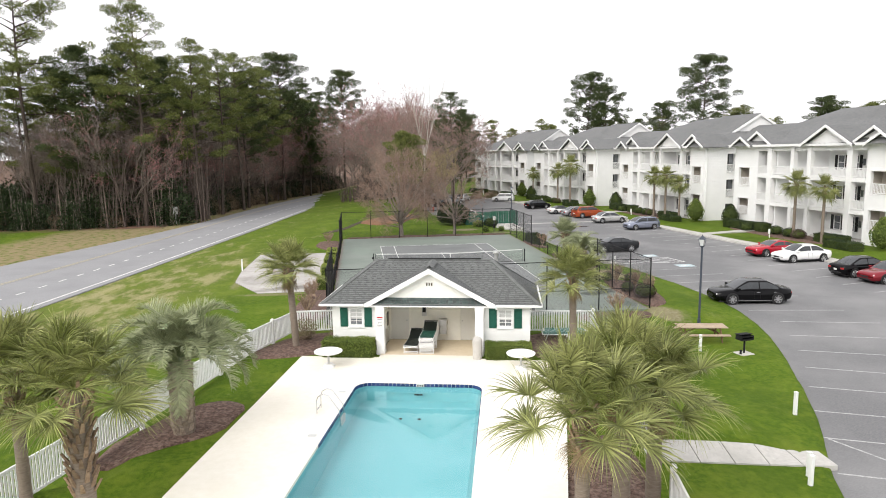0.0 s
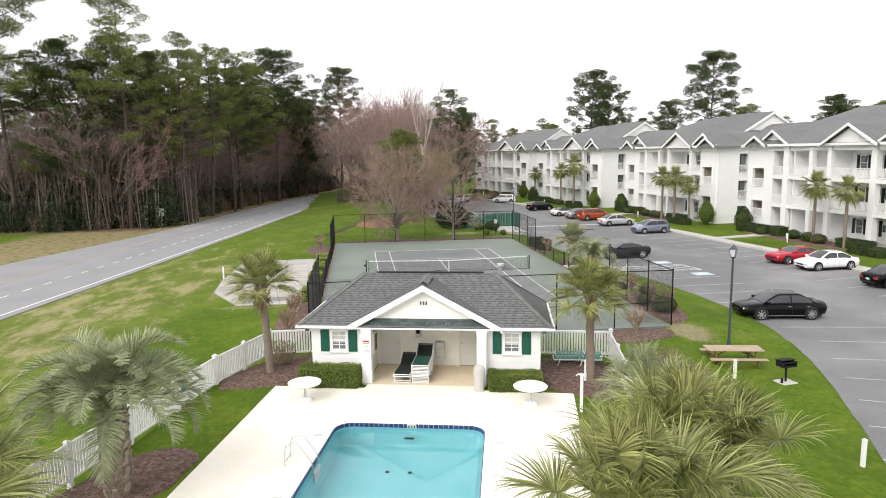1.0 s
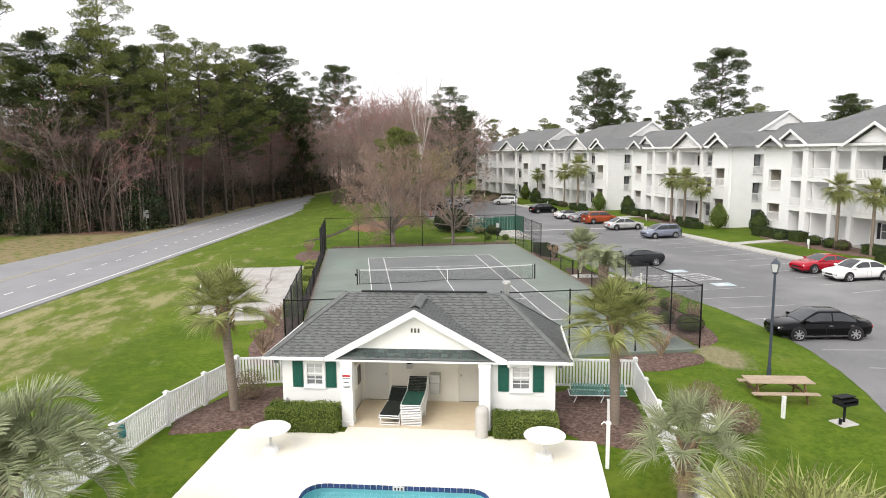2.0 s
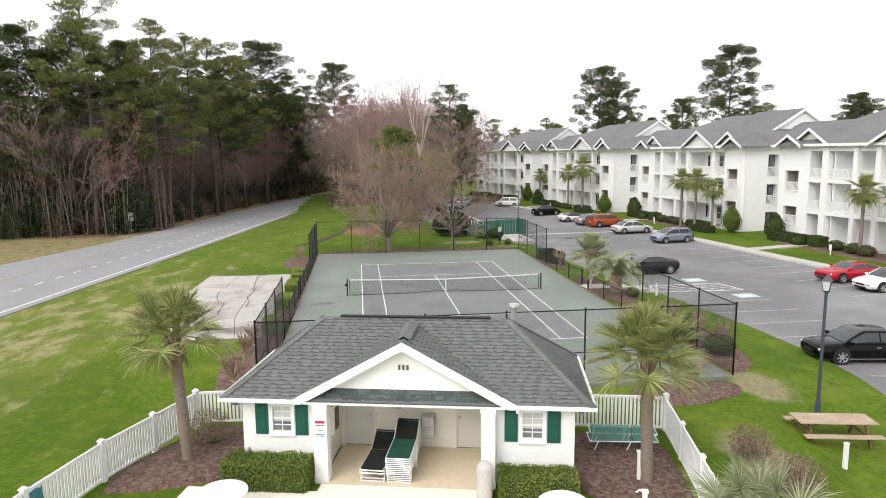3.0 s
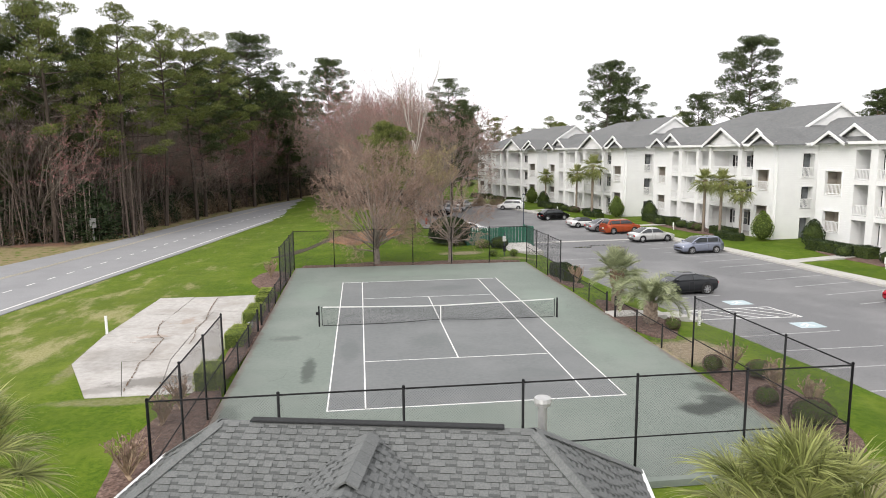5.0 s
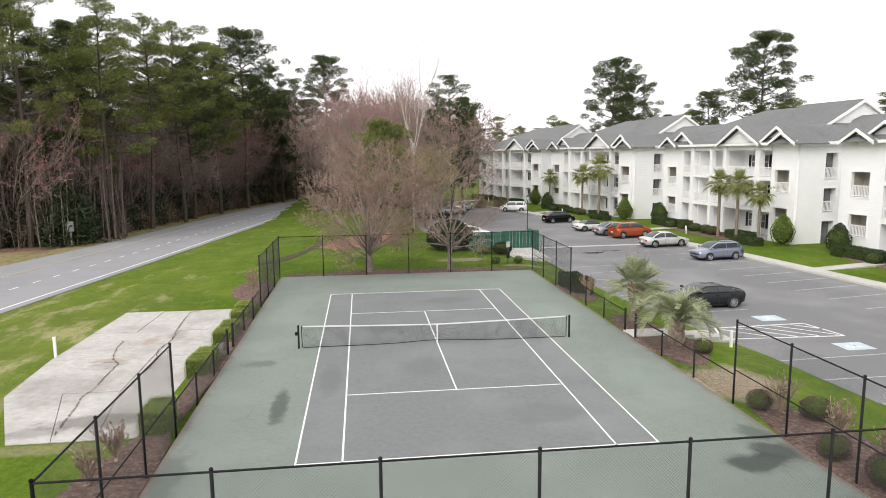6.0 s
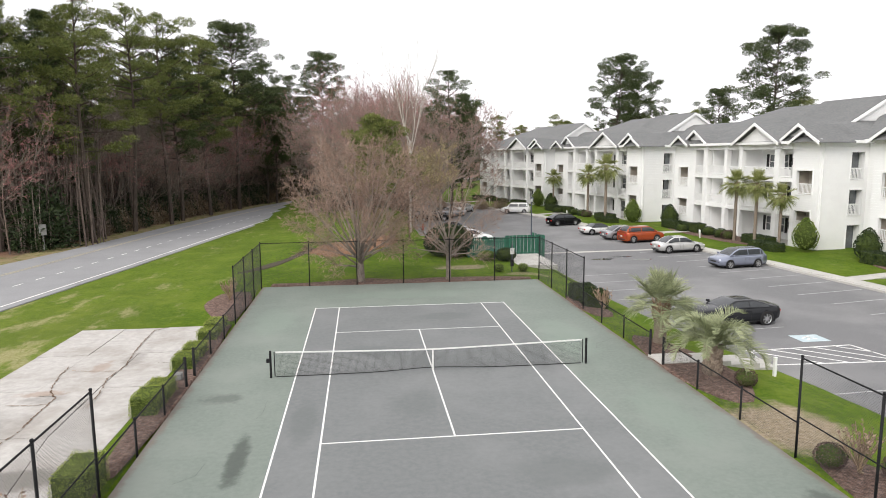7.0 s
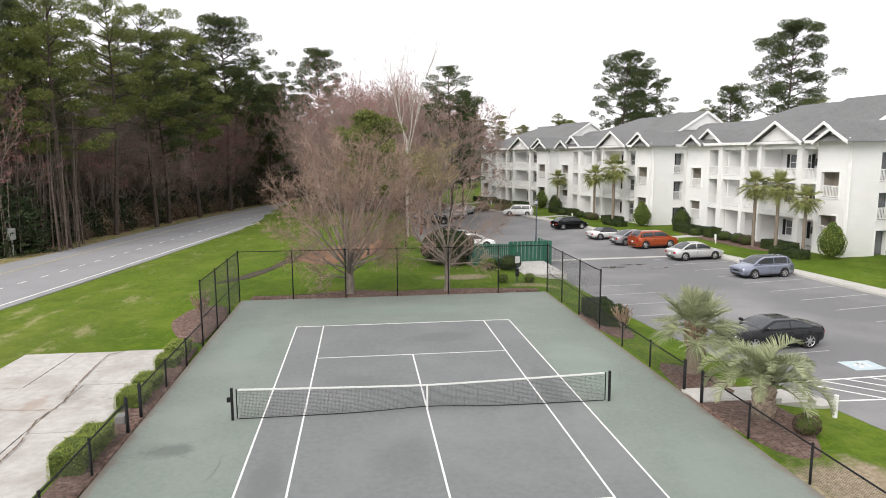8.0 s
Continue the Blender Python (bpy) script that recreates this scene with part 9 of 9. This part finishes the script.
POLES = [saplings(731, "thicket of bare grey-brown saplings in the wood"), saplings(741, "tall thicket of thin bare saplings in the wood", 26, 13.0), saplings(751, "low twiggy thicket of bare brush", 46, 4.5)]
BRUSH = [thicket(701, 3.2, 2.4, 4.2, DARK_LEAF, 2600, 0.34, "dark evergreen thicket at the wood's edge"), thicket(711, 3.0, 2.2, 2.6, BROWN_LEAF, 2400, 0.26, "brown winter brush at the wood's edge"),
         thicket(721, 2.6, 2.2, 6.0, DARK_LEAF, 2800, 0.36, "tall dark evergreen thicket under the pines")]
for i in range(64):
    y = 39.5 + 92 * i / 64
    off = 14.6 + (0.3 if i % 2 else 2.8) + rng.uniform(0, 1.6)
    x = curve_x(ROAD_RIGHT, y) - off - (7 * (46 - y) / 6 if y < 46 else 0)
    k = (0, 1, 2, 1, 1, 1)[i % 6]
    plant(BRUSH[k], x, y, rng.uniform(0.8, 1.25), 1.0, rng.uniform(0, 360), 1.0)
for i in range(9):
    plant(BRUSH[(0, 2, 1)[i % 3]], -42 - 2.9 * i, 40.5 + rng.uniform(-1, 1.5), rng.uniform(0.8, 1.3), 1.0, rng.uniform(0, 360), 1.0)
for i in range(13):
    y = 44 + 80 * i / 13
    plant(BRUSH[(0, 2)[i % 2]], curve_x(ROAD_RIGHT, y) - 19 - rng.uniform(0, 4), y, rng.uniform(0.9, 1.3), 1.0, rng.uniform(0, 360), 1.1)
for i in range(60):
    y = 41 + 95 * i / 60
    plant(POLES[(0, 1, 2, 1)[i % 4]], curve_x(ROAD_RIGHT, y) - 16.0 - (0, 3.5, 8)[i % 3] - rng.uniform(0, 2.5), y, rng.uniform(0.85, 1.25), 1.0, rng.uniform(0, 360), 1.15)
for i in range(72):
    y = 46 + 84 * i / 72
    plant(BRUSH[(1, 1, 0)[i % 3]], curve_x(ROAD_RIGHT, y) - 14.4 - rng.uniform(0, 0.9), y, rng.uniform(0.6, 1.15), 1.0, rng.uniform(0, 360), 0.8)
for i in range(44):
    y = 42 + 100 * i / 44
    if y < 80 and i % 3:
        continue
    plant(BRUSH[(2, 1, 0)[i % 3]], curve_x(ROAD_RIGHT, y) - 24 - (0, 8)[i % 2] - rng.uniform(0, 4), y, rng.uniform(0.6, 1.0), 1.0, rng.uniform(0, 360), 1.3)
for i in range(26):
    plant((BRUSH[2], POLES[1], BRUSH[0])[i % 3], -66 + 1.35 * i + rng.uniform(-1, 1), 43 + (i % 4) * 4 + rng.uniform(-1, 1.5), rng.uniform(0.9, 1.4), 1.0, rng.uniform(0, 360), 1.2)
# brush right of the road, at the foot of the red maples
for i in range(30):
    y = 74 + 44 * (i / 30)
    plant((POLES[2], POLES[2], POLES[0])[i % 3], curve_x(ROAD_RIGHT, y) + 5.5 + (0, 4, 8, 12)[i % 4] * max(0.25, 1 - (y - 74) / 60) + rng.uniform(0, 2), y, rng.uniform(0.7, 1.1), 1.0, rng.uniform(0, 360), 1.2)
for i, (x, y) in enumerate(((14.0, 82), (17.5, 85), (10.5, 88), (20.5, 84), (7.0, 91))):
    plant(BRUSH[1], x, y, 0.6, 1.0, 60 * i)


# ---------------------------------------------------------------- planting before the apartments
def at_block(k, p, q):
    x, y, yaw = BLOCKS[k]
    v = pose(x, y, 0, 0, 0, yaw) @ Vector((p, q, 0))
    return v.x, v.y


apt_palm = sabal(*at_block(1, -3.0, 7.6), LOT_Z - 0.05, 6.2, 34, 0.92, 31, "tall sabal palm before the apartment balconies", "apartment palms", r=0.16, boots=10, fans=FAN_LOW)
for k, p, q, h in ((1, -3.2, 4.2, 6.3), (1, -3.0, 1.0, 5.3), (0, -2.8, 9.6, 6.2), (0, -3.0, 5.3, 5.9), (2, -2.8, 8.6, 6.4), (2, -3.0, 3.6, 7.6), (3, -3.0, -7.5, 5.6)):
    x, y = at_block(k, p, q)
    m = pose(x, y, LOT_Z - 0.05, 0, 0, 60 * q)
    ob = copy_thing(apt_palm, m)
    ob.matrix_basis = m @ Matrix.Diagonal((h / 6.2, h / 6.2, h / 6.2, 1))
GZ = LOT_Z - 0.02
for k in range(4):
    for q, p, rx, rz in ((-0.6, -1.5, 1.1, 1.6), (22.6, -1.4, 1.05, 1.4)):
        if k == 3 and q > 10:
            continue
        x, y = at_block(k, p, q)
        ball(pose(x, y, GZ), rx, rx, rz, "clipped conical evergreen before the apartments", HEDGE_LEAF if q < 10 else DARK_LEAF, 0.16, 0.9, 1500, "conical_shrub", "apartment shrubs")
    for p, q, ly, lz in ((-2.4, 19.2, 5.0, 1.0), (-2.2, 15.4, 1.6, 1.1), (-2.4, 4.6, 3.6, 0.95), (-4.2, 1.2, 3.6, 0.8)):
        x, y = at_block(k, p, q)
        hedge(pose(x, y, GZ, 0, 0, BLOCKS[k][2]), 1.3, ly, lz, "dark clipped hedge before the apartments", DARK_LEAF, int(ly * 520), 0.15, "apartment hedges")
    for p, q in ((-2.6, 10.4), (-2.8, 8.8), (-2.6, 12.6), (-3.4, 16.6)):
        x, y = at_block(k, p, q)
        ball(pose(x, y, GZ), 0.75, 0.75, 0.52, "rounded clipped shrub in the apartment bed", MAROON_LEAF if q < 10 else DARK_LEAF, 0.14, 0, 620, "shrub", "apartment shrubs")
    pts = [at_block(k, p, q) for p, q in ((-0.3, 3.6), (-4.6, 4.2), (-4.4, 14.0), (-3.6, 20.5), (-0.3, 22.5))]
    bed("mulch_bed", pts, MULCH, "brown mulch bed before the apartments", "mulch bed", LOT_Z + 0.02, 0.03)
    # path from the footway to the stair
    a, b = Vector(at_block(k, -0.3, 17.0)), Vector(at_block(k, -12.0, 15.4))
    xk = curve_x(FAR_KERB, b.y) + 1.2
    b.x = max(b.x, xk)
    tagged(mesh_ob("footpath", poly(quad_line(a[:], b[:], 1.3), LOT_Z - 0.4, LOT_Z + 0.14), CONCRETE), "pale concrete path to the apartment stair", "footpath", kind="structure")
    x, y = at_block(k, -5.0, 10.6)
    t = thing("lawn_sign", pose(x, y, GZ, 0, 0, BLOCKS[k][2] - 90), "small white sign plate on a post in the lawn", "sign", "lawn signs")
    part("post", boxes((-0.04, 0.04, -0.04, 0.04, -0.2, 0.9)), WHITE_PAINT, t)
    part("plate", boxes((-0.16, 0.16, -0.06, -0.04, 0.45, 1.0), bevel=0.01), WHITE_PAINT, t)


# ---------------------------------------------------------------- roof shingles and wall boards of the clubhouse
def tab_mesh(w, depth, lift):
    """One shingle tab: x along the course, y up the slope, thick at its lower edge."""
    q = 0.055
    zq = lift + (0.004 - lift) * q / depth
    v = [(-w / 2, 0, lift), (w / 2, 0, lift), (w / 2, q, zq), (-w / 2, q, zq), (w / 2, depth, 0.004), (-w / 2, depth, 0.004), (-w / 2, 0, 0), (w / 2, 0, 0)]
    me = bpy.data.meshes.new("shingle")
    me.from_pydata(v, [], [(0, 1, 2, 3), (3, 2, 4, 5), (6, 7, 1, 0)])
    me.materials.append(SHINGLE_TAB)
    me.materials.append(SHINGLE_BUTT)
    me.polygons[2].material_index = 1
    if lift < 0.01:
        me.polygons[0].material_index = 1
    return me


SHINGLE_TAB = material("shingle_tab", (0.120, 0.125, 0.123), (0.168, 0.173, 0.170), scale=30, rough=0.95, bump=0.5, random_tone=0.09, spec=0.15)
# dark tone of the printed band, also painted on butt edges as their shadow
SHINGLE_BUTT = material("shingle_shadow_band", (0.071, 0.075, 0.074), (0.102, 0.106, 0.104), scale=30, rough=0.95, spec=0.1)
TABS = [[tab_mesh(w, 0.138, h) for w in ws] for h, ws in ((0.007, (0.09, 0.13, 0.18)), (0.021, (0.15, 0.2, 0.27)))]


PENT_SHINGLE = material("green_grey_shingles", (0.06, 0.082, 0.078), (0.105, 0.128, 0.122), scale=30, rough=0.95, bump=0.5, island_tone=0.3, spec=0.15)


def shingle_plane(parent, origin, along, up, left, right, height, seed, keep=None, singles=0, tone=None):
    """Courses of tabs on a sloping plane; left(s) and right(s) bound each course at height s up the slope."""
    rng = random.Random(seed)
    along, up = Vector(along).normalized(), Vector(up).normalized()
    nrm = along.cross(up)
    base = Matrix((along, up, nrm)).transposed().to_4x4()
    verts, faces, dark, made = [], [], [], 0
    step = 0.125
    for k in range(int(height / step)):
        s = k * step
        a, b = max(left(s), left(s + step)), min(right(s), right(s + step))
        lo_a, lo_b = left(s), right(s)
        u = a - rng.uniform(0.0, 0.3)
        low = rng.random() < 0.5
        while u < b:
            low = not low
            me = rng.choice(TABS[0 if low else 1])
            w = me.vertices[1].co.x * 2
            x0, x1 = max(u + 0.004, lo_a), min(u + w, lo_b)
            whole = u > a and u + w < b
            u += w + 0.004
            if x1 - x0 < 0.03:
                continue
            c = Vector(origin) + along * (x0 + x1) / 2 + up * s
            if keep and not keep(c + up * 0.08):
                continue
            if whole and made < singles:
                ob = new("shingle", me)
                ob.parent = parent
                ob.matrix_local = Matrix.Translation(Vector(origin) + along * (u - w / 2 - 0.002) + up * s + nrm * 0.003) @ base
                made += 1
                continue
            h = 0.007 if low else 0.021
            t0, t1 = max(x0, left(s + step)), min(x1, right(s + step))
            if t1 < t0:
                t0 = t1 = (t0 + t1) / 2
            i, q, hq = len(verts), 0.055, h * 0.6 + 0.0016
            m0, m1 = x0 + (t0 - x0) * 0.4, x1 + (t1 - x1) * 0.4
            for uu, ss, hh in ((x0, s, h), (x1, s, h), (m1, s + q, hq), (m0, s + q, hq), (t1, s + 0.138, 0.004), (t0, s + 0.138, 0.004), (x0, s, 0.0), (x1, s, 0.0)):
                verts.append((Vector(origin) + along * uu + up * ss + nrm * (hh + 0.003))[:])
            if low:
                dark.append(len(faces))
            dark.append(len(faces) + 2)
            faces += [(i, i + 1, i + 2, i + 3), (i + 3, i + 2, i + 4, i + 5), (i + 6, i + 7, i + 1, i)]
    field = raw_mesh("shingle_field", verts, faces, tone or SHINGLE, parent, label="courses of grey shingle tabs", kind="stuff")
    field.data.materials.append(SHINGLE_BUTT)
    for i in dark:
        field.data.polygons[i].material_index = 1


rise = ROOF_R - ROOF_E
g_slope = (G_APEX - G_FOOT) / G_HALF
side_run, front_run, back_run = EAVE_H - RIDGE_H, RIDGE_V - EAVE_F, EAVE_B - RIDGE_V
front_len, side_len, back_len = math.hypot(front_run, rise), math.hypot(side_run, rise), math.hypot(back_run, rise)


def clear_of_gable(p):
    return abs(p.x) > (G_APEX - p.z) / g_slope - 0.05


shingle_plane(club_roof, (0, EAVE_F, ROOF_E), (1, 0, 0), (0, front_run, rise), lambda s: -EAVE_H + side_run * s / front_len, lambda s: EAVE_H - side_run * s / front_len, front_len, 21, clear_of_gable, 230)
shingle_plane(club_roof, (EAVE_H, RIDGE_V, ROOF_E), (0, 1, 0), (-side_run, 0, rise), lambda s: -front_run * (1 - s / side_len), lambda s: back_run * (1 - s / side_len), side_len, 22, None, 40)
shingle_plane(club_roof, (-EAVE_H, RIDGE_V, ROOF_E), (0, -1, 0), (side_run, 0, rise), lambda s: -back_run * (1 - s / side_len), lambda s: front_run * (1 - s / side_len), side_len, 23)
shingle_plane(club_roof, (0, EAVE_B, ROOF_E), (-1, 0, 0), (0, -back_run, rise), lambda s: -EAVE_H + side_run * s / back_len, lambda s: EAVE_H - side_run * s / back_len, back_len, 24)
g_len = math.hypot(G_HALF, G_APEX - G_FOOT)
back_low, back_top = EAVE_F + 0.02, EAVE_F + (G_APEX - ROOF_E) / SLOPE
for s in (-1, 1):
    if s > 0:
        shingle_plane(club_gable, (G_HALF, 0, G_FOOT), (0, 1, 0), (-G_HALF, 0, G_APEX - G_FOOT), lambda q: G_FRONT, lambda q: back_low + (back_top - back_low) * q / g_len, g_len, 25, None, 120)
    else:
        shingle_plane(club_gable, (-G_HALF, 0, G_FOOT), (0, -1, 0), (G_HALF, 0, G_APEX - G_FOOT), lambda q: -(back_low + (back_top - back_low) * q / g_len), lambda q: -G_FRONT, g_len, 26, None, 120)
p_len = math.hypot(0.245, 0.33)
shingle_plane(club_pent, (0, -0.2, 2.47), (1, 0, 0), (0, 0.245, 0.33), lambda q: -2.66 + 0.41 * q / p_len, lambda q: 2.66 - 0.41 * q / p_len, p_len, 27, None, 0, PENT_SHINGLE)

# hip caps: short overlapping folded pieces
cap_bm = boxes((-0.13, 0.13, 0.0, 0.30, 0.0, 0.018))
for v in cap_bm.verts:
    v.co.z -= abs(v.co.x) * 0.42 - 0.035 + v.co.y * 0.03
bmesh.ops.subdivide_edges(cap_bm, edges=[e for e in cap_bm.edges if abs(e.verts[0].co.x - e.verts[1].co.x) > 0.1], cuts=1)
for v in cap_bm.verts:
    if abs(v.co.x) < 0.01:
        v.co.z += 0.055
cap_me = bpy.data.meshes.new("hip_cap")
cap_bm.to_mesh(cap_me)
cap_bm.free()
cap_me.materials.append(SHINGLE_TAB)
for s in (-1, 1):
    for yb in (EAVE_F, EAVE_B):
        a, b = Vector((s * EAVE_H, yb, ROOF_E)), Vector((s * RIDGE_H, RIDGE_V, ROOF_R))
        d = (b - a).normalized()
        side = d.cross(Vector((0, 0, 1))).normalized()
        up = side.cross(d)
        n = int((b - a).length / 0.21)
        for k in range(n):
            ob = new("hip_cap", cap_me)
            ob.parent = club_roof
            ob.matrix_local = Matrix.Translation(a + d * (0.21 * k)) @ Matrix((side, d, up)).transposed().to_4x4()

# lap boards on the front walls
for wall in [o for o in house.children if o.name.startswith("front_wall")]:
    xs = [v.co.x for v in wall.data.vertices]
    lo, hi = min(xs), max(xs)
    c = 3.42 if lo > 0 else -3.42
    z = 0.2
    while z < 2.4:
        top = min(z + 0.15, 2.43)
        spans = [(lo, hi)] if top < 1.36 or z > 2.26 else [(lo, c - 0.37), (c + 0.37, hi)]
        for x0, x1 in spans:
            me = bpy.data.meshes.new("board")
            me.from_pydata([(x0, 0.134, z), (x1, 0.134, z), (x1, 0.146, top), (x0, 0.146, top), (x0, 0.15, z), (x1, 0.15, z)], [], [(0, 1, 2, 3), (4, 5, 1, 0)])
            me.materials.append(SIDING_BOARD)
            ob = new("board", me)
            ob.parent = wall
        z += 0.15
